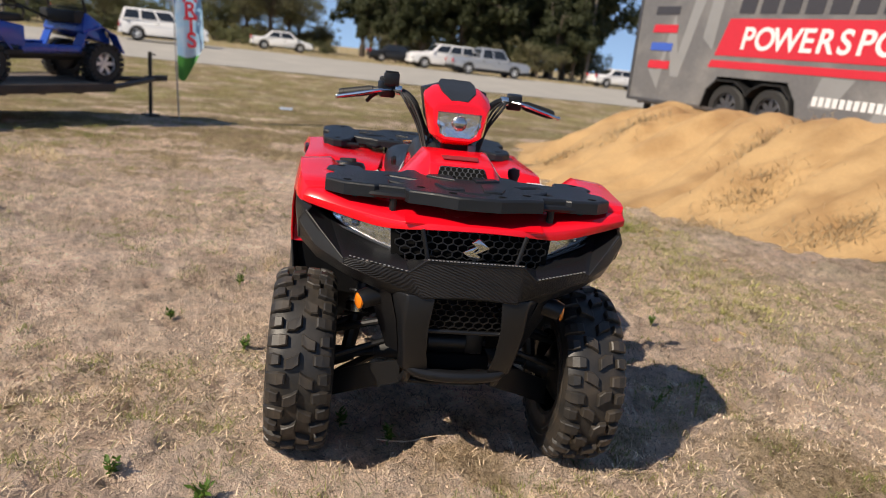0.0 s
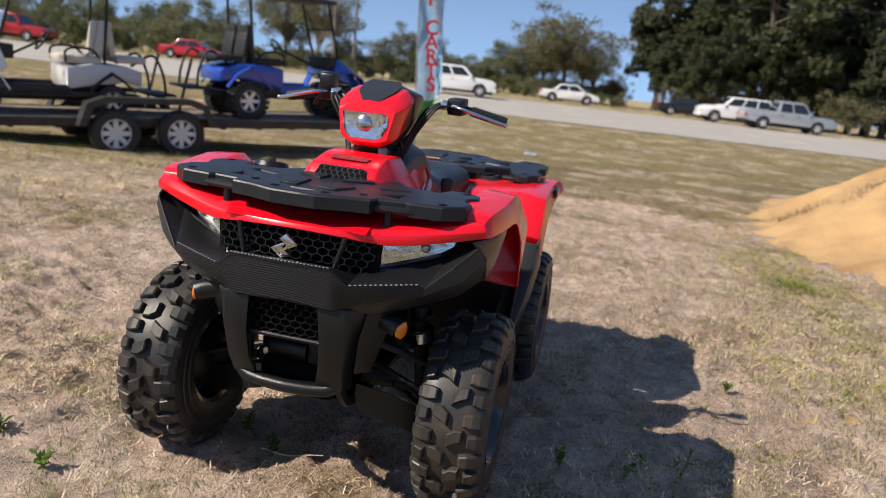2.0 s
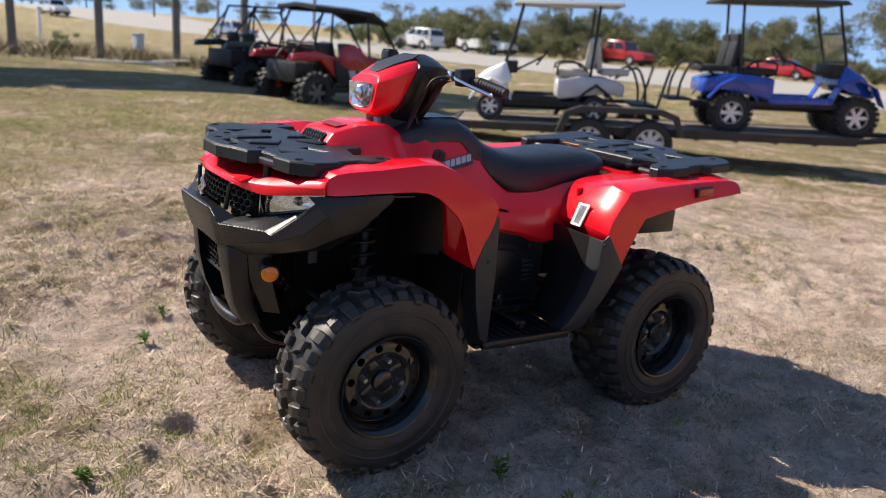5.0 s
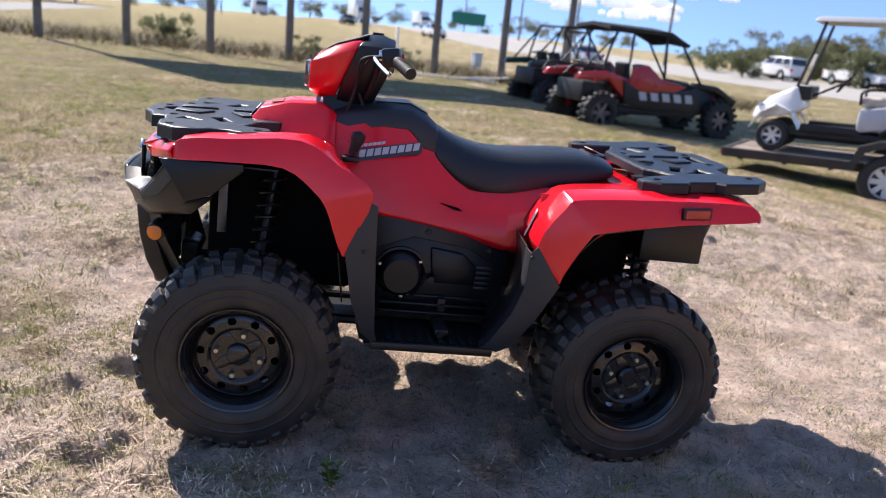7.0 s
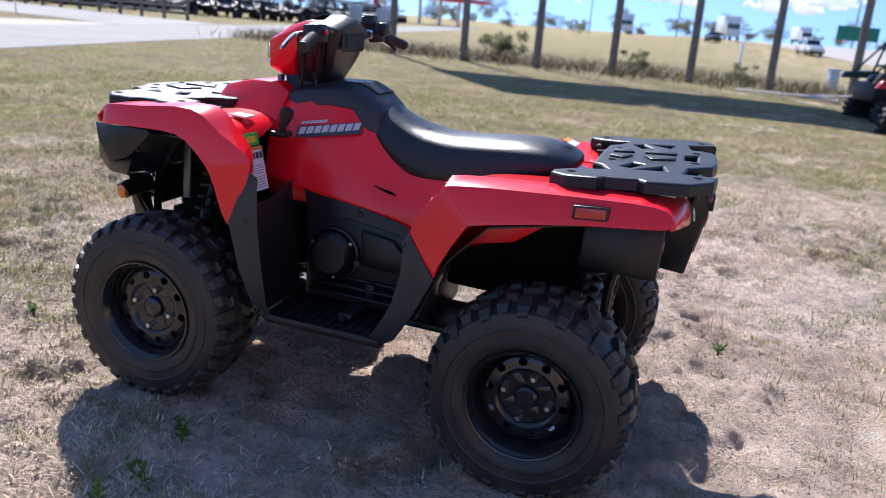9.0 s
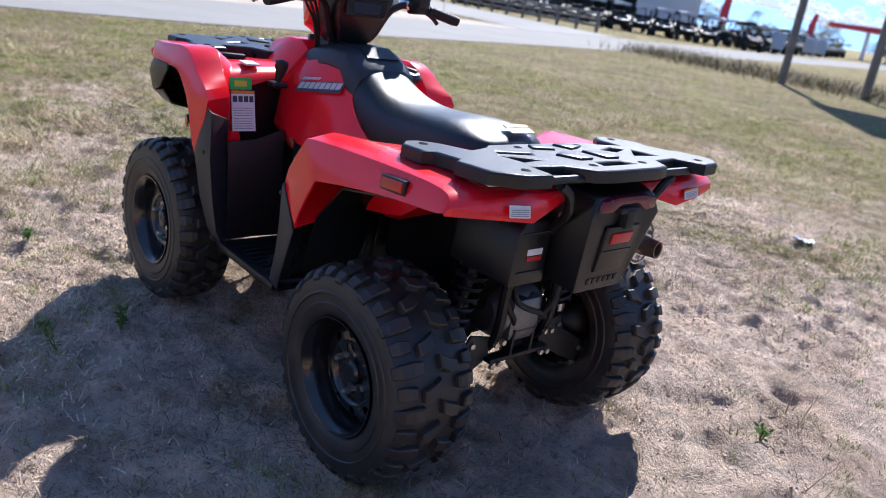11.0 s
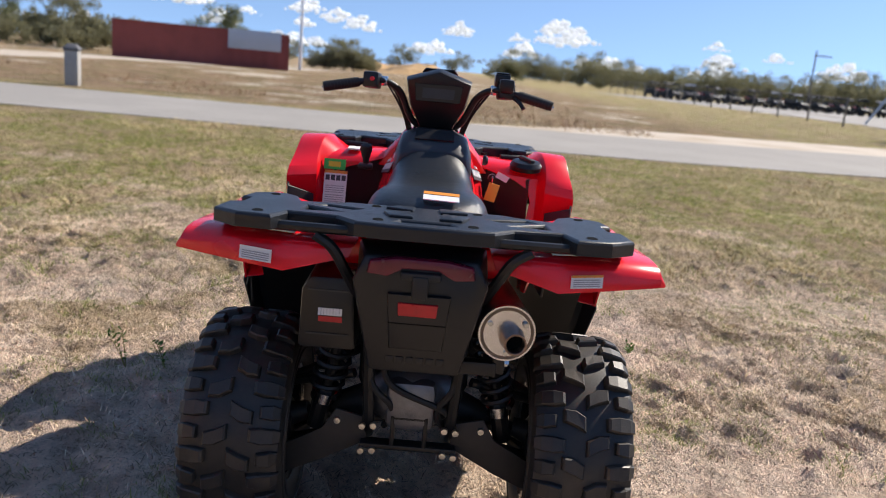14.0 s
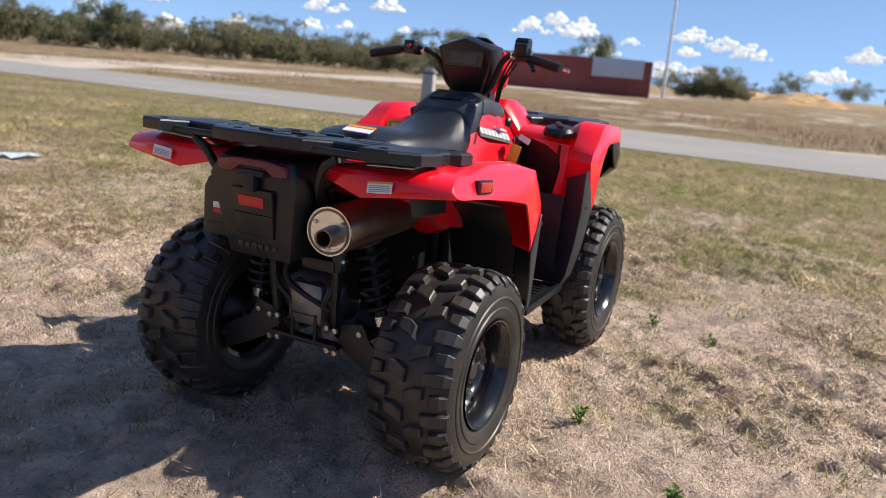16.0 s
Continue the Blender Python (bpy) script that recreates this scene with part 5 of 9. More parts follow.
def carrier(rear):
    if rear:
        def zt(x, y): return -0.09 * (x + 1.0)
        base = 0.961
        half = [(-1.045, 0.095), (-1.032, 0.155), (-0.965, 0.205), (-0.952, 0.315), (-1.045, 0.335), (-1.035, 0.415), (-0.975, 0.478), (-0.86, 0.478), (-0.84, 0.450), (-0.755, 0.450), (-0.735, 0.475), (-0.645, 0.468), (-0.600, 0.425), (-0.600, 0.385), (-0.645, 0.345), (-0.745, 0.318), (-0.715, 0.235), (-0.688, 0.205), (-0.685, 0.10)]
        side = [[(-0.905, 0.290), (-0.890, 0.205), (-0.82, 0.290)], [(-0.835, 0.180), (-0.805, 0.160), (-0.77, 0.250), (-0.80, 0.268)]]
        mid = [(-0.985, 0.068), (-0.985, -0.068), (-0.948, -0.055), (-0.948, 0.055)]
        holes = [(-0.992, 0.376), (-0.655, 0.405), (-0.980, 0.108), (-0.735, 0.130)]
        ribs = [[(-0.92, 0.03), (-0.92, 0.085), (-0.85, 0.105), (-0.82, 0.04)], [(-0.72, 0.03), (-0.72, 0.075), (-0.765, 0.105), (-0.79, 0.035)]]
    else:
        def zt(x, y): return -0.014 * max(0, (x - 0.6) / 0.48)
        base = 0.948
        half = [(1.035, 0.065), (1.002, 0.135), (0.985, 0.205), (0.945, 0.215), (0.930, 0.290), (0.942, 0.305), (0.928, 0.395), (0.875, 0.450), (0.80, 0.450), (0.775, 0.425), (0.72, 0.425), (0.69, 0.450), (0.635, 0.445), (0.590, 0.39), (0.605, 0.335), (0.68, 0.318), (0.65, 0.21), (0.585, 0.18), (0.560, 0.10)]
        side = [[(0.895, 0.255), (0.880, 0.205), (0.830, 0.255)], [(0.80, 0.180), (0.77, 0.165), (0.735, 0.245), (0.76, 0.258)]]
        mid = [(0.955, 0.040), (0.955, -0.040), (0.980, -0.025), (0.980, 0.025)]
        holes = [(0.895, 0.385), (0.635, 0.40), (0.985, 0.075), (0.61, 0.12), (0.925, 0.165)]
        ribs = [[(0.935, 0.03), (0.935, 0.085), (0.85, 0.115), (0.81, 0.04)], [(0.62, 0.03), (0.62, 0.085), (0.71, 0.125), (0.76, 0.035)]]
    outer = half + [(x, -y) for x, y in reversed(half)]
    cuts = [mid] + side + [[(x, -y) for x, y in q] for q in side]
    name = "rear_carrier" if rear else "front_carrier"
    ob = part(name, pierced(outer, cuts, base + (0.000 if rear else -0.006), base + 0.034, 0.007, zt), RACK, Q, "black moulded plastic luggage carrier on tubes", 25)
    cx = sum(p[0] for p in half) / len(half)
    tray = [(cx + (x - cx) * 0.80, y * 0.55) for x, y in half]
    part("tray", prism(tray + [(x, -y) for x, y in reversed(tray)], "z", base + 0.001, base + 0.010, 0.0, zt), BLACK, ob)
    for s in (1, -1):
        for q in ribs:
            part("raised_panel", prism([(x, y * s) for x, y in q], "z", base + 0.030, base + 0.041, 0.004, zt), RACK, ob)
    for s in (1, -1):
        for x, y in holes:
            z = base + 0.0345 + zt(x, y)
            # no real hole: a black disc paints its shaded depth on the plate
            part("tie_hole", moved(lathe([(0.0, 0.0), (0.013, 0.0), (0.012, 0.0012), (0.0, 0.0012)], 16, "z"), Matrix.Translation((x, y * s, z))), VOID, ob)
    if rear:
        pts = [(-0.64, 0.30), (-0.645, 0.39), (-0.73, 0.428), (-0.92, 0.428), (-0.985, 0.385), (-1.0, 0.26), (-1.0, 0.0)]
    else:
        pts = [(0.57, 0.28), (0.60, 0.38), (0.70, 0.405), (0.84, 0.405), (0.915, 0.345), (0.945, 0.24), (0.955, 0.0)]
    line = [(x, y, base + 0.006 + zt(x, y)) for x, y in pts]
    line = line + [(x, -y, z) for x, y, z in reversed(line[:-1])]
    part("carrier_tube", tube(smooth_line(line, 5), 0.0115), STEEL, ob)
    legs = ((-0.66, 0.38, 0.90), (-0.92, 0.39, 0.93)) if rear else ((0.62, 0.36, 0.94), (0.935, 0.245, 0.875), (0.87, 0.36, 0.92))
    for s in (1, -1):
        for x, y, z in legs:
            part("carrier_leg", rod((x, y * s, z - 0.01), (x, y * s, base + 0.012 + zt(x, y)), 0.011), STEEL, ob)
    return ob


carrier(False)
carrier(True)


# bumper, grilles and headlamps
def honeycomb(half_w, z0, z1, x, cell, depth, lean=0.0, trim=None):
    """Hexagon rings in an upright plane."""
    bits = []
    r = cell / math.sqrt(3)
    row = 0
    z = z0
    while z < z1 + 1e-4:
        y = -half_w + (cell / 2 if row % 2 else 0)
        while y <= half_w + 1e-4:
            if trim is None or trim(y, z):
                def ring(q, dx):
                    return [(x + dx + lean * (z + q * math.sin(a) - z0) - 0.15 * (y + q * math.cos(a)) ** 2 / 0.23, y + q * math.cos(a), z + q * math.sin(a) * 0.72) for a in (math.pi / 6 + k * math.pi / 3 for k in range(6))]
                o, i = ring(r * 1.04, 0), ring(r * 0.91, 0)
                o2, i2 = ring(r * 1.04, -depth), ring(r * 0.91, -depth)
                bm = bmesh.new()
                V = [[bm.verts.new(p) for p in q] for q in (o, i, i2, o2)]
                for a, b in ((0, 1), (1, 2), (2, 3), (3, 0)):
                    for k in range(6):
                        bm.faces.new((V[a][k], V[a][(k + 1) % 6], V[b][(k + 1) % 6], V[b][k]))
                bits.append(bm)
            y += cell
        z += cell * 0.866 * 0.72
        row += 1
    return merged(*bits)


bumper = thing("bumper", "", "")
bumper.parent = Q
# angular band across the front, from the middle to the side
up = [(1.088, 0.0, 0.787), (1.080, 0.145, 0.785), (1.064, 0.192, 0.742), (1.045, 0.235, 0.746), (0.985, 0.364, 0.757), (0.972, 0.382, 0.747), (0.920, 0.455, 0.815), (0.882, 0.505, 0.868)]
mid = [(1.050, 0.0, 0.668), (1.045, 0.140, 0.660), (1.035, 0.165, 0.667), (1.018, 0.235, 0.690), (0.988, 0.335, 0.717), (0.968, 0.380, 0.728), (0.905, 0.470, 0.770), (0.855, 0.525, 0.835)]
low = [(1.015, 0.0, 0.652), (1.010, 0.140, 0.645), (1.000, 0.175, 0.645), (0.985, 0.235, 0.652), (0.950, 0.330, 0.675), (0.930, 0.375, 0.690), (0.875, 0.460, 0.722), (0.815, 0.520, 0.770)]
back = [(0.960, 0.0, 0.650), (0.955, 0.140, 0.645), (0.940, 0.180, 0.650), (0.920, 0.240, 0.660), (0.880, 0.340, 0.680), (0.860, 0.375, 0.690), (0.810, 0.450, 0.715), (0.740, 0.515, 0.785)]
ledge = [(1.030, 0.0, 0.780), (1.030, 0.130, 0.778), (1.012, 0.198, 0.764), (0.940, 0.235, 0.777), (0.880, 0.360, 0.808), (0.845, 0.430, 0.852), (0.845, 0.470, 0.872), (0.850, 0.495, 0.882)]
def across(line):
    return [(x, -y, z) for x, y, z in reversed(line[1:])] + line
part("bumper_band", sheet([across(up[:6]), across(mid[:6])], 0.012, 0.0035), CARBON, bumper, "finely ribbed black band", 20)
part("bumper_shell", sheet([across(mid), across(low), across(back)], 0.010, 0.004), BLACK, bumper, "black plastic bumper shell", 20)
part("bumper_shelf", sheet([across(up), across(ledge)], 0.008, 0.002), BLACK, bumper, "", 20)
for k in range(27):
    y = -0.140 + 0.280 * k / 26
    part("trim_dash", box(1.0825 + 0.003 * (1 - abs(y) / 0.14), 1.0865 + 0.003 * (1 - abs(y) / 0.14), y - 0.003, y + 0.003, 0.7865, 0.7885), SILVER, bumper)
for s in (1, -1):
    f = (lambda b: b) if s > 0 else mirrored
    # outer cheek between the lamp and the side wing
    part("bumper_cheek", f(sheet([[up[5], up[6], up[7]], [mid[5], mid[6], mid[7]]], 0.008, 0.002)), GREY, bumper, "satin grey cheek panel", 20)
    part("cheek_edge", f(tube([(0.974, 0.383, 0.749), (0.921, 0.453, 0.818), (0.884, 0.502, 0.870)], 0.0018, 6)), GREY, bumper)
    # side wing under the fender
    wing = sheet([[(0.905, 0.487, 0.885), (0.862, 0.522, 0.835), (0.822, 0.522, 0.768)],
                  [(0.800, 0.532, 0.893), (0.775, 0.537, 0.860), (0.745, 0.530, 0.795)],
                  [(0.660, 0.538, 0.900), (0.655, 0.540, 0.890), (0.655, 0.538, 0.878)]], 0.008, 0.004)
    part("bumper_wing", f(wing), BLACK, bumper, "", 22)
    # upright leg down to the bar
    leg = loft([[(1.038, 0.100, 0.662), (1.030, 0.185, 0.666), (0.985, 0.235, 0.668), (0.985, 0.150, 0.668)],
                [(1.025, 0.108, 0.560), (1.018, 0.188, 0.560), (0.960, 0.205, 0.560), (0.960, 0.140, 0.560)],
                [(1.006, 0.104, 0.475), (0.998, 0.178, 0.470), (0.935, 0.190, 0.470), (0.935, 0.140, 0.470)],
                [(0.975, 0.090, 0.405), (0.965, 0.170, 0.400), (0.905, 0.185, 0.395), (0.905, 0.130, 0.400)]], True, 0.008)
    part("bumper_leg", f(leg), BLACK, bumper)
    part("lower_side", f(sheet([[(0.985, 0.235, 0.665), (0.930, 0.300, 0.665)], [(0.960, 0.205, 0.560), (0.915, 0.270, 0.575)], [(0.905, 0.185, 0.440), (0.86, 0.22, 0.44)]], 0.008)), BLACK, bumper)
    # amber side reflector on its pod
    ref = part("reflector_pod", f(merged(tube([(0.90, 0.22, 0.635), (0.935, 0.30, 0.620), (0.940, 0.318, 0.612)], 0.032, 18, 0.030))), BLACK, bumper)
    part("amber_reflector", f(moved(lathe([(0.0, 0.0), (0.026, 0.0), (0.026, 0.006), (0.018, 0.011), (0.0, 0.012)], 24), pose(0.941, 0.319, 0.612, 0, 0, -20))), AMBER, ref, "round amber reflector")
    # headlamp
    hl = part("headlamp_bezel", f(sheet([[(0.940, 0.225, 0.862), (0.835, 0.440, 0.892)], [(0.860, 0.225, 0.850), (0.770, 0.430, 0.875)], [(0.860, 0.232, 0.776), (0.780, 0.425, 0.80)], [(0.945, 0.228, 0.772), (0.850, 0.44, 0.835)]], 0.006)), BLACK, bumper)
    refl = sheet([[(0.925, 0.238, 0.852), (0.896, 0.30, 0.861), (0.862, 0.36, 0.871), (0.822, 0.428, 0.882)],
                  [(0.932, 0.238, 0.815), (0.900, 0.30, 0.824), (0.866, 0.36, 0.838), (0.826, 0.424, 0.862)],
                  [(0.929, 0.238, 0.784), (0.900, 0.30, 0.794), (0.868, 0.36, 0.813), (0.834, 0.418, 0.850)]], 0.003)
    part("lamp_reflector", f(refl), LAMPBOWL, hl, "faceted bright reflector", 20)
    part("bulb", f(moved(lathe([(0.0, 0.0), (0.012, 0.003), (0.014, 0.008), (0.008, 0.018), (0.0, 0.020)], 18, "x"), pose(0.868, 0.345, 0.842, 0, 0, 20))), REFLECT, hl)
    lens = sheet([[(0.952, 0.236, 0.856), (0.924, 0.30, 0.866), (0.892, 0.36, 0.876), (0.850, 0.432, 0.888)],
                  [(0.950, 0.236, 0.815), (0.920, 0.30, 0.824), (0.884, 0.36, 0.838), (0.842, 0.426, 0.862)],
                  [(0.938, 0.236, 0.782), (0.910, 0.30, 0.792), (0.878, 0.36, 0.811), (0.844, 0.420, 0.849)]], 0.003)
    lens_ob = part("lamp_lens", f(lens), LENS, hl, "clear lens", 60)
    lens_ob.visible_shadow = False
    # bright trim line of stitches on the band
    for k in range(14):
        t = k / 13
        p = Vector((1.060, 0.200, 0.744)).lerp(Vector((0.984, 0.362, 0.759)), t)
        q = box(-0.002, 0.002, -0.003, 0.003, -0.0012, 0.0012)
        part("trim_dash", f(moved(q, Matrix.Translation(p + Vector((0.0035, 0, 0.0015))))), SILVER, bumper)
lowbar = tube(smooth_line([(0.945, 0.160, 0.422), (0.962, 0.118, 0.396), (0.972, 0.0, 0.390), (0.962, -0.118, 0.396), (0.945, -0.160, 0.422)], 6), 0.020, 12)
part("bumper_bar", merged(lowbar, box(0.90, 0.96, -0.12, 0.12, 0.372, 0.392, 0.006)), BLACK, bumper, "black lower bull bar")
grille = part("grille", honeycomb(0.217, 0.772, 0.862, 1.018, 0.031, 0.012, -0.10, lambda y, z: abs(y) < 0.235 - max(0, 0.80 - z) and (z > 0.785 or abs(y) > 0.15)), MESH, Q, "black honeycomb grille")
# black board added behind the mesh in place of the shade there
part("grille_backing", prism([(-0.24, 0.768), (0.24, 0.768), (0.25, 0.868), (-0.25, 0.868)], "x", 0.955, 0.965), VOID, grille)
for s in (1, -1):
    part("grille_bar", rod((1.022, 0.135 * s, 0.775), (1.016, 0.158 * s, 0.862), 0.007), BLACK, grille)
wide = lambda q: [(y * 1.2, 0.819 + (z - 0.819) * 1.2) for y, z in q]
part("emblem", merged(prism(wide([(0.034, 0.826), (0.004, 0.848), (-0.014, 0.836), (0.006, 0.822), (-0.012, 0.806), (0.008, 0.812)]), "x", 1.046, 1.060, 0.003), prism(wide([(-0.034, 0.812), (-0.004, 0.790), (0.014, 0.802), (-0.006, 0.816), (0.012, 0.832), (-0.008, 0.826)]), "x", 1.046, 1.060, 0.003)), CHROME, grille, "slanted silver emblem")
lower = part("lower_grille", honeycomb(0.120, 0.552, 0.655, 1.002, 0.030, 0.014, 0.12), MESH, Q, "black honeycomb lower grille")
part("grille_rim", rod((0.995, -0.128, 0.545), (0.995, 0.128, 0.545), 0.008), BLACK, lower)
# another added black board, for the shade behind the lower mesh
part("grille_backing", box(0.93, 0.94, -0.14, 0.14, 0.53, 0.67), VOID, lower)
part("winch_motor", merged(rod((0.88, -0.09, 0.475), (0.88, 0.03, 0.475), 0.035, 18), box(0.84, 0.90, 0.03, 0.09, 0.44, 0.52, 0.008), rod((0.88, 0.03, 0.475), (0.88, 0.10, 0.475), 0.012)), STEEL, Q, "black front gear case")

# handlebar pod, display, bars
pod = loft([
    [(0.500, 0.045, 1.085), (0.505, 0.080, 1.100), (0.500, 0.098, 1.192), (0.480, 0.070, 1.215), (0.478, 0.0, 1.220), (0.480, -0.070, 1.215), (0.500, -0.098, 1.192), (0.505, -0.080, 1.100), (0.500, -0.045, 1.085)],
    [(0.46, 0.050, 1.072), (0.46, 0.098, 1.105), (0.44, 0.120, 1.215), (0.42, 0.085, 1.250), (0.42, 0.0, 1.258), (0.42, -0.085, 1.250), (0.44, -0.120, 1.215), (0.46, -0.098, 1.105), (0.46, -0.050, 1.072)],
    [(0.425, 0.050, 1.075), (0.415, 0.102, 1.120), (0.378, 0.123, 1.240), (0.365, 0.087, 1.270), (0.362, 0.0, 1.279), (0.365, -0.087, 1.270), (0.378, -0.123, 1.240), (0.415, -0.102, 1.120), (0.425, -0.050, 1.075)],
    [(0.410, 0.046, 1.080), (0.398, 0.098, 1.130), (0.352, 0.118, 1.250), (0.335, 0.084, 1.276), (0.330, 0.0, 1.286), (0.335, -0.084, 1.276), (0.352, -0.118, 1.250), (0.398, -0.098, 1.130), (0.410, -0.046, 1.080)],
], True, 0.006)
pod_ob = part("headlamp_pod", pod, RED, Q, "red handlebar headlamp pod", 24)
part("pod_insert", sheet([[(0.468, 0.030, 1.2265), (0.468, -0.030, 1.2265)], [(0.420, 0.062, 1.2580), (0.420, -0.062, 1.2580)], [(0.350, 0.068, 1.2835), (0.350, -0.068, 1.2835)], [(0.315, 0.055, 1.2985), (0.315, -0.055, 1.2985)]], 0.004), GREY, pod_ob, "dark grey top insert")
lampface = [(0.078, 1.186), (-0.078, 1.186), (-0.066, 1.112), (-0.045, 1.100), (0.045, 1.100), (0.066, 1.112)]
flutes = []
for j in range(5):
    z = 1.102 + 0.082 * j / 4
    w = 0.048 + 0.030 * min(1, j / 1.6)
    flutes.append([(0.5035 + (0.006 if (i + j) % 2 else 0.0) * (0 < i < 12), w * (i / 6 - 1), z) for i in range(13)])
part("lamp_reflector", sheet(flutes, 0.002), LAMPBOWL, pod_ob, "faceted bright reflector", 20)
part("bulb", moved(lathe([(0.0, 0.0), (0.022, 0.002), (0.026, 0.008), (0.016, 0.014), (0.0, 0.015)], 20, "x"), pose(0.508, 0, 1.150)), CHROME, pod_ob)
ll = part("lamp_lens", loft([[(0.505, y * 1.03, 1.145 + (z - 1.145) * 1.03) for y, z in lampface], [(0.520, y * 0.97, 1.145 + (z - 1.145) * 0.97) for y, z in lampface]], True, 0.003), LENS, pod_ob, "clear lens")
ll.visible_shadow = False
def peaked(ring):
    return ring + [(x, -y, z) for x, y, z in reversed(ring) if y > 0]
dash = loft([peaked(r) for r in (
    [(0.410, 0.048, 1.060), (0.392, 0.098, 1.150), (0.346, 0.119, 1.262), (0.322, 0.0, 1.297)],
    [(0.330, 0.054, 1.056), (0.300, 0.106, 1.160), (0.270, 0.124, 1.262), (0.262, 0.0, 1.302)],
    [(0.284, 0.052, 1.060), (0.242, 0.098, 1.160), (0.222, 0.118, 1.252), (0.219, 0.0, 1.290)])], True, 0.006)
dash_ob = part("dash", dash, BLACK, Q, "black instrument housing", 30)
part("display", loft([[(0.2255, y, z) for y, z in ((0.090, 1.245), (-0.090, 1.245), (-0.082, 1.180), (0.082, 1.180))], [(0.2205, y, z) for y, z in ((0.088, 1.243), (-0.088, 1.243), (-0.080, 1.182), (0.080, 1.182))]]), SCREEN, dash_ob, "dark glossy display")
part("display_pane", loft([[(0.2215, y, z) for y, z in ((0.060, 1.230), (-0.060, 1.230), (-0.058, 1.193), (0.058, 1.193))], [(0.2185, y, z) for y, z in ((0.060, 1.230), (-0.060, 1.230), (-0.058, 1.193), (0.058, 1.193))]]), surf("grey_liquid_crystal", (0.022, 0.038, 0.058), 0.2, vary=0.1), dash_ob)
part("steering_stem", merged(rod((0.38, 0, 0.98), (0.30, 0, 1.12), 0.030, 16), box(0.29, 0.39, -0.055, 0.055, 1.02, 1.07, 0.012), loft([[(0.44, 0.06, 1.02), (0.44, -0.06, 1.02), (0.33, -0.07, 1.0), (0.33, 0.07, 1.0)], [(0.46, 0.045, 1.09), (0.46, -0.045, 1.09), (0.36, -0.05, 1.08), (0.36, 0.05, 1.08)]])), BLACK, Q, "black steering stem")
for s in (1, -1):
    bar = part("handlebar", tube(smooth_line([(0.315, 0.04 * s, 1.075), (0.300, 0.095 * s, 1.105), (0.275, 0.145 * s, 1.205), (0.250, 0.205 * s, 1.240), (0.235, 0.27 * s, 1.234), (0.195, 0.42 * s, 1.203)], 6), 0.0125, 12), STEEL, Q, "black handlebar")
    part("grip", tube([(0.228, 0.295 * s, 1.229), (0.226, 0.302 * s, 1.2275), (0.197, 0.412 * s, 1.205), (0.195, 0.420 * s, 1.203)], 0.0175, 14), DARKRUB, bar, "black rubber grip")
    for k in range(9):
        t = k / 8
        p = Vector((0.224, 0.31 * s, 1.226)).lerp(Vector((0.199, 0.405 * s, 1.206)), t)
        d = Vector((-0.03, 0.11 * s, -0.022)).normalized()
        part("grip_ring", tube([p - d * 0.003, p + d * 0.003], 0.0195, 14), DARKRUB, bar)
    part("switch_box", moved(merged(soften(box(-0.028, 0.03, -0.03, 0.03, -0.026, 0.032), 0.008)), pose(0.243, 0.248 * s, 1.236, 0, 8, -12 * s)), BLACK, bar, "black switch box")
    part("switch_button", moved(lathe([(0.0, 0.0), (0.009, 0.0), (0.008, -0.008), (0.0, -0.009)], 14, "x"), pose(0.212, 0.245 * s, 1.245, 0, 8, -12 * s)), REDLENS, bar, "small red button")
    part("brake_lever", merged(tube(smooth_line([(0.275, 0.235 * s, 1.238), (0.300, 0.275 * s, 1.232), (0.288, 0.34 * s, 1.216), (0.262, 0.425 * s, 1.195)], 5), 0.0065, 8), moved(lathe([(0.0, -0.009), (0.009, 0.0), (0.0, 0.009)], 10, "x"), Matrix.Translation((0.261, 0.428 * s, 1.194)))), CHROME, bar, "bright brake lever")
    part("lever_clamp", soften(box(0.24, 0.285, 0.205 * s - 0.014, 0.205 * s + 0.014, 1.222, 1.256), 0.005), CHROME, bar)
    for k in range(3):
        o = 0.012 * k
        part("cable", tube(smooth_line([(0.275, (0.225 - o) * s, 1.238), (0.315 + o, (0.165 + o) * s, 1.215), (0.345, (0.118 + o * 0.7) * s, 1.13), (0.365, (0.095 + o * 0.5) * s, 1.05), (0.40, (0.08 + o * 0.3) * s, 0.985)], 6), 0.0048, 6), DARKRUB, bar)
res = part("brake_reservoir", merged(soften(box(0.245, 0.295, -0.262, -0.205, 1.252, 1.300), 0.006), box(0.25, 0.29, -0.258, -0.21, 1.298, 1.306, 0.002), soften(box(0.20, 0.235, -0.275, -0.22, 1.235, 1.285), 0.008)), BLACK, Q, "square black brake fluid reservoir")
part("thumb_throttle", tube(smooth_line([(0.225, -0.275, 1.222), (0.205, -0.30, 1.205), (0.19, -0.315, 1.185)], 4), 0.008, 8), BLACK, res)
for y0 in (0.03, -0.03, 0.0):
    part("wiring", tube(smooth_line([(0.33, y0 * 2.5, 1.10), (0.315, y0 * 2.8, 1.04), (0.36, y0 * 2.2, 0.985)], 5), 0.006, 6), DARKRUB, Q)
part("hood_bracket", merged(box(0.46, 0.475, 0.045, 0.075, 1.03, 1.075, 0.004)), ALU, Q)

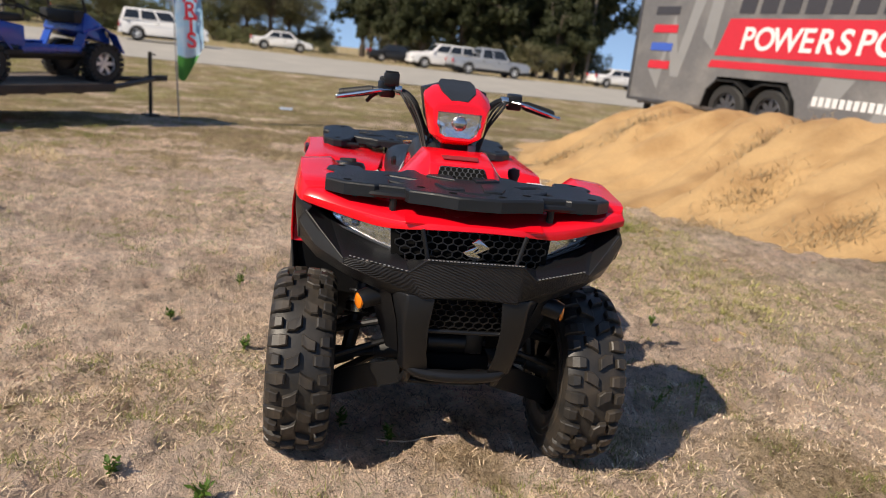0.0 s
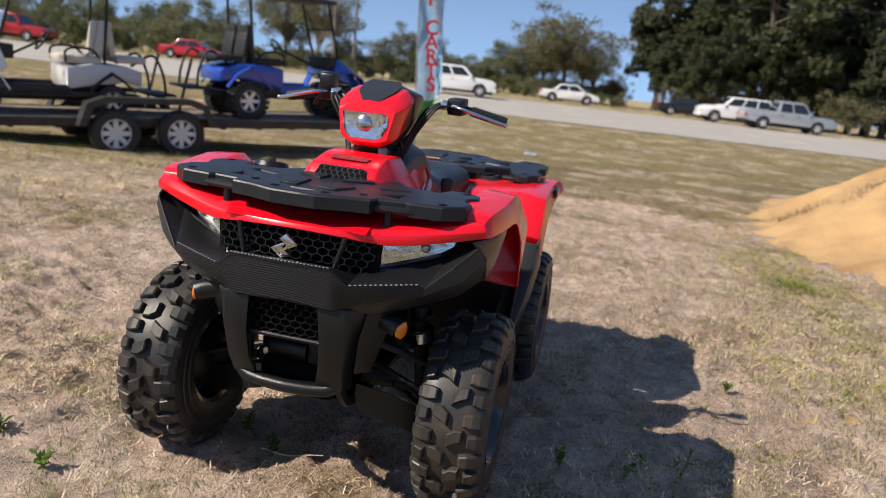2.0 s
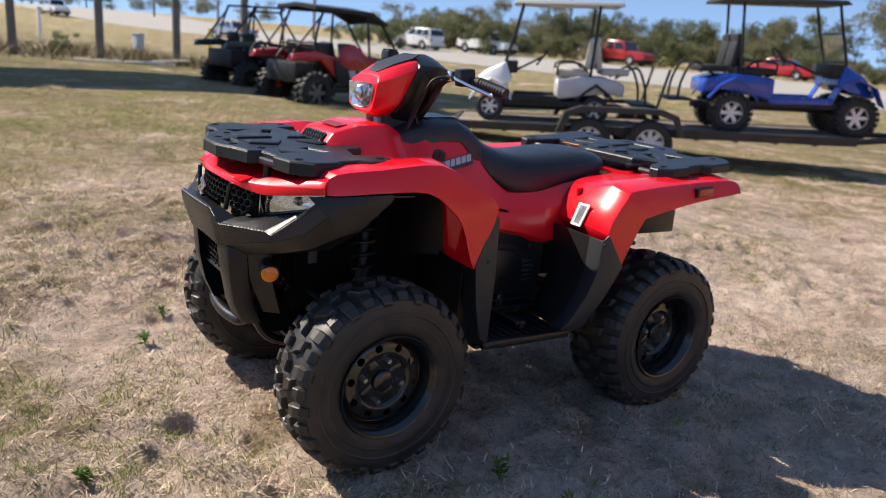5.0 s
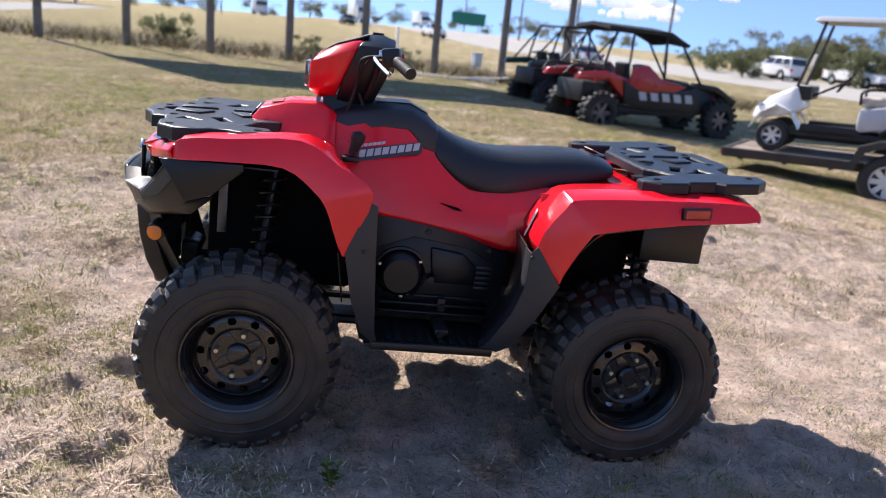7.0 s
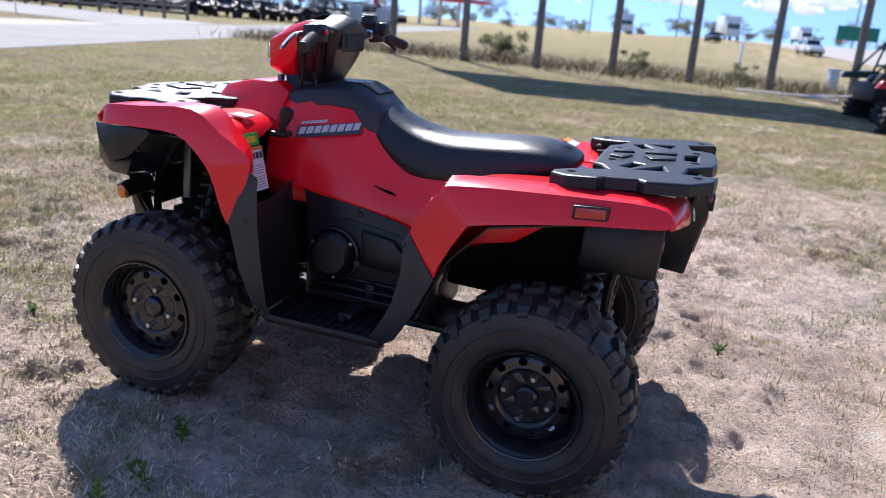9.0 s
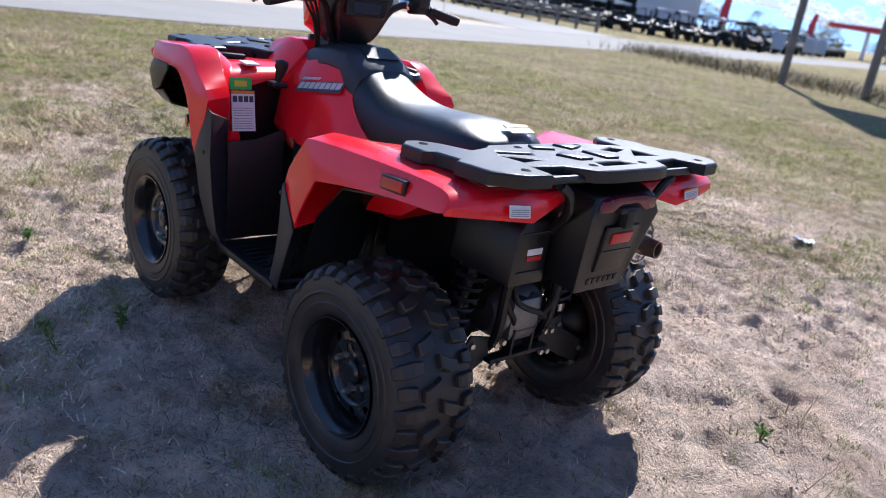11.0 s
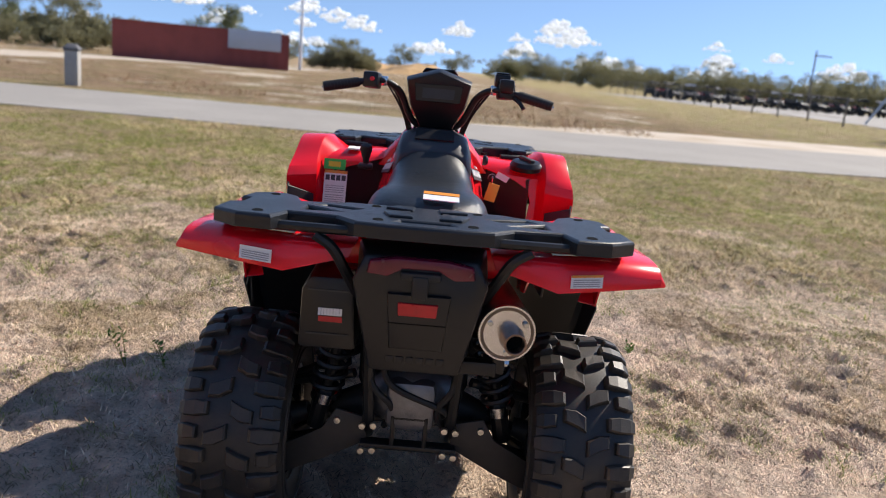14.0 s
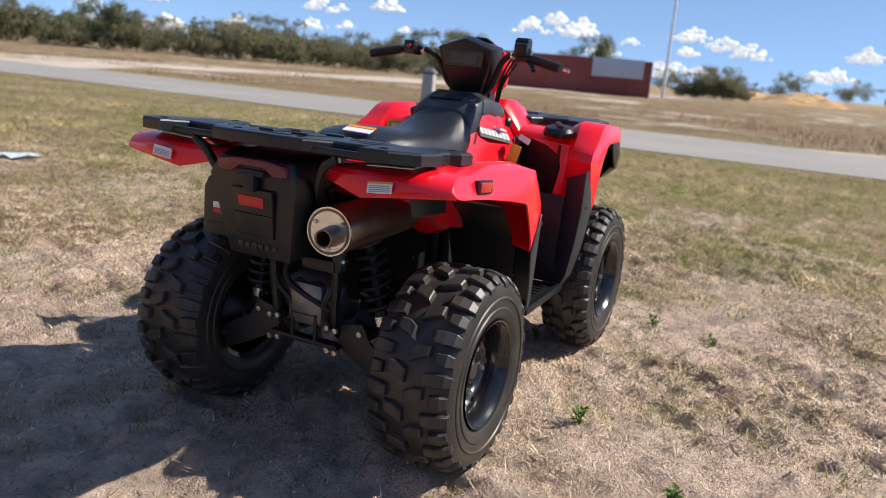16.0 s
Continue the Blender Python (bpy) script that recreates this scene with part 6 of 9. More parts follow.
# ---- round about ----
CARWHITE = surf("white_car_paint", (0.78, 0.78, 0.78), 0.3, vary=0.04, coat=0.5)
CARSILVER = surf("silver_car_paint", (0.42, 0.44, 0.47), 0.3, metal=0.4, vary=0.05, coat=0.5)
CARRED = surf("red_car_paint", (0.45, 0.015, 0.02), 0.3, vary=0.05, coat=0.5)
CARDARK = surf("dark_car_paint", (0.016, 0.018, 0.022), 0.42, vary=0.05, coat=0.1)
CARBLUE = surf("blue_cart_body", (0.015, 0.07, 0.42), 0.25, vary=0.06, coat=0.5)
CARTGREY = surf("pearl_grey_cart_body", (0.55, 0.56, 0.58), 0.3, vary=0.05, coat=0.4)
CARTWHITE = surf("white_cart_cowl", (0.82, 0.82, 0.82), 0.28, vary=0.04, coat=0.4)
CREAM = surf("cream_vinyl", (0.55, 0.50, 0.43), 0.5, vary=0.08)
DARKGLASS = surf("dark_window_glass", (0.02, 0.024, 0.03), 0.08, vary=0.1, coat=0.6)
RUBBER = surf("road_tyre", (0.025, 0.025, 0.025), 0.7, vary=0.2)
WHEELSILVER = surf("silver_wheel", (0.78, 0.79, 0.80), 0.3, metal=0.2, vary=0.08)
WHEELWHITE = surf("white_steel_wheel", (0.75, 0.75, 0.74), 0.4, vary=0.05)
DECKWOOD = surf("weathered_trailer_planks", (0.24, 0.19, 0.15), 0.8, vary=0.25, scale=3, grain=30, random_tint=0.2)
TRAILSTEEL = surf("black_trailer_steel", (0.03, 0.028, 0.026), 0.45, vary=0.25)
SKIN = surf("dusty_grey_trailer_skin", (0.15, 0.15, 0.155), 0.45, vary=0.2, scale=1.2, grain=18, other=(0.24, 0.235, 0.23))
SKINPALE = surf("pale_trailer_graphic", (0.27, 0.275, 0.28), 0.45, vary=0.1, scale=2)
SIGNRED = surf("red_sign_vinyl", (0.62, 0.03, 0.05), 0.4, vary=0.05)
SIGNBLUE = surf("blue_sign_vinyl", (0.05, 0.12, 0.5), 0.4, vary=0.05)
TIMBER = surf("grey_timber_post", (0.20, 0.175, 0.15), 0.85, vary=0.25, scale=4, grain=40, bump=0.3, bump_scale=30)
CONCRETE = surf("grey_concrete", (0.36, 0.35, 0.335), 0.85, vary=0.15, scale=3, grain=40, bump=0.2)
BRICKRED = surf("oxide_red_container", (0.23, 0.045, 0.038), 0.6, vary=0.15, scale=0.8, grain=12)
SHEETWHITE = surf("white_sheet_metal", (0.44, 0.49, 0.56), 0.5, vary=0.06, scale=0.4, grain=6)
CLOTH = surf("pale_blue_banner_cloth", (0.30, 0.56, 0.80), 0.8, vary=0.06, scale=2.2, other=(0.68, 0.80, 0.90))
CLOTHGREEN = surf("green_banner_foot", (0.06, 0.28, 0.05), 0.8, vary=0.2)
BARK = surf("grey_bark", (0.12, 0.095, 0.075), 0.9, vary=0.25, scale=3, bump=0.4, bump_scale=12)
LEAFDARK = surf("dark_pine_foliage", (0.085, 0.098, 0.048), 0.8, vary=0.2, scale=0.5, random_tint=0.3, island=True)
# oak and scrub leaves: distance haze is mixed into the colour, paler and greyer
LEAFOAK = surf("hazed_oak_foliage", (0.165, 0.178, 0.088), 0.8, vary=0.2, scale=0.5, random_tint=0.28, island=True)
LEAFGREY = surf("hazed_grey_scrub_foliage", (0.205, 0.198, 0.112), 0.8, vary=0.2, scale=0.5, random_tint=0.28, island=True)
for leafy in (LEAFDARK, LEAFOAK, LEAFGREY):
    # thin leaves let some light through
    ln, ll = leafy.node_tree.nodes, leafy.node_tree.links
    glow, both_ways = ln.new("ShaderNodeBsdfTranslucent"), ln.new("ShaderNodeMixShader")
    both_ways.inputs[0].default_value = 0.5
    ll.new(ln["Principled BSDF"].inputs["Base Color"].links[0].from_socket, glow.inputs["Color"])
    ll.new(ln["Principled BSDF"].outputs[0], both_ways.inputs[1])
    ll.new(glow.outputs[0], both_ways.inputs[2])
    ll.new(both_ways.outputs[0], ln["Material Output"].inputs["Surface"])
CLOUD = surf("self_lit_white_cloud", (0.58, 0.585, 0.60), 1.0, vary=0.02)
# added glow stands in for sunlight on the clouds' shaded faces
CLOUD.node_tree.nodes["Principled BSDF"].inputs["Emission Color"].default_value = (0.90, 0.94, 1.0, 1)
CLOUD.node_tree.nodes["Principled BSDF"].inputs["Emission Strength"].default_value = 0.30


def on_ground(x, y, heading=0.0, lift=0.0):
    return pose(x, y, ground_z(x, y) + lift, 0, 0, heading)


KNOB_DATA = {}


def ring_wheel(r, w, rim, tyre=RUBBER, parent=None, at=(0, 0, 0), out=1, knob=0, spokes=5):
    """A simple wheel: tyre, dished rim, spokes. out: the side that its face looks to."""
    root = new("wheel")
    root.parent = parent
    root.matrix_local = pose(*at, 0, 0, 0 if out > 0 else 180)
    k = 0.62
    bits = [lathe([(r * k, -w / 2), (r * 0.9, -w / 2), (r, -w * 0.35), (r, w * 0.35), (r * 0.9, w / 2), (r * k, w / 2)], 28, "y", True)]
    part("tyre", merged(*bits), tyre, root)
    for s in (1, -1) if knob else ():
        if (w, s) not in KNOB_DATA:
            block = prism([(-0.035, 0.02 * s), (0.035, 0.02 * s), (0.045, w * 0.55 * s), (-0.02, w * 0.55 * s)], "z", -0.02, 0.035, 0.006)
            me = bpy.data.meshes.new("tread_lug")
            block.to_mesh(me)
            block.free()
            me.materials.append(tyre)
            KNOB_DATA[w, s] = me
        for i in range(knob):
            a = 2 * math.pi * i / knob + s * 0.06
            lug = new("tread_lug", KNOB_DATA[w, s])
            lug.parent = root
            lug.matrix_local = pose(r * math.cos(a), 0, r * math.sin(a), 0, 90 - math.degrees(a), 0)
    part("hub_disc", lathe([(0.0, w * 0.05), (r * k * 0.86, w * 0.05), (r * k * 0.97, w * 0.36), (r * k * 0.97, -w * 0.2), (0.0, -w * 0.2)], 24), TRAILSTEEL, root)
    rim_b = [lathe([(r * k * 0.99, w * 0.40), (r * k * 0.90, w * 0.44), (r * k * 0.88, w * 0.38), (r * k * 0.97, w * 0.34)], 24, "y", True), lathe([(0.0, w * 0.08), (r * 0.16, w * 0.08), (r * 0.14, w * 0.32), (0.0, w * 0.34)], 14)]
    for i in range(spokes):
        a = 2 * math.pi * i / spokes
        rim_b.append(moved(prism([(r * 0.10, -r * 0.085), (r * k * 0.93, -r * 0.105), (r * k * 0.93, r * 0.105), (r * 0.10, r * 0.085)], "y", w * 0.10, w * 0.30), pose(0, 0, 0, 0, math.degrees(a), 0)))
    part("rim", merged(*rim_b), rim, root)
    return root


# tandem trailer that carries two golf carts
TU = Vector((-0.777, 0.629, 0))
TW = Vector((-7.28, -6.10, -0.25))
t_head = math.degrees(math.atan2(TU.y, TU.x))
HAUL = Matrix.Translation(TW) @ pose(0, 0, 0.104, 0, 0, t_head) @ pose(0, 0, 0, 0, -2.3, 0)
# local frame of the hauler: x towards the hitch, y away from the quad (negative towards it)
hauler = thing("car_trailer", "black tandem-axle flatbed trailer carrying two golf carts", "trailer", HAUL)
part("deck_frame", merged(box(-2.62, 3.6, 0.02, 0.10, 0.27, 0.40, 0.01), box(-2.62, 3.6, 1.80, 1.88, 0.27, 0.40, 0.01), box(-2.62, -2.54, 0.1, 1.8, 0.27, 0.40, 0.01), box(3.52, 3.6, 0.1, 1.8, 0.27, 0.40, 0.01), *[box(-2.4 + 0.6 * k, -2.34 + 0.6 * k, 0.1, 1.8, 0.24, 0.34) for k in range(10)]), surf("rusty_brown_deck_rail", (0.055, 0.042, 0.034), 0.7, vary=0.25, scale=3, grain=40, other=(0.032, 0.028, 0.026)), hauler)
for k in range(11):
    part("plank", box(-2.54, 3.52, 0.11 + 0.154 * k, 0.258 + 0.154 * k, 0.345, 0.385, 0.004), DECKWOOD, hauler)
part("tongue", merged(tube([(3.5, 0.12, 0.32), (5.05, 0.93, 0.36)], 0.05, 6), tube([(3.5, 1.78, 0.32), (5.05, 0.97, 0.36)], 0.05, 6), box(4.9, 5.35, 0.90, 1.0, 0.33, 0.43, 0.01)), TRAILSTEEL, hauler)
part("jack", merged(rod((5.0, 0.95, -0.26), (5.0, 0.95, 0.85), 0.035), box(4.88, 5.12, 0.83, 1.07, -0.30, -0.26, 0.01), rod((5.0, 0.95, 0.8), (5.12, 0.95, 0.8), 0.012)), TRAILSTEEL, hauler, "upright screw jack")
for n0, n1 in ((-0.22, 0.06), (1.84, 2.12)):
    prof = [(-0.98, 0.30), (-0.86, 0.62), (-0.62, 0.71), (0.62, 0.71), (0.86, 0.62), (0.98, 0.30)]
    lip = n0 if n0 < 0 else n1
    drop = [(x * 0.90, lip, 0.30 + (z - 0.30) * 0.80) for x, z in prof]
    skin = [[(x, n0, z) for x, z in prof], [(x, n1, z) for x, z in prof]]
    part("mudguard", sheet([drop] + skin if n0 < 0 else skin + [drop], 0.012), TRAILSTEEL, hauler, "black steel double mudguard")
    for s in (-0.47, 0.47):
        y = (n0 + n1) / 2
        ring_wheel(0.35, 0.21, WHEELWHITE, RUBBER, hauler, (s, y, 0.19 if y < 1 else 0.19), -1 if y < 1 else 1, 0, 8)
for s in (-0.6, 0.6):
    part("axle", rod((s * 0.78, -0.1, 0.19), (s * 0.78, 2.0, 0.19), 0.04), TRAILSTEEL, hauler)
for y in (0.15, 1.75):
    part("gate_upright", rod((0.5, y, 0.4), (0.72, y, 1.30), 0.022), TRAILSTEEL, hauler)
part("tail_lamp", box(-2.64, -2.60, 0.04, 0.16, 0.30, 0.37, 0.006), REDLENS, hauler)
part("tail_lamp", box(-2.64, -2.60, 1.74, 1.86, 0.30, 0.37, 0.006), REDLENS, hauler)


def golf_cart(label, m, paint, cowl, seat_mat, roof_mat, r, lift, rim, wb, group="golf carts"):
    """x forward, origin on the deck under the middle."""
    c = thing("golf_cart", label, "golf cart", m, group)
    f, b = wb / 2, -wb / 2
    L = lift
    part("floor_pan", merged(box(b + 0.1, f - 0.15, -0.55, 0.55, 0.22 + L, 0.32 + L, 0.02), box(b - 0.5, f + 0.2, -0.2, 0.2, 0.15 + L, 0.26 + L, 0.02)), DARKRUB, c)
    nose = loft([[(f + 0.36, -0.30, 0.40 + L), (f + 0.36, 0.30, 0.40 + L), (f + 0.33, 0.28, 0.55 + L), (f + 0.33, -0.28, 0.55 + L)],
                 [(f + 0.18, -0.42, 0.42 + L), (f + 0.18, 0.42, 0.42 + L), (f + 0.12, 0.38, 0.74 + L), (f + 0.12, -0.38, 0.74 + L)],
                 [(f - 0.16, -0.54, 0.50 + L), (f - 0.16, 0.54, 0.50 + L), (f - 0.14, 0.48, 0.86 + L), (f - 0.14, -0.48, 0.86 + L)],
                 [(f - 0.34, -0.54, 0.60 + L), (f - 0.34, 0.54, 0.60 + L), (f - 0.24, 0.46, 0.92 + L), (f - 0.24, -0.46, 0.92 + L)]], True, 0.04)
    body = part("front_cowl", nose, cowl, c)
    part("dashboard", box(f - 0.42, f - 0.22, -0.46, 0.46, 0.72 + L, 0.92 + L, 0.03), DARKRUB, c)
    for s in (1, -1):
        part("headlamp", moved(box(-0.03, 0.03, -0.08, 0.08, -0.05, 0.05, 0.02), pose(f + 0.24, 0.30 * s, 0.58 + L, 0, -20, 25 * s)), REFLECT, body)
        arch = [(f + r + 0.12, 0.32 + L), (f + r * 0.9, 0.32 + r + L), (f, 0.44 + r + L), (f - r * 0.9, 0.36 + r + L), (f - r - 0.12, 0.34 + L)]
        part("front_wing", sheet([[(x, 0.34 * s, z) for x, z in arch], [(x, 0.56 * s, z - 0.03) for x, z in arch]], 0.02), cowl, c)
    tub = loft([[(b + 0.62, -0.56, 0.34 + L), (b + 0.62, 0.56, 0.34 + L), (b + 0.62, 0.56, 0.66 + L), (b + 0.62, -0.56, 0.66 + L)],
                [(b + 0.25, -0.56, 0.40 + L), (b + 0.25, 0.56, 0.40 + L), (b + 0.25, 0.56, 0.72 + L), (b + 0.25, -0.56, 0.72 + L)],
                [(b - 0.20, -0.54, 0.46 + L), (b - 0.20, 0.54, 0.46 + L), (b - 0.20, 0.54, 0.70 + L), (b - 0.20, -0.54, 0.70 + L)],
                [(b - 0.46, -0.46, 0.40 + L), (b - 0.46, 0.46, 0.40 + L), (b - 0.46, 0.46, 0.62 + L), (b - 0.46, -0.46, 0.62 + L)]], True, 0.04)
    part("rear_body", tub, paint, c)
    for s in (1, -1):
        arch = [(b + r + 0.10, 0.36 + L), (b + r * 0.75, 0.28 + r + L), (b, 0.40 + r + L), (b - r * 0.75, 0.28 + r + L), (b - r - 0.10, 0.36 + L)]
        part("arch_flare", sheet([[(x, 0.52 * s, z) for x, z in arch], [(x, 0.61 * s, z - 0.03) for x, z in arch]], 0.025), paint if paint is not CARTGREY else DARKRUB, c)
        part("rocker_panel", box(b + 0.55, f - 0.35, 0.50 * s - 0.05, 0.50 * s + 0.05, 0.24 + L, 0.40 + L, 0.03), paint if paint is not CARTGREY else DARKRUB, c)
        part("roof_post", tube(smooth_line([(f - 0.22, 0.46 * s, 0.90 + L), (f - 0.36, 0.48 * s, 1.4 + L), (f - 0.46, 0.48 * s, 1.80 + L)], 4), 0.022, 8), DARKRUB, c)
        part("rear_post", tube([(b + 0.10, 0.50 * s, 0.66 + L), (b + 0.02, 0.48 * s, 1.80 + L)], 0.022, 8), DARKRUB, c)
        part("armrest", tube(smooth_line([(b + 0.62, 0.50 * s, 0.72 + L), (b + 0.60, 0.53 * s, 0.90 + L), (b + 0.30, 0.53 * s, 0.92 + L), (b + 0.16, 0.50 * s, 0.80 + L)], 4), 0.018, 8), DARKRUB, c)
        part("rear_frame", tube(smooth_line([(b - 0.30, 0.40 * s, 0.70 + L), (b - 0.62, 0.42 * s, 0.88 + L), (b - 0.78, 0.42 * s, 0.60 + L), (b - 0.82, 0.42 * s, 0.30 + L)], 4), 0.02, 8), DARKRUB, c)
        for x, rr in ((f, 1), (b, 1)):
            ring_wheel(r, 0.22 if L < 0.1 else 0.27, rim, RUBBER, c, (x, 0.50 * s, r), s, 0 if L < 0.1 else 22, 6)
    part("seat_cushion", box(b + 0.12, b + 0.64, -0.50, 0.50, 0.70 + L, 0.82 + L, 0.045), seat_mat, c)
    for s in (1, -1):
        part("seat_back", moved(box(-0.05, 0.05, -0.22, 0.22, 0.0, 0.52, 0.045), pose(b + 0.10, 0.26 * s, 0.82 + L, 0, -10, 0)), seat_mat, c)
        part("rear_back", moved(box(-0.05, 0.05, -0.22, 0.22, 0.0, 0.40, 0.045), pose(b - 0.04, 0.26 * s, 0.82 + L, 0, 8, 0)), seat_mat, c)
    part("rear_cushion", box(b - 0.52, b - 0.08, -0.48, 0.48, 0.74 + L, 0.84 + L, 0.04), seat_mat, c)
    part("foot_plate", box(b - 0.98, b - 0.60, -0.46, 0.46, 0.27 + L, 0.31 + L, 0.01), DARKRUB, c)
    part("roof", soften(loft([[(f - 0.30, -0.56, 1.80 + L), (f - 0.30, 0.56, 1.80 + L), (b - 0.36, 0.56, 1.80 + L), (b - 0.36, -0.56, 1.80 + L)], [(f - 0.36, -0.50, 1.87 + L), (f - 0.36, 0.50, 1.87 + L), (b - 0.32, 0.50, 1.87 + L), (b - 0.32, -0.50, 1.87 + L)]]), 0.02), roof_mat, c)
    part("windscreen_frame", merged(rod((f - 0.24, -0.44, 0.95 + L), (f - 0.24, 0.44, 0.95 + L), 0.012), rod((f - 0.35, -0.46, 1.38 + L), (f - 0.35, 0.46, 1.38 + L), 0.012)), DARKRUB, c)
    pane = part("windscreen", sheet([[(f - 0.235, -0.43, 0.96 + L), (f - 0.235, 0.43, 0.96 + L)], [(f - 0.345, -0.45, 1.37 + L), (f - 0.345, 0.45, 1.37 + L)]], 0.005), LENS, c)
    pane.visible_shadow = False
    part("steering_wheel", merged(moved(lathe([(0.15, -0.012), (0.175, -0.012), (0.175, 0.012), (0.15, 0.012)], 24, "x", True), pose(b + 0.86, 0.26, 1.0 + L, 0, -35, 0)), rod((b + 0.86, 0.26, 1.0 + L), (f - 0.30, 0.26, 0.72 + L), 0.02), moved(box(-0.01, 0.01, -0.16, 0.16, -0.02, 0.02), pose(b + 0.86, 0.26, 1.0 + L, 0, -35, 0))), DARKRUB, c)
    return c


deck = 0.385
golf_cart("pearl grey golf cart with cream seats strapped on a trailer", HAUL @ pose(-1.2, 0.98, deck, 0, 0, 180), CARTGREY, CARTWHITE, CREAM, surf("pale_grey_roof", (0.45, 0.46, 0.48), 0.5, vary=0.05), 0.225, 0.03, WHEELSILVER, 1.68)
golf_cart("lifted blue golf cart with black roof on a trailer", HAUL @ pose(2.72, 0.98, deck, 0, 0, 0), CARBLUE, CARBLUE, DARKRUB, DARKRUB, 0.29, 0.17, WHEELSILVER, 1.90)


BUGGYRIM = surf("dark_machined_wheel", (0.16, 0.16, 0.17), 0.35, metal=0.7, vary=0.15)
BUGGYBLACK = surf("black_moulded_panel", (0.013, 0.013, 0.014), 0.5, vary=0.2, scale=6)


def side_by_side(label, m, paint, seats=2, wb=2.9, r=0.38, roof=True, group="side-by-sides", bars=True):
    """An open utility buggy; x forward, origin on the ground under the middle."""
    c = thing("utility_buggy", label, "utility vehicle", m, group)
    f, b = wb / 2, -wb / 2
    part("tub", merged(loft([[(f + 0.55, -0.35, 0.62), (f + 0.55, 0.35, 0.62), (f + 0.52, 0.30, 0.78), (f + 0.52, -0.30, 0.78)],
                      [(f - 0.05, -0.52, 0.50), (f - 0.05, 0.52, 0.50), (f - 0.1, 0.48, 0.98), (f - 0.1, -0.48, 0.98)],
                      [(f - 0.65, -0.72, 0.42), (f - 0.65, 0.72, 0.42), (f - 0.7, 0.62, 1.05), (f - 0.7, -0.62, 1.05)]], True, 0.03),
                      box(b + 0.3, f - 0.6, -0.70, 0.70, 0.38, 0.52, 0.03), box(b - 0.35, b + 0.45, -0.50, 0.50, 0.55, 0.95, 0.04)), BUGGYBLACK, c)
    for s in (1, -1):
        door = prism([(f - 0.62, 0.50), (f - 0.66, 0.98), (f - 1.25, 0.86), (b + 0.85, 0.84), (b + 0.42, 1.05), (b + 0.50, 0.60), (b + 0.9, 0.48)], "y", 0.70 * s, 0.76 * s, 0.015)
        d = part("door", door, BUGGYBLACK, c)
        if bars:
            for k in range(5):
                part("door_bar", prism([(f - 0.76 - 0.28 * k, 0.68), (f - 0.93 - 0.28 * k, 0.68), (f - 0.99 - 0.28 * k, 0.84), (f - 0.82 - 0.28 * k, 0.84)], "y", 0.762 * s, 0.767 * s), PALEINK, d)
        part("rear_panel", prism([(b + 0.62, 0.62), (b + 0.72, 1.02), (b + 0.05, 1.18), (b - 0.55, 1.12), (b - 0.62, 0.98), (b + 0.1, 1.02), (b + 0.45, 0.72)], "y", 0.56 * s, 0.72 * s, 0.03), paint, c)
        if bars:
            part("side_panel", prism([(b + 0.52, 0.74), (b + 0.62, 1.30), (b + 0.95, 1.36), (b + 1.30, 1.12), (f - 0.95, 1.00), (f - 1.25, 0.87), (b + 1.25, 0.86), (b + 0.95, 0.62)], "y", 0.69 * s, 0.755 * s, 0.02), paint, c, "red side panel")
            part("cargo_rail", tube(smooth_line([(b + 0.1, 0.55 * s, 1.2), (b - 0.55, 0.5 * s, 1.24), (b - 0.75, 0.45 * s, 1.05)], 4), 0.03), DARKRUB, c)
        part("front_panel", prism([(f + 0.50, 0.80), (f - 0.05, 1.06), (f - 0.62, 1.10), (f - 0.62, 0.98), (f - 0.1, 0.94), (f + 0.48, 0.70)], "y", 0.40 * s, 0.60 * s, 0.03), BUGGYBLACK, c)
        part("roll_cage", merged(tube(smooth_line([(f - 0.50, 0.60 * s, 1.05), (f - 0.95, 0.58 * s, 1.62), (f - 1.15, 0.56 * s, 1.88)], 4), 0.025), tube(smooth_line([(f - 1.15, 0.56 * s, 1.88), (0.0, 0.57 * s, 1.98), (b + 0.25, 0.55 * s, 1.96)], 4), 0.025), tube(smooth_line([(b + 0.25, 0.55 * s, 1.96), (b + 0.12, 0.56 * s, 1.6), (b + 0.0, 0.58 * s, 1.05)], 4), 0.025), tube([(-0.05, 0.57 * s, 1.96), (0.0, 0.66 * s, 0.95)], 0.025), tube([(b + 0.25, 0.55 * s, 1.9), (b - 0.45, 0.5 * s, 1.1)], 0.022)), DARKRUB, c)
        for x in (f, b):
            ring_wheel(r, 0.26, BUGGYRIM if bars else RIM, RUBBER, c, (x, 0.68 * s, r), s, 18 if group == "side-by-sides" else 0, 6)
            part("shock", merged(rod((x, 0.40 * s, 1.0), (x, 0.58 * s, 0.42), 0.03), rod((x - 0.1, 0.3 * s, 0.45), (x, 0.60 * s, r), 0.025)), paint if bars else STEEL, c)
        for k in range(seats):
            x0 = f - 1.45 - 0.85 * k
            part("seat", merged(box(x0 - 0.25, x0 + 0.25, 0.32 * s - 0.22, 0.32 * s + 0.22, 0.55, 0.72, 0.05), moved(box(-0.06, 0.06, -0.22, 0.22, 0, 0.72, 0.05), pose(x0 - 0.25, 0.32 * s, 0.66, 0, -14, 0))), SEAT, c)
    for x, z in ((f - 1.15, 1.88), (b + 0.25, 1.96), (b + 0.05, 1.3)):
        part("cross_bar", rod((x, -0.56, z), (x, 0.56, z), 0.022), DARKRUB, c)
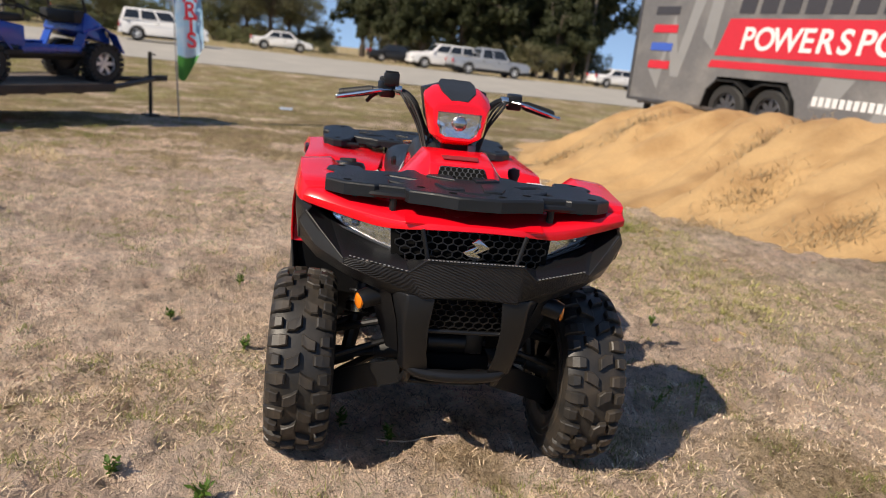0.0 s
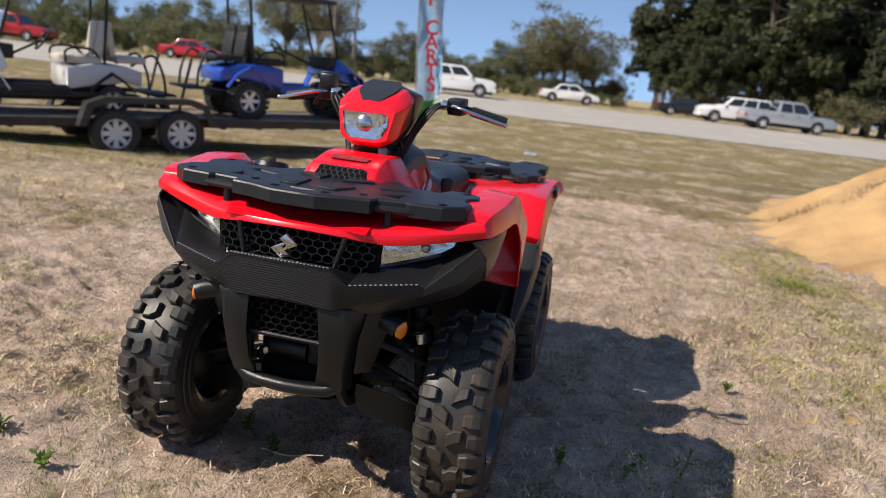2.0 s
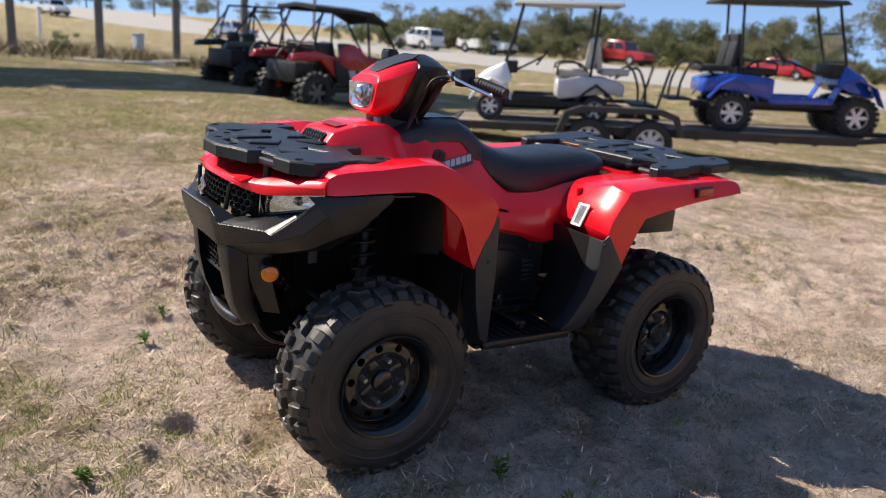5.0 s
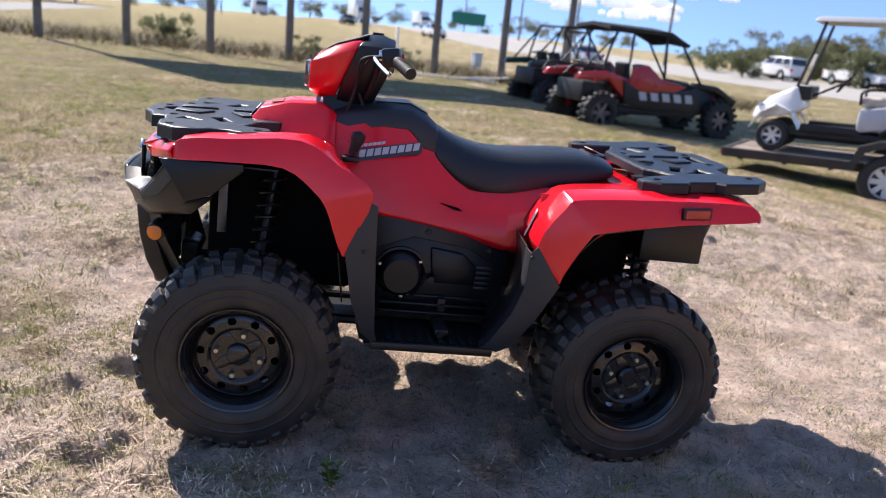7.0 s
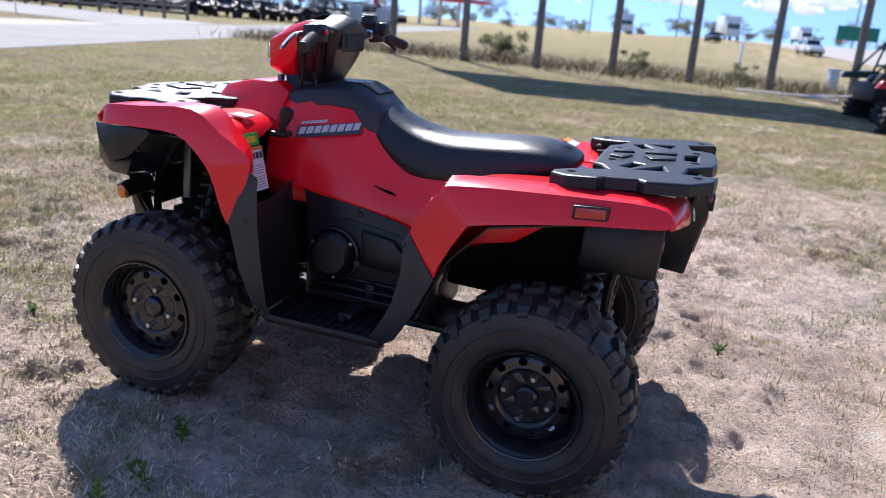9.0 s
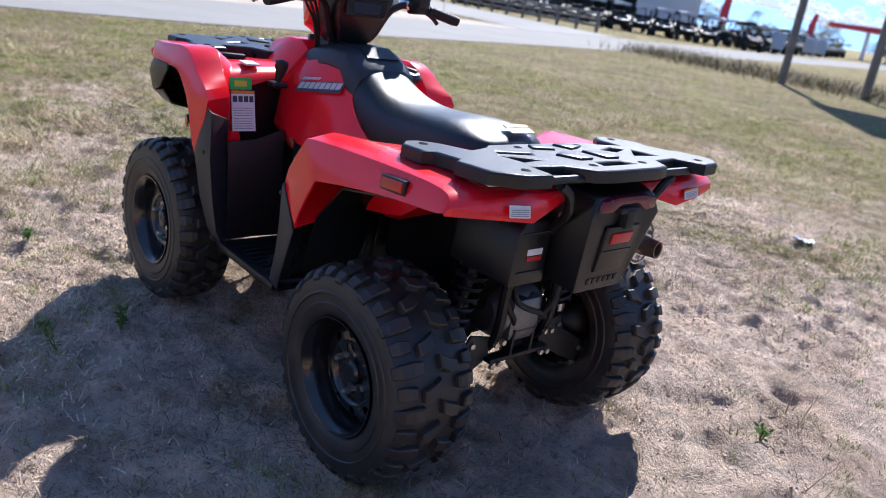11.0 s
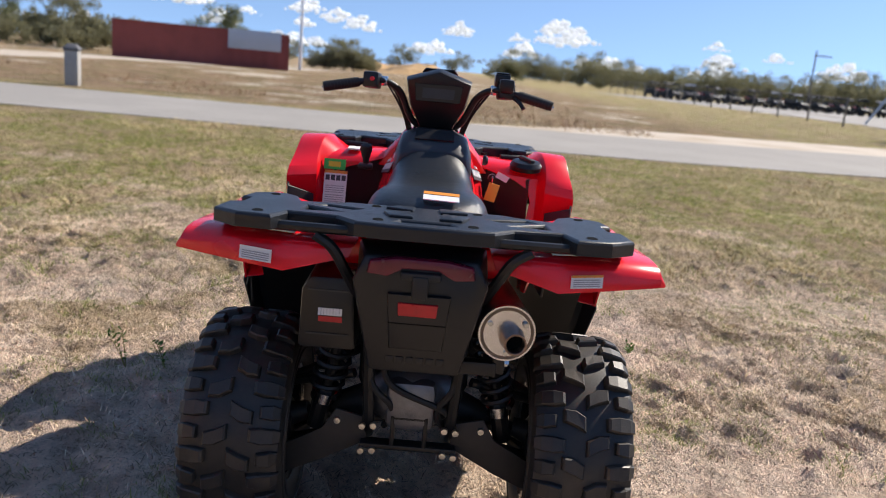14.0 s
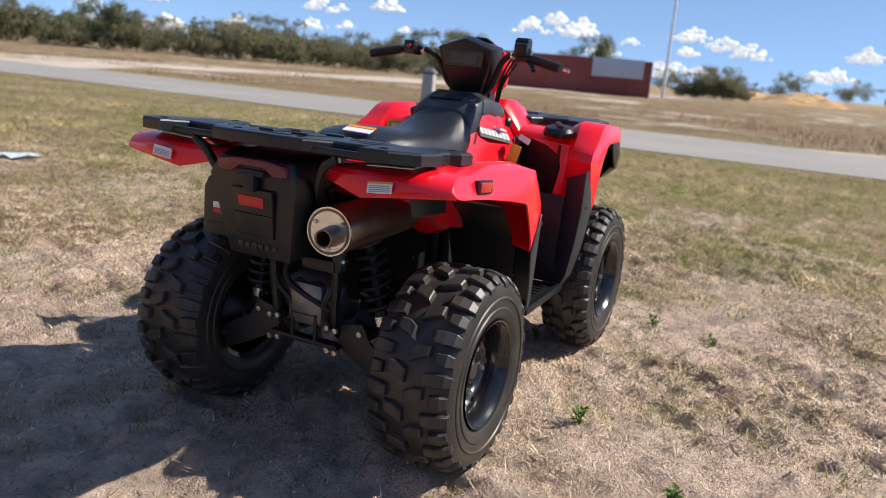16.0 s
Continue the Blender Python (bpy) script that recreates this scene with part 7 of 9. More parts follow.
    if roof:
        part("roof", sheet([[(f - 0.95, -0.62, 1.82), (f - 0.95, 0, 1.87), (f - 0.95, 0.62, 1.82)], [(0.0, -0.66, 2.02), (0.0, 0, 2.09), (0.0, 0.66, 2.02)], [(b + 0.0, -0.64, 2.04), (b + 0.0, 0, 2.10), (b + 0.0, 0.64, 2.04)]], 0.07), DARKRUB if roof is True else roof, c)
    part("steering_wheel", moved(lathe([(0.14, -0.012), (0.165, -0.012), (0.165, 0.012), (0.14, 0.012)], 20, "x", True), pose(f - 1.0, 0.33, 1.05, 0, -30, 0)), DARKRUB, c)
    for s in (1, -1):
        part("headlamp", moved(box(-0.03, 0.03, -0.12, 0.12, -0.04, 0.04, 0.015), pose(f + 0.5, 0.28 * s, 0.80, 0, 0, 30 * s)), REFLECT, c)
    return c


def heading(dx, dy):
    return math.degrees(math.atan2(dy, dx))


side_by_side("red and black four-seat side-by-side buggy parked on grass", pose(-6.05, -13.0, -0.25, 0, 0, heading(-2.95, -0.70)), CARRED)
side_by_side("dark green open utility buggy with cargo bed on grass", pose(-5.6, -16.6, -0.22, 0, 0, heading(-2.4, -0.6)), surf("dark_green_paint", (0.02, 0.05, 0.03), 0.35, vary=0.1, coat=0.4), 1, 2.1, 0.33, False, bars=False)


# enclosed trailer behind the sand heap
TV = Vector((0.945, 0.326, 0)).normalized()
ENC = Matrix.Translation((-9.2, 6.04, 0.0)) @ pose(0, 0, 0, 0, 0, heading(TV.x, TV.y))
# local: x towards the front, near side at y = 0 facing -y, body bottom at 1.0
enc = thing("enclosed_trailer", "tall grey enclosed trailer with red and white lettering bars", "trailer", ENC)
side = prism([(-2.46, 1.02), (-2.46, 3.45), (6.2, 3.45), (6.2, 1.02), (1.42, 1.02), (1.36, 1.30), (1.16, 1.58), (-0.26, 1.58), (-0.46, 1.30), (-0.52, 1.02)], "y", 0.0, 0.05)
shell = part("body", merged(side, box(-2.46, 6.2, 2.25, 2.30, 1.02, 3.45), box(-2.46, 6.2, 0.0, 2.30, 3.45, 3.52, 0.02), box(-2.46, -2.41, 0.0, 2.3, 1.02, 3.45), box(6.15, 6.2, 0.0, 2.3, 1.02, 3.45), box(-2.46, 6.2, 0.25, 2.25, 0.95, 1.05)), SKIN, enc)
part("edge_trim", merged(box(-2.48, -2.42, -0.015, 0.0, 1.0, 3.5), box(-2.46, 6.2, -0.012, 0.0, 1.0, 1.06), box(-2.46, 6.2, -0.012, 0.0, 3.40, 3.5)), BUGGYRIM, enc)
arch = [(-0.50, 1.05), (-0.42, 1.36), (-0.22, 1.53), (0.16, 1.53), (0.38, 1.42), (0.45, 1.33), (0.52, 1.42), (0.74, 1.53), (1.10, 1.53), (1.30, 1.36), (1.38, 1.05)]
part("wheel_arch", merged(sheet([[(x, -0.06, z) for x, z in arch], [(x, 0.30, z) for x, z in arch]], 0.025), box(-0.5, 1.4, 0.28, 0.32, 0.9, 1.6)), DARKRUB, enc)
for x in (0.0, 0.90):
    ring_wheel(0.385, 0.24, BUGGYRIM, RUBBER, enc, (x, 0.12, 1.085), -1, 0, 8)
part("red_panel", prism([(-0.42, 1.92), (6.0, 1.92), (6.1, 2.52), (-0.20, 2.52)], "y", -0.008, -0.002), SIGNRED, shell)
part("red_stripe", merged(prism([(-0.52, 1.72), (6.0, 1.72), (6.02, 1.84), (-0.47, 1.84)], "y", -0.008, -0.002)), SIGNRED, shell)
def letters(text, size, step, at, material, parent, slant=0.0, down=False):
    """Raised letters, one mesh each, on a face that looks to -y."""
    run = 0.0
    for ch in text:
        room = {"W": 1.36, "O": 1.08, "P": 0.95, "E": 0.90, "S": 0.94, "T": 0.92}.get(ch, 1.0) if not down else 1.0
        run += room / 2
        k = run
        run += room / 2
        if ch == " ":
            continue
        cu = bpy.data.curves.new("letter", "FONT")
        cu.body, cu.size, cu.extrude, cu.align_x, cu.shear, cu.offset = ch, size, 0.003, "CENTER", slant, size * 0.022
        tmp = new("letter", cu)
        bpy.context.view_layer.update()
        me = bpy.data.meshes.new_from_object(tmp.evaluated_get(bpy.context.evaluated_depsgraph_get()))
        bpy.data.objects.remove(tmp)
        me.materials.append(material)
        o = new("letter", me)
        o.parent = parent
        o.matrix_local = pose(at[0] + (0 if down else step * k), at[1], at[2] - (step * k if down else 0), 90, 0, 0)


letters("POWERSPORTS", 0.49, 0.335, (0.06, -0.012, 2.045), WHITE, shell, 0.12)
for k in range(8):
    part("black_lettering_bar", prism([(-0.05 + 0.42 * k, 2.60), (0.27 + 0.42 * k, 2.60), (0.34 + 0.42 * k, 3.12), (0.02 + 0.42 * k, 3.12)], "y", -0.009, -0.003), INK, shell)
for k in range(20):
    part("web_bar", prism([(1.66 + 0.115 * k, 1.28), (1.74 + 0.115 * k, 1.28), (1.75 + 0.115 * k, 1.42), (1.67 + 0.115 * k, 1.42)], "y", -0.009, -0.003), WHITE, shell)
for shape in ([(-2.0, 1.6), (-1.75, 1.6), (-1.5, 2.6), (-1.3, 1.9), (-1.05, 2.9), (-0.8, 2.9), (-1.2, 1.5), (-1.4, 1.5), (-1.55, 2.1), (-1.7, 1.25)], [(1.6, 1.25), (2.0, 1.25), (2.3, 1.7), (1.75, 1.7)], [(-0.75, 2.2), (-0.5, 2.0), (-0.35, 3.2), (-0.6, 3.3)], [(2.6, 1.1), (3.0, 1.1), (3.3, 1.7), (2.9, 1.7)]):
    part("pale_graphic", prism(shape, "y", -0.004, -0.001), SKINPALE, shell)
for z, colour, w in ((3.0, SIGNRED, 0.55), (2.66, INK, 0.6), (2.34, SIGNRED, 0.62), (2.02, SIGNBLUE, 0.55), (1.70, SIGNRED, 0.55)):
    part("maker_badge", prism([(-2.02, z - 0.08), (-2.02 + w, z - 0.08), (-2.0 + w, z + 0.06), (-2.0, z + 0.06)], "y", -0.012, -0.006), colour, shell)
for leg in (box(4.8, 4.9, 0.3, 0.4, 0.5, 1.02), box(-2.3, -2.2, 0.3, 0.4, 0.55, 1.02)):
    part("landing_leg", leg, TRAILSTEEL, enc)

# feather banner
ban = thing("feather_banner", "tall pale blue feather banner with red lettering on a thin pole", "banner", Matrix.Translation((-11.35, -3.1, -0.26)) @ pose(0, 0, 0, 0, 0, 112) @ pose(0, 0, 0, 0, -5, 0))
# local: x to the right as read, cloth faces -y
part("pole", tube(smooth_line([(0, 0, -0.05), (0, 0, 0.6), (0.03, 0, 2.6), (0.12, 0, 3.6), (0.45, 0, 4.15)], 5), 0.014, 8, 0.008), GREYINK, ban)
rows = []
for k in range(25):
    z = 0.78 + 3.2 * k / 24
    w = 0.46 if k > 4 else 0.16 + 0.30 * k / 4
    if k > 18:
        w = 0.46 - 0.30 * (k - 18) / 6
    x0 = 0.03 + 0.1 * smooth01((z - 2.4) / 1.6)
    rows.append([(x0 + w * t, 0.045 * math.sin(7 * t + 2.3 * z) * t + 0.03 * math.sin(3.1 * z), z - 0.06 * math.sin(math.pi * t)) for t in (0, .2, .4, .6, .8, 1)])
cloth = part("cloth", sheet(rows, 0.004), CLOTH, ban, "", 80)
part("cloth_foot", sheet([[(p[0], p[1] - 0.007, p[2]) for p in r] for r in rows[:4]], 0.003), CLOTHGREEN, ban, "", 80)
letters("GOLF CARTS", 0.36, 0.255, (0.28, -0.075, 3.73), SIGNRED, cloth, 0.0, True)

# billboard on timber posts: its shade falls across the grass
bill = thing("billboard", "long billboard raised on grey timber posts", "billboard", Matrix.Translation((0.9, -22.9, 0)) @ pose(0, 0, 0, 0, 0, 4.0))
for k in range(8):
    x = -8.35 + 2.25 * k + 0.016 * k * k
    part("post", moved(tube([(0, 0, -0.6), (0.05, 0, 5), (0.1, 0, 10.5)], 0.125, 10, 0.10), Matrix.Translation((x, 0, 0))), TIMBER, bill)
for k in range(7):
    part("panel", box(-9.0 + 2.5 * k, -6.53 + 2.5 * k, 0.15, 0.22, 5.2, 10.3, 0.01), SHEETWHITE, bill)
for z in (5.4, 7.8, 10.1):
    part("stringer", box(-9.0, 8.5, 0.05, 0.15, z - 0.07, z + 0.07), TIMBER, bill)

# fallen plank, marker posts, utility boxes beyond the posts
plank = thing("fallen_board", "weathered white board lying in weeds", "board", on_ground(-3.3, -21.6, 172))
part("board", merged(box(-1.4, 1.3, -0.14, 0.14, 0.0, 0.05, 0.01), moved(box(-0.6, 1.2, -0.1, 0.1, 0.0, 0.04, 0.01), pose(0.6, 0.2, 0.04, 0, -4, 14))), surf("bleached_board", (0.55, 0.52, 0.48), 0.8, vary=0.2), plank)
def marker(x, y, h, w, mat, label):
    o = thing("marker_post", label, "marker post", on_ground(x, y, 20))
    part("post", merged(box(-w, w, -w, w, -0.1, h, 0.01)), mat, o)
    part("cap", box(-w * 1.2, w * 1.2, -w * 1.2, w * 1.2, h, h + 0.04, 0.008), mat, o)
marker(-2.2, -31.0, 1.3, 0.05, WHITE, "thin white marker post in roadside weeds")
marker(-5.5, -30.0, 0.75, 0.16, SHEETWHITE, "pale green utility box in roadside weeds")
marker(-9.5, -34.0, 1.2, 0.05, YELLOW, "thin yellow marker post in roadside weeds")

# stone pillar by the side road
pil = thing("gate_pillar", "short square grey concrete pillar with pyramid cap", "pillar", on_ground(18.6, 9.9, 10))
part("shaft", box(-0.17, 0.17, -0.17, 0.17, -0.1, 0.92, 0.02), CONCRETE, pil)
part("cap", loft([[(-0.2, -0.2, 0.92), (0.2, -0.2, 0.92), (0.2, 0.2, 0.92), (-0.2, 0.2, 0.92)], [(-0.2, -0.2, 0.98), (0.2, -0.2, 0.98), (0.2, 0.2, 0.98), (-0.2, 0.2, 0.98)], [(-0.09, -0.09, 1.10), (0.09, -0.09, 1.10), (0.09, 0.09, 1.10), (-0.09, 0.09, 1.10)]], True, 0.01), surf("dark_concrete_cap", (0.12, 0.12, 0.13), 0.8, vary=0.2), pil)

# long red container
ca, cb = Vector((54.4, 23.7, 0)), Vector((58.0, 11.8, 0))
cl = (cb - ca).length
con = thing("shipping_container", "long oxide-red corrugated container with a white board", "container", Matrix.Translation((ca.x, ca.y, 0.10)) @ pose(0, 0, 0, 0, 0, heading(cb.x - ca.x, cb.y - ca.y)))
rib = []
n = 60
for k in range(n + 1):
    x = cl * k / n
    rib.append((x, -0.04 if k % 4 in (0, 1) else 0.0))
part("front_wall", sheet([[(x, y, 0.15) for x, y in rib], [(x, y, 2.60) for x, y in rib]], 0.01), BRICKRED, con)
part("shell", merged(box(0, cl, 2.38, 2.42, 0.1, 2.6), box(0, cl, 0.02, 2.42, 2.58, 2.64), box(0, 0.05, 0.02, 2.42, 0.1, 2.6), box(cl - 0.05, cl, 0.02, 2.42, 0.1, 2.6), box(0, cl, -0.06, 0.1, -0.1, 0.16), box(0, cl, -0.06, 0.1, 2.56, 2.68)), BRICKRED, con)
part("white_board", box(cl * 0.64, cl * 0.95, -0.12, -0.07, 1.35, 2.75, 0.01), SHEETWHITE, con)

# dealership beyond the side road
wh = thing("warehouse", "long low white metal warehouse with dark doors", "building")
A, B, C = Vector((98, -64, 0)), Vector((45, -48.5, 0)), Vector((50, -84, 0))
def upright(a, b, h0, h1, off=0.0, t=0.3):
    d = (b - a)
    ang = heading(d.x, d.y)
    return moved(box(0, d.length, off, off + t, h0, h1), Matrix.Translation(a) @ pose(0, 0, 0, 0, 0, ang))
part("wall", upright(A, B, 0, 6.0), SHEETWHITE, wh)
part("wall", upright(B, C, 0, 6.0), SHEETWHITE, wh)
back_ = A + (C - B)
part("wall", upright(C, back_, 0, 6.0), SHEETWHITE, wh)
part("wall", upright(back_, A, 0, 6.0), SHEETWHITE, wh)
r0, r1 = (B + C) / 2 + Vector((0, 0, 7.4)), (A + back_) / 2 + Vector((0, 0, 7.4))
Z6 = Vector((0, 0, 6.0))
part("roof", merged(sheet([[A + Z6, B + Z6], [r1, r0]], 0.15), sheet([[r1, r0], [back_ + Z6, C + Z6]], 0.15)), SHEETWHITE, wh)
part("gable", loft([[B + Z6, C + Z6, r0], [B + Z6 + Vector((.3, 0, 0)), C + Z6 + Vector((.3, 0, 0)), r0 + Vector((.3, 0, 0))]]), SHEETWHITE, wh)
part("roller_door", upright(B + (C - B) * 0.10, B + (C - B) * 0.55, 0.2, 4.2, -0.12, 0.1), VOID, wh)
part("roller_door", upright(A + (B - A) * 0.80, A + (B - A) * 0.90, 0.2, 3.4, -0.12, 0.1), DARKGLASS, wh)
part("sign_board", upright(A + (B - A) * 0.62, A + (B - A) * 0.76, 1.4, 3.0, -0.15, 0.1), INK, wh)
for k in range(14):
    part("cladding_seam", upright(A + (B - A) * (k / 14 + 0.03), A + (B - A) * (k / 14 + 0.032), 0.2, 5.9, -0.05, 0.05), SHEETWHITE, wh)
for k in range(9):
    q = A + (B - A) * (0.05 + k * 0.115)
    part("wall_lamp", moved(box(-0.2, 0.2, -0.3, 0.0, 5.0, 5.3, 0.02), Matrix.Translation(q)), INK, wh)

MATTBLACK = surf("matt_black_panel", (0.085, 0.085, 0.09), 0.6, vary=0.2)
PALEROOF = surf("pale_buggy_roof", (0.55, 0.55, 0.55), 0.6, vary=0.1)
base = side_by_side("black side-by-side buggy in a dealer's display row", pose(27.9, -19.1, ground_z(27.9, -19.1), 0, 0, 165), MATTBLACK, 1, 2.1, 0.33, True, "display row", False)
light_top = side_by_side("dark buggy with a pale roof in a display row", pose(46.0, -43.2, ground_z(46.0, -43.2), 0, 0, 127), MATTBLACK, 1, 2.1, 0.33, PALEROOF, "display row", False)
red_one = side_by_side("red buggy with a dark roof in a display row", pose(93.0, -32.5, ground_z(93.0, -32.5), 0, 0, 190), CARRED, 1, 2.1, 0.33, True, "display row", False)
rnd = random.Random(8)
for k in range(24):
    row, t = k // 12, k % 12
    x, y = 44.5 - 1.35 * t + row * 3.0 + rnd.uniform(-.15, .15), -41.5 - 1.0 * t - row * 3.8 + rnd.uniform(-.15, .15)
    copy_thing(base if row or t < 4 else light_top, pose(x, y, ground_z(x, y), 0, 0, 127 + rnd.uniform(-8, 8)))
for k in range(22):
    x, y = 28.5 + 0.62 * k + (k % 2) * 2.5, -56 - 2.3 * k + rnd.uniform(-.3, .3)
    copy_thing(light_top if k % 3 else base, pose(x, y, ground_z(x, y), 0, 0, 160 + rnd.uniform(-12, 12)))
for k in range(22):
    x, y = 97.0 + 9.0 * (k // 11) + rnd.uniform(-.6, .6), -28.5 - 2.75 * (k % 11) - 0.8 * (k // 11)
    copy_thing((red_one, base, light_top)[(k * 5 + k // 3) % 3], pose(x, y, ground_z(x, y), 0, 0, 190 + rnd.uniform(-25, 25)))


def flag(x, y, h):
    o = thing("feather_flag", "tall narrow red feather flag beside the display row", "flag", on_ground(x, y, 60), "red flags")
    part("pole", rod((0, 0, -0.1), (0, 0, h), 0.03), WHEELSILVER, o)
    part("cloth", sheet([[(0.02, 0.0, h * 0.38), (0.75, 0.03, h * 0.36)], [(0.02, 0.0, h * 0.7), (0.80, -0.06, h * 0.7)], [(0.02, 0.0, h), (0.45, 0.02, h * 0.985)]], 0.006), SIGNRED, o)


flag(33.5, -61.5, 4.2)
flag(36.0, -84.0, 4.2)
for x, y in ((26.4, -57.0), (28.2, -66.5), (29.0, -70.5)):
    o = thing("sale_board", "blank white board standing before the display row", "sign", on_ground(x, y, 250), "white boards")
    part("board", box(-0.03, 0.03, -0.65, 0.65, 0.45, 1.65, 0.02), SHEETWHITE, o)
    for s_ in (-0.5, 0.5):
        part("leg", rod((0, s_, -0.1), (0, s_, 0.5), 0.03), WHEELSILVER, o)
canopy = thing("fuel_canopy", "flat canopy with a red edge on steel columns", "canopy", on_ground(40, -118, 78))
part("deck", box(-9, 9, -4, 4, 4.2, 4.3), SHEETWHITE, canopy)
part("red_edge", box(-9.05, 9.05, -4.05, 4.05, 3.7, 4.2, 0.02), SIGNRED, canopy)
for x in (-6, 0, 6):
    part("column", box(x - 0.2, x + 0.2, -0.2, 0.2, -0.1, 3.8), WHEELSILVER, canopy)

fence = thing("rail_fence", "low grey post and rail fence along the lot", "fence")
def fence_at(k):
    x = 26.5 + 1.65 * k
    y = -35.2 - 0.09 * (x - 26.5) - 0.004 * (x - 26.5) ** 2
    return x, y, ground_z(x, y)


for k in range(24):
    x, y, z = fence_at(k)
    part("post", box(x - 0.07, x + 0.07, y - 0.07, y + 0.07, z - 0.1, z + 1.15), TIMBER, fence)
    if k < 23:
        x2, y2, z2 = fence_at(k + 1)
        for h in (0.40, 0.72, 1.04):
            part("rail", tube([(x, y, h + z), (x2, y2, h + z2)], 0.06, 6), TIMBER, fence)

wire = thing("wire_fence", "tall grey wire fence along the far lot", "fence")
for k in range(15):
    x, y = 43.0 + 4.6 * k, -23.6 + 0.0015 * (k - 4) ** 2
    z = ground_z(x, y)
    part("post", rod((x, y, z - 0.1), (x, y, z + 1.75), 0.06, 8), TIMBER, wire)
    if k < 14:
        z2, y2 = ground_z(x + 4.6, y), -23.6 + 0.0015 * (k - 3) ** 2
        part("rail", rod((x, y, z + 1.65), (x + 4.6, y2, z2 + 1.65), 0.03, 6), TIMBER, wire)
        for h in (0.2, 0.5, 0.8, 1.1, 1.4):
            part("wire", rod((x, y, z + h), (x + 4.6, y2, z2 + h), 0.012, 4), TIMBER, wire)
lean = thing("leaning_pole", "white pole leaning beside the lot entrance", "pole")
part("shaft", rod((54.1, -30.7, -0.2), (53.5, -32.1, 2.6), 0.085, 10), SHEETWHITE, lean)

sign = thing("road_sign", "small white sign on a thin post beside the driveway", "sign", on_ground(24.0, -21.3, 200))
part("post", rod((0, 0, -0.1), (0, 0, 1.7), 0.025), WHEELSILVER, sign)
part("board", box(-0.02, 0.0, -0.22, 0.22, 1.15, 1.75, 0.02), SHEETWHITE, sign)
ub = thing("utility_box", "squat grey utility cabinet at the driveway edge", "cabinet", on_ground(22.9, -17.6, 25))
part("case", box(-0.24, 0.24, -0.2, 0.2, 0, 0.62, 0.03), CONCRETE, ub)
part("lid", box(-0.26, 0.26, -0.22, 0.22, 0.62, 0.66, 0.02), CONCRETE, ub)


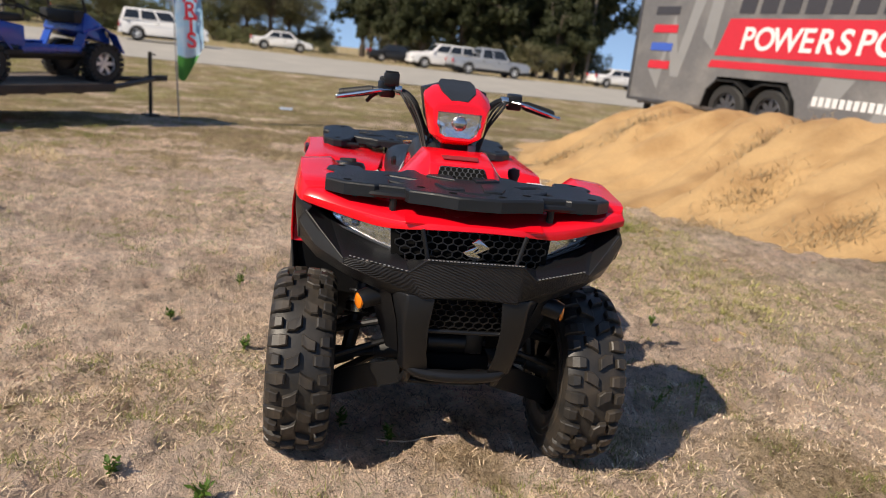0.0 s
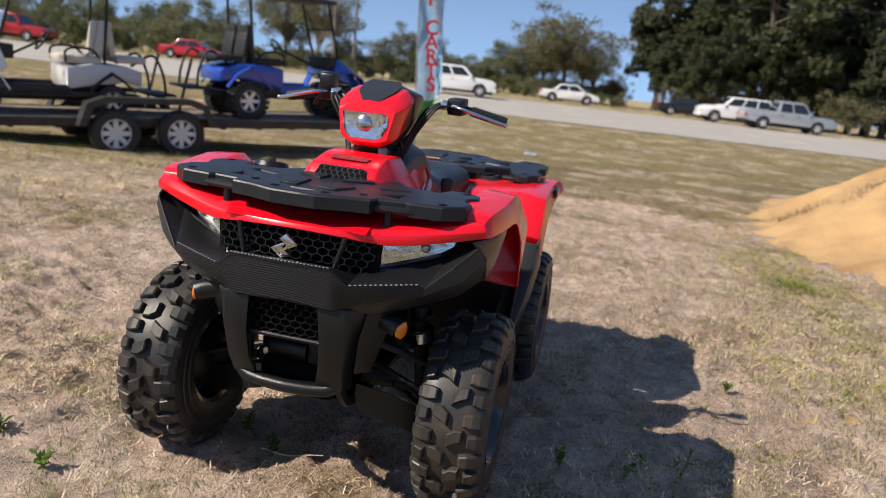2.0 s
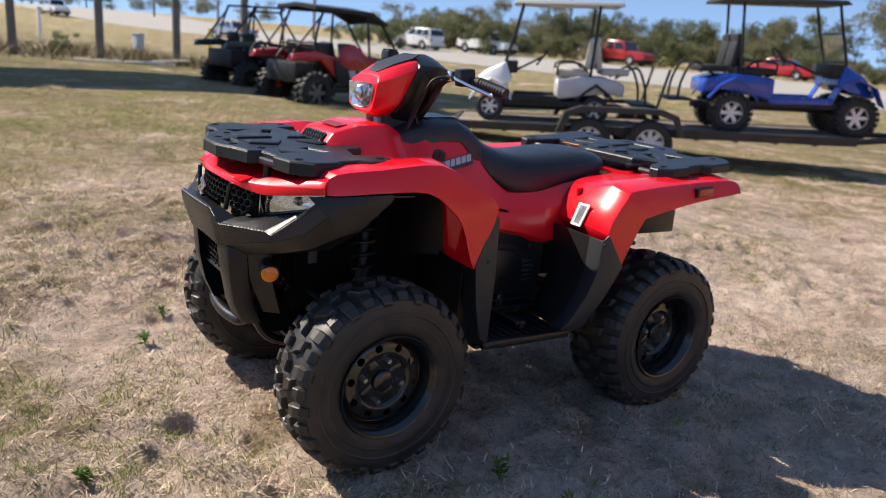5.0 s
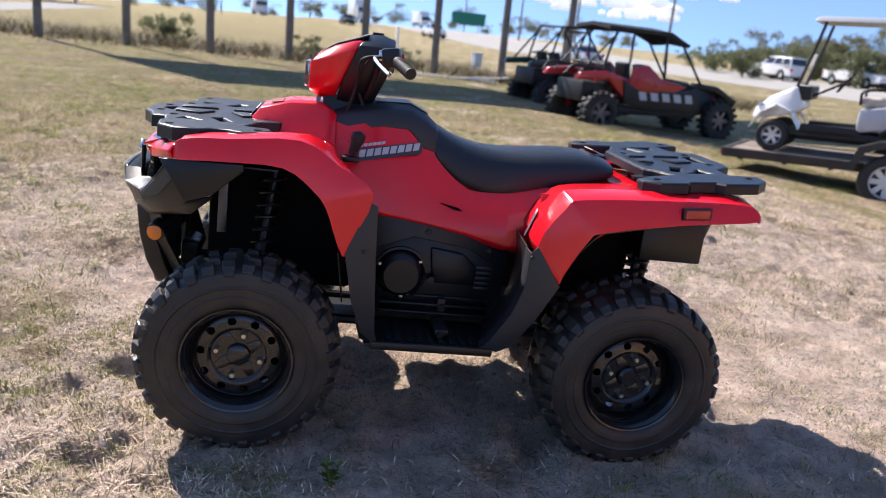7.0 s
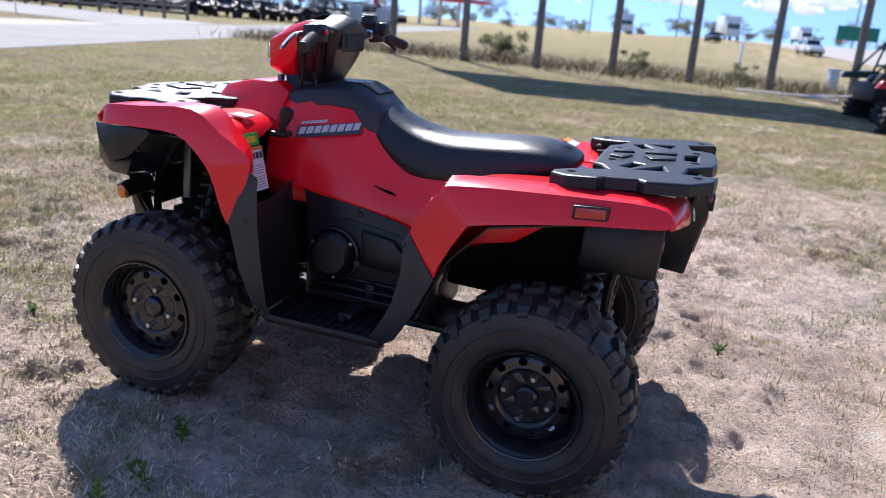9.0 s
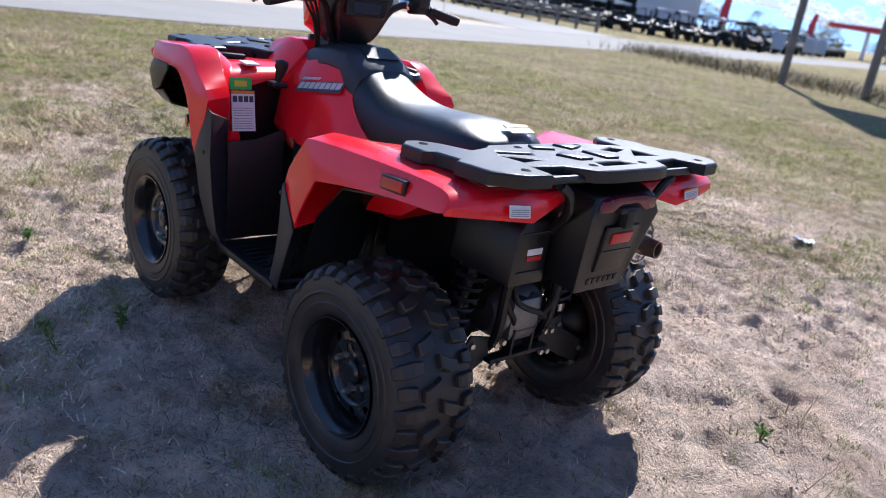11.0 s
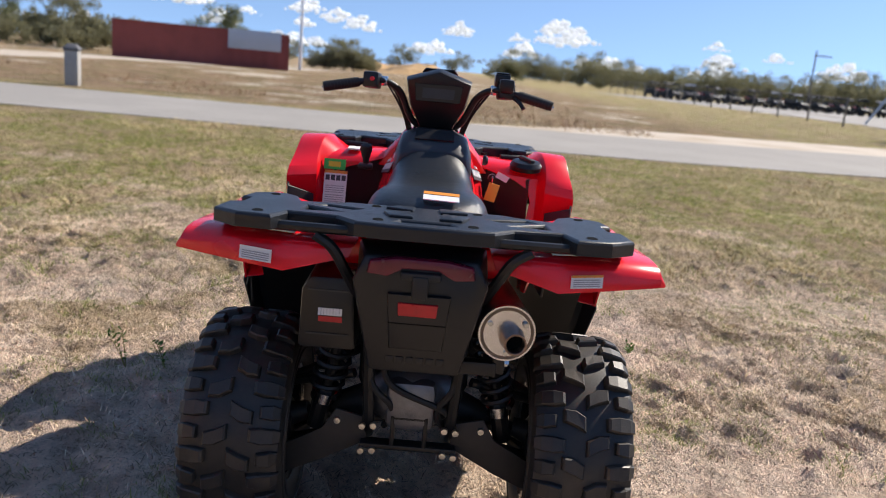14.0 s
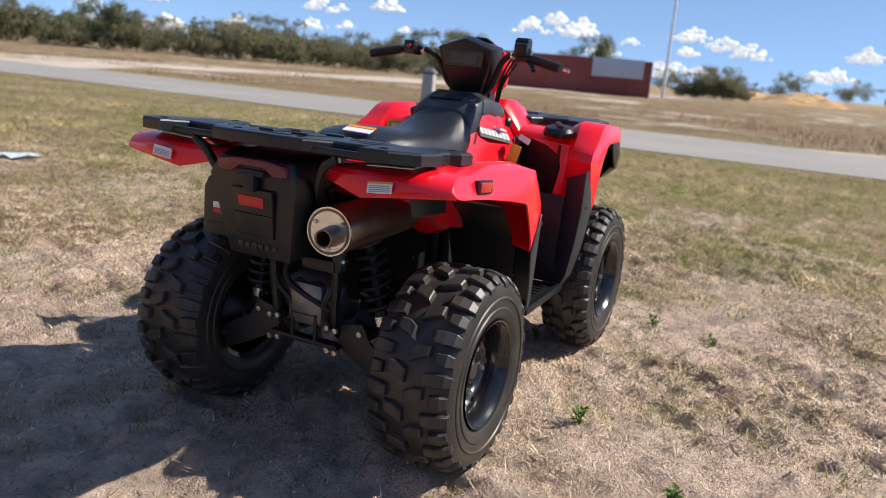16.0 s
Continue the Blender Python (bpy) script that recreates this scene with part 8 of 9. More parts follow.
# cars over the highway
def car(kind, paint, label, m, group="cars along the highway"):
    c = thing(kind, label, "car" if kind != "pickup_truck" else "truck", m, group)
    if kind == "sedan":
        L, H, belt, w = 4.7, 1.45, 0.92, 0.88
        roof = [(-1.45, belt), (-0.80, H), (0.55, H - 0.02), (1.30, belt)]
        side = [(-2.35, 0.35), (-2.35, 0.85), (-2.2, belt), (1.35, belt), (2.2, 0.76), (2.35, 0.60), (2.33, 0.32)]
    elif kind == "suv":
        L, H, belt, w = 4.9, 1.80, 1.16, 0.95
        roof = [(-2.38, belt), (-2.18, H - 0.06), (-1.7, H), (0.35, H), (1.05, belt)]
        side = [(-2.45, 0.42), (-2.45, 0.95), (-2.4, belt), (1.15, belt), (2.15, 1.08), (2.42, 0.92), (2.45, 0.40)]
    else:
        L, H, belt, w = 5.8, 1.88, 1.12, 0.98
        roof = [(-0.95, belt), (-0.78, H), (0.75, H), (1.35, belt)]
        side = [(-2.9, 0.50), (-2.9, 1.12), (-0.9, 1.14), (1.4, belt), (2.65, 1.05), (2.9, 0.85), (2.88, 0.45)]
    r, ax = (0.34, 1.38) if kind == "sedan" else (0.39, 1.45 if kind == "suv" else 1.72)
    def arch(x):
        return [(x + (r + 0.06) * math.cos(math.pi * q / 6), r + (r + 0.06) * math.sin(math.pi * q / 6)) for q in range(7)]
    low = side[0][1] - 0.06
    outline = side[:-1] + [side[-1], (ax + r + 0.10, low)] + arch(ax) + [(ax - r - 0.10, low), (-ax + r + 0.10, low)] + arch(-ax) + [(-ax - r - 0.10, low)]
    shell = prism(outline, "y", -w, w, 0.045)
    for v in shell.verts:
        # rounded plan and sides that lean in
        v.co.y *= (1 - 0.13 * smooth01((abs(v.co.x) - L * 0.32) / (L * 0.18))) * (1 - 0.07 * smooth01((v.co.z - 0.55) / (belt - 0.55)))
    part("body", shell, paint, c)
    part("underside", box(-L * 0.46, L * 0.46, -w * 0.8, w * 0.8, 0.22, belt - 0.25), DARKRUB, c)
    foot = [Vector((roof[0][0], w * 0.92, roof[0][1] - 0.03)), Vector((roof[-1][0], w * 0.92, roof[-1][1] - 0.03))]
    head = [Vector((roof[1][0], w * 0.77, H)), Vector((roof[-2][0], w * 0.77, H))]
    ring = lambda a, b: [a, b, Vector((b.x, -b.y, b.z)), Vector((a.x, -a.y, a.z))]
    part("cabin", loft([ring(*foot), ring(*head)], True, 0.06), paint, c)
    def pane(name, q, out):
        nrm = (q[1] - q[0]).cross(q[3] - q[0]).normalized()
        if nrm.dot(out) < 0:
            q, nrm = q[::-1], -nrm
        part(name, loft([[p + nrm * 0.002 for p in q], [p + nrm * 0.012 for p in q]]), DARKGLASS, c)
    def spot(a, b, e, g, u, v):
        return a.lerp(b, u).lerp(e.lerp(g, u), v)
    cuts = {"sedan": ((0.10, 0.46), (0.50, 0.90)), "suv": ((0.05, 0.30), (0.34, 0.60), (0.64, 0.93)), "pickup_truck": ((0.08, 0.44), (0.49, 0.92))}[kind]
    for s in (1, -1):
        f4 = [Vector((p.x, p.y * s, p.z)) for p in foot + head]
        for u0, u1 in cuts:
            pane("side_window", [spot(*f4, u, v) for u, v in ((u0, 0.14), (u1, 0.14), (u1, 0.84), (u0, 0.84))], Vector((0, s, 0)))
        part("mirror", box(roof[-1][0] - 0.28, roof[-1][0] - 0.14, s * w * 0.98 - 0.09, s * w * 0.98 + 0.09, belt - 0.02, belt + 0.14, 0.03), paint, c)
    for name, k, out in (("windscreen", 1, 1), ("rear_window", 0, -1)):
        a, b = foot[k], head[k]
        f4 = [a, Vector((a.x, -a.y, a.z)), b, Vector((b.x, -b.y, b.z))]
        pane(name, [spot(*f4, u, v) for u, v in ((0.06, 0.14), (0.94, 0.14), (0.94, 0.86), (0.06, 0.86))], Vector((out, 0, 0.3)))
    for s in (1, -1):
        for t in (-0.02, 0.45):
            part("door_handle", box(roof[0][0] + (roof[-1][0] - roof[0][0]) * (t + 0.12), roof[0][0] + (roof[-1][0] - roof[0][0]) * (t + 0.12) + 0.18, s * w * 0.93 - 0.03, s * w * 0.93 + 0.03, belt - 0.17, belt - 0.13, 0.01), DARKRUB, c)
        for x in (-ax, ax):
            ring_wheel(r, 0.24, WHEELSILVER, RUBBER, c, (x, (w - 0.13) * s, r), s)
        part("headlamp", box(L * 0.5 - 0.12, L * 0.5 - 0.02, s * w * 0.7 - 0.16, s * w * 0.7 + 0.16, 0.62, 0.76, 0.02), REFLECT, c)
        part("tail_lamp", box(-L * 0.5 - 0.02, -L * 0.5 + 0.05, s * w * 0.8 - 0.12, s * w * 0.8 + 0.12, 0.72, 0.95, 0.02), REDLENS, c)
    skin = DARKRUB if kind == "pickup_truck" else paint
    part("front_bumper", box(L * 0.5 - 0.12, L * 0.5 + 0.03, -w * 0.96, w * 0.96, 0.34, 0.52, 0.03), skin, c)
    part("rear_bumper", box(-L * 0.5 - 0.03, -L * 0.5 + 0.12, -w * 0.96, w * 0.96, 0.36, 0.54, 0.03), skin, c)
    return c


def parked(kind, paint, label, az, dist, yaw):
    x, y = 3.0 + dist * math.cos(radians(az)), 0.2 + dist * math.sin(radians(az))
    car(kind, paint, label, pose(x, y, ground_z(x, y) + 0.03, 0, 0, yaw))


along_road = heading(-0.17, 1)
parked("suv", CARWHITE, "white minivan beside the highway", 173.0, 58, along_road + 180)
parked("sedan", CARDARK, "dark low car beside the highway", 176.2, 68, along_road)
parked("sedan", CARWHITE, "white saloon car beside the highway", -175.7, 64, along_road)
parked("suv", CARWHITE, "white sport utility car on the highway", -167.8, 50, along_road)
parked("pickup_truck", CARSILVER, "silver pickup truck on the highway", 169.6, 56, along_road)
parked("pickup_truck", CARRED, "red pickup truck beside the highway", -138.0, 66, along_road)
parked("sedan", CARRED, "red low car beside the highway", -149.0, 62, along_road)
parked("pickup_truck", CARWHITE, "white pickup truck beside the highway", -128.5, 68, along_road)
parked("suv", CARWHITE, "white sport utility car beside the highway", -123.5, 70, along_road + 180)
parked("sedan", CARWHITE, "white car beyond the enclosed trailer", 160.2, 64, along_road)
parked("sedan", CARSILVER, "silver saloon car on the far highway", -110.5, 62, along_road + 180)
parked("pickup_truck", CARWHITE, "white pickup truck on the far highway", -98.5, 105, along_road)
parked("sedan", CARDARK, "dark car on the far highway", -92, 120, along_road)


def box_truck(m, label):
    c = thing("box_truck", label, "truck", m, "lorries on the far highway")
    part("cargo_box", box(-5.2, 1.6, -1.25, 1.25, 1.0, 3.7, 0.04), CARWHITE, c)
    part("cab", loft([[(1.7, -1.15, 0.6), (1.7, 1.15, 0.6), (1.7, 1.1, 2.8), (1.7, -1.1, 2.8)], [(3.1, -1.15, 0.6), (3.1, 1.15, 0.6), (2.7, 1.05, 2.7), (2.7, -1.05, 2.7)]], True, 0.06), CARWHITE, c)
    part("windscreen", box(2.86, 2.96, -0.95, 0.95, 1.75, 2.5), DARKGLASS, c)
    part("chassis", box(-5.0, 2.8, -0.5, 0.5, 0.55, 1.0), DARKRUB, c)
    for x in (-3.9, 2.3):
        for s in (1, -1):
            ring_wheel(0.5, 0.3, WHEELSILVER, RUBBER, c, (x, 1.0 * s, 0.5), s)
    return c
for az, dist in ((-84.5, 150), (-91.5, 135), (-96, 190)):
    x, y = dist * math.cos(radians(az)), dist * math.sin(radians(az))
    box_truck(pose(x, y, ground_z(x, y) + 0.05, 0, 0, along_road), "white box lorry on the far highway")
box_truck(pose(70.0, 81.0, ground_z(70.0, 81.0), 0, 0, 130), "white box lorry parked before the far scrub")
gs = thing("highway_sign", "green highway sign on two posts far away", "sign", pose(-23, -140, 0.5, 0, 0, 100))
part("board", box(-0.05, 0.05, -3.2, 3.2, 2.4, 4.6, 0.02), surf("green_sign_sheet", (0.01, 0.18, 0.12), 0.5, vary=0.05), gs)
part("post", rod((0.1, -2, -1), (0.1, -2, 2.6), 0.1), WHEELSILVER, gs)
part("post", rod((0.1, 2, -1), (0.1, 2, 2.6), 0.1), WHEELSILVER, gs)


# poles
def pole(az, dist, h, lean=0.0, lamp=False, wood=True, eye=(0, 0)):
    x, y = eye[0] + dist * math.cos(radians(az)), eye[1] + dist * math.sin(radians(az))
    o = thing("utility_pole", "tall grey timber utility pole" if wood else "tall pale steel lamp pole", "pole", pose(x, y, ground_z(x, y), 0, lean, 0), "roadside poles")
    part("shaft", tube([(0, 0, -0.5), (0, 0, h)], 0.15, 10, 0.10), TIMBER if wood else WHEELSILVER, o)
    if wood:
        part("cross_arm", box(-0.06, 0.06, -1.2, 1.2, h - 0.7, h - 0.55, 0.01), TIMBER, o)
        for s in (-1, 0, 1):
            part("insulator", lathe([(0.0, h - 0.55), (0.05, h - 0.55), (0.04, h - 0.42), (0.0, h - 0.4)], 10, "z"), CONCRETE, o)
            o.children[-1].location = (0, s, 0)
    if lamp:
        part("lamp_arm", tube(smooth_line([(0, 0, h - 0.1), (0.6, 0, h + 0.25), (1.8, 0, h + 0.35)], 4), 0.05, 8), WHEELSILVER, o)
        part("lamp_head", box(1.6, 2.3, -0.15, 0.15, h + 0.27, h + 0.42, 0.03), GREYINK, o)
    return Vector((x, y, ground_z(x, y) + h - 0.4))
tops = [pole(162.3, 72, 10.5), pole(-157.0, 70, 11.0, 4), pole(-158.5, 74, 8.5), pole(-132, 84, 10.5), pole(-107, 95, 10.5), pole(-103, 120, 11), pole(-99, 160, 11), pole(-113.5, 80, 10.5), pole(-88, 170, 11), pole(-82, 190, 11)]
for a, b in ((0, 1), (1, 3), (3, 7)):
    w = thing("power_line", "thin dark overhead power lines", "cable")
    for s in (-1, 0, 1):
        P = [tops[a].lerp(tops[b], k / 12) + Vector((0, s, -1.2 * math.sin(math.pi * k / 12))) for k in range(13)]
        part("wire", tube(P, 0.02, 4), DARKRUB, w)
pole(10.6, 70, 13, 0, False, False, (-2.7, -0.5))
pole(50.0, 88, 11, 0, False, False, (-2.7, -1))
pole(-25.5, 120, 8, 0, False, True, (-2.6, 0.3))
pole(-33.1, 62, 17, 0, False, True, (-2.6, 0.3))


# trees
def tree_parts(h, crown_w, crown_lo, leaf_mat, n_leaf, leaf, seed, clumps=34, forks=5, size=0.27):
    """A forked trunk with limbs and a ragged crown of many small leaves in uneven clumps."""
    r = random.Random(seed)
    fork = h * max(0.10, crown_lo * 0.8)
    bits = [tube([(0, 0, -0.3), (r.uniform(-.1, .1), r.uniform(-.1, .1), fork)], h * 0.026, 8, h * 0.020)]
    limbs = []
    for i in range(forks):
        a = 6.283 * i / forks + r.uniform(-.5, .5)
        reach = crown_w * r.uniform(0.35, 0.8)
        top = Vector((math.cos(a) * reach, math.sin(a) * reach, h * r.uniform(0.62, 0.95)))
        line = smooth_line([(0, 0, fork), (top.x * 0.35, top.y * 0.35, fork + (top.z - fork) * 0.5), tuple(top)], 4)
        limbs.append(line)
        bits.append(tube(line, h * 0.014, 6, h * 0.003))
    spots = []
    for i in range(clumps):
        line = limbs[i % forks]
        base = line[r.randrange(len(line) // 3, len(line))]
        c = base + Vector((r.gauss(0, 0.30), r.gauss(0, 0.30), r.gauss(0.02, 0.16))) * crown_w
        c.z = min(max(c.z, h * crown_lo), h * 0.98)
        spots.append((c, crown_w * size * r.uniform(0.55, 1.25)))
        if i % 2 == 0:
            bits.append(tube([base, base.lerp(c, 0.6) + Vector((0, 0, 0.1)), c], h * 0.005, 4, h * 0.002))
    verts, faces = [], []
    weights = [q[1] ** 2 for q in spots]
    for c, rad in r.choices(spots, weights, k=n_leaf):
        d = Vector((r.gauss(0, 1), r.gauss(0, 1), r.gauss(0, 0.7)))
        p = c + d.normalized() * rad * r.random() ** 0.45
        q = Euler((r.uniform(-1.2, 1.2), r.uniform(-1.2, 1.2), r.uniform(0, 6.3))).to_matrix()
        s = leaf * r.uniform(0.6, 1.4)
        b = len(verts)
        for u, v in ((-1, -0.6), (1, -0.2), (-0.1, 0.8)):
            verts.append(tuple(p + q @ Vector((u * s, v * s, 0))))
        faces.append((b, b + 1, b + 2))
    me = bpy.data.meshes.new("crown")
    me.from_pydata(verts, [], faces)
    me.materials.append(leaf_mat)
    return merged(*bits), me


def tree(label, group, *args, **kw):
    t = thing("tree", label, "tree", None, group)
    trunk, crown = tree_parts(*args, **kw)
    part("trunk", trunk, BARK, t)
    o = new("crown", crown)
    o.parent = t
    return t


pines = [tree("tall dark evergreen tree in a dense roadside stand", "dark evergreens", 13.0, 3.8, 0.02, LEAFDARK, 9000, 0.215, 11 + k, clumps=46, forks=7) for k in range(2)]
oaks = [tree("spreading dull green oak tree behind the highway", "roadside oaks", 8.0, 4.4, 0.16, LEAFOAK, 6000, 0.145, 21 + k, clumps=40) for k in range(3)]
airy = [tree("open-crowned oak tree with bare limbs beyond the highway", "open oaks", 9.0, 4.3, 0.36, LEAFGREY, 10500, 0.10, 61 + k, clumps=90, forks=9, size=0.20) for k in range(2)]
scrubs = [tree("thin grey-green scrub tree at the field edge", "field scrub", 6.0, 3.6, 0.03, LEAFGREY, 5200, 0.135, 31 + k, clumps=40, forks=7) for k in range(2)]
bushes = [tree("low rounded green bush in the weeds", "bushes", 2.6, 2.0, 0.05, LEAFOAK, 1900, 0.105, 41 + k, clumps=18) for k in range(2)]
for lst in (pines, oaks, airy, scrubs, bushes):
    for o in lst:
        o.location = (0, 0, 0)
tr = random.Random(5)
used = set()


def plant(lst, az, dist, scale=1.0, eye=(0, 0)):
    src = lst[tr.randrange(len(lst))]
    x, y = eye[0] + dist * math.cos(radians(az)), eye[1] + dist * math.sin(radians(az))
    m = pose(x, y, ground_z(x, y) - 0.1, 0, 0, tr.uniform(0, 360)) @ Matrix.Diagonal((scale * tr.uniform(.9, 1.15), scale * tr.uniform(.9, 1.15), scale, 1))
    if src.name not in used:
        used.add(src.name)
        src.matrix_basis = m
        return
    copy_thing(src, m)


def woods(name, label, rows, material):
    """A far belt of growth, joined: rows of (kind of tree, bearing, distance, size, eye)."""
    verts, faces, n = [], [], 0
    for src, az, dist, scale, eye in rows:
        me = [o for o in src.children if o.name.startswith("crown")][0].data
        x, y = eye[0] + dist * math.cos(radians(az)), eye[1] + dist * math.sin(radians(az))
        m = pose(x, y, ground_z(x, y) - 0.1, 0, 0, tr.uniform(0, 360)) @ Matrix.Diagonal((scale * tr.uniform(.9, 1.15), scale * tr.uniform(.9, 1.15), scale, 1))
        verts += [tuple(m @ v.co) for v in me.vertices]
        faces += [tuple(n + i for i in p.vertices) for p in list(me.polygons)[::2]]
        n = len(verts)
    me = bpy.data.meshes.new(name)
    me.from_pydata(verts, [], faces)
    me.materials.append(material)
    return tagged(new(name, me), label, "woods", kind="stuff")


NEAR = (-2.7, -1)
woods("far_scrub", "low olive scrub along the far edge of the field", [(bushes[k % 2], 23 + k * 0.66 + tr.uniform(-.3, .3), 80 + tr.uniform(-4, 8), tr.uniform(0.8, 1.5), NEAR) for k in range(60)], LEAFGREY)
woods("highway_scrub", "low green scrub along the far side of the highway", [(bushes[k % 2], -179 + k * 1.3 + tr.uniform(-.5, .5), 77 + tr.uniform(-4, 8), tr.uniform(0.45, 0.8) * (1 if k < 20 else 1.6), (0, 0)) for k in range(50)], LEAFOAK)
woods("horizon_woods", "hazy line of distant woods on the horizon", [((scrubs, oaks, bushes)[k % 3][k % 2], 24 - k * 1.35 + tr.uniform(-.6, .6), 190 + tr.uniform(-15, 60), tr.uniform(0.75, 1.2) * (1.5 if k % 3 == 2 else 0.8), NEAR) for k in range(100)], LEAFGREY)
woods("field_woods", "low hazy line of woods behind the dealer's lot", [((scrubs, oaks)[k % 3 == 0][k % 2], -3.6 - k * 0.42 + tr.uniform(-.2, .2), 150 + tr.uniform(-8, 20), tr.uniform(0.65, 1.1) * (0.8 if k % 3 == 0 else 1), NEAR) for k in range(90)], LEAFGREY)
for k in range(14):
    plant(pines, 161.8 + k * 1.25 + tr.uniform(-.4, .4), 78 + tr.uniform(-5, 10), tr.uniform(0.85, 1.25))
for k in range(18):
    plant(pines if k % 2 else scrubs, 161.5 + k * 0.95 + tr.uniform(-.3, .3), 73 + tr.uniform(-3, 4), tr.uniform(0.38, 0.55) * (1 if k % 2 else 1.7))
WEST = (2.8, 1.3)
for k in range(30):
    az = -150.8 + k * 1.04 + tr.uniform(-.6, .6)
    wide = tr.random() < 0.62
    plant(oaks if wide else scrubs, az, 84 + tr.uniform(-5, 24), tr.uniform(0.55, 0.92) * (1 if wide else 1.2), WEST)
for k in range(22):
    plant(bushes if k % 2 else scrubs, -152 + k * 1.45 + tr.uniform(-1, 1), 68 + tr.uniform(-2, 10), tr.uniform(0.7, 1.2) * (1 if k % 2 else 0.5), WEST)
for az, d, size in ((-174.2, 82, 1.06), (-156.6, 80, 0.98), (-154.4, 88, 0.9), (-176.4, 96, 0.72), (-171.9, 98, 0.74), (-163.6, 84, 0.62), (-172.8, 92, 0.9), (-175.6, 88, 0.86)):
    plant(airy, az, d, size, WEST)
for az, d, size in ((-168.9, 84, 0.84), (-167.0, 90, 0.86), (-170.6, 94, 0.86), (-165.3, 92, 0.7), (-161.9, 88, 0.66), (-164.2, 96, 0.66), (-158.6, 92, 0.7), (-160.4, 95, 0.6)):
    plant(oaks, az, d, size, WEST)
for k in range(24):
    plant(scrubs, -178.6 + k * 1.06 + tr.uniform(-.4, .4), 92 + tr.uniform(-3, 8), tr.uniform(0.55, 0.8), WEST)
for k in range(18):
    plant(bushes if k % 3 else scrubs, -178.6 + k * 1.5 + tr.uniform(-.6, .6), 72 + tr.uniform(-2, 8), tr.uniform(0.3, 0.6) * (1 if k % 3 else 0.5), WEST)
for k in range(44):
    az = 23.5 + k * 0.86
    plant(scrubs if k % 3 else oaks, az + tr.uniform(-.5, .5), 92 + tr.uniform(-14, 16), tr.uniform(0.66, 1.02) * (0.8 if k % 3 == 0 else 1), (-2.7, -1))
for az, d, s in ((14.6, 95, 0.85), (16.2, 98, 0.9), (-4.4, 148, 0.62), (-5.0, 150, 0.6), (-11.0, 150, 0.55), (-23.7, 150, 0.5), (-27.0, 150, 0.6)):
    plant(oaks, az, d, s, (-2.7, -0.5))
for az, d, s in ((9.6, 92, 0.42), (8.8, 90, 0.55), (8.1, 91, 0.66), (7.4, 93, 0.72), (6.8, 90, 0.66), (6.1, 92, 0.55), (5.5, 94, 0.42)):
    plant(scrubs, az, d, s, (-2.7, -0.5))
for x, y, s in ((1.2, -24.8, 0.35), (-2.0, -24.5, 0.3), (6.0, -25.5, 0.45)):
    plant(bushes, heading(x, y), math.hypot(x, y), s)


# clouds, low over the southern and eastern sky
def clouds():
    r = random.Random(17)
    bits_v, bits_f = [], []
    ico = bmesh.new()
    bmesh.ops.create_icosphere(ico, subdivisions=2, radius=1)
    base_v = [v.co.copy() for v in ico.verts]
    base_f = [[v.index for v in f.verts] for f in ico.faces]
    ico.free()
    for i in range(130):
        bank = i < 22
        az = r.uniform(-115, -55) if bank else r.uniform(-75, 62)
        el = r.uniform(1.6, 4.0) if bank else (r.uniform(0.5, 3.6) if r.random() < 0.93 else r.uniform(8, 14))
        d = r.uniform(2200, 3400)
        w = d * (r.uniform(0.022, 0.045) if bank else r.uniform(0.007, 0.021))
        c = Vector((d * math.cos(radians(az)), d * math.sin(radians(az)), d * math.tan(radians(el))))
        side = Vector((-math.sin(radians(az)), math.cos(radians(az)), 0))
        deep = Vector((math.cos(radians(az)), math.sin(radians(az)), 0))
        for k in range(r.randint(22, 34)):
            u = r.gauss(0, 0.62)
            h = math.exp(-u * u * 1.1)
            up = r.random() * h * 0.85
            o = (side * u + deep * r.gauss(0, 0.3) + Vector((0, 0, up))) * w
            s = w * r.uniform(0.13, 0.30) * (0.6 + 0.5 * h)
            b = len(bits_v)
            for v in base_v:
                q = v * (1 + 0.30 * noise.noise(v * 2.6 + Vector((i, k, 0))))
                bits_v.append(tuple(c + o + Vector((q.x * s, q.y * s, max(q.z * s * 0.85, -0.35 * s)))))
            bits_f += [tuple(b + j for j in f) for f in base_f]
    me = bpy.data.meshes.new("clouds")
    me.from_pydata(bits_v, [], bits_f)
    me.materials.append(CLOUD)
    me.shade_smooth()
    tagged(new("clouds", me), "small white fair-weather clouds low in the sky", "cloud", kind="stuff")


clouds()

# ---- grass, straw and weeds ----
STRAW = surf("dry_straw", (0.70, 0.535, 0.385), 0.8, vary=0.2, scale=3, random_tint=0.5, island=True)
OLDSTRAW = surf("weathered_straw", (0.18, 0.12, 0.075), 0.85, vary=0.2, scale=3, random_tint=0.45, island=True)
GRASS = surf("green_grass_blades", (0.30, 0.315, 0.09), 0.7, vary=0.2, scale=3, random_tint=0.4, island=True)
FOOTGRASS = surf("yellow_olive_blades", (0.36, 0.325, 0.115), 0.75, vary=0.2, scale=3, random_tint=0.4, island=True)
DRYGRASS = surf("dry_grass_blades", (0.49, 0.385, 0.24), 0.8, vary=0.2, scale=3, random_tint=0.4, island=True)
WEED = surf("weed_leaves", (0.10, 0.19, 0.03), 0.6, vary=0.2, scale=8, random_tint=0.3, island=True)
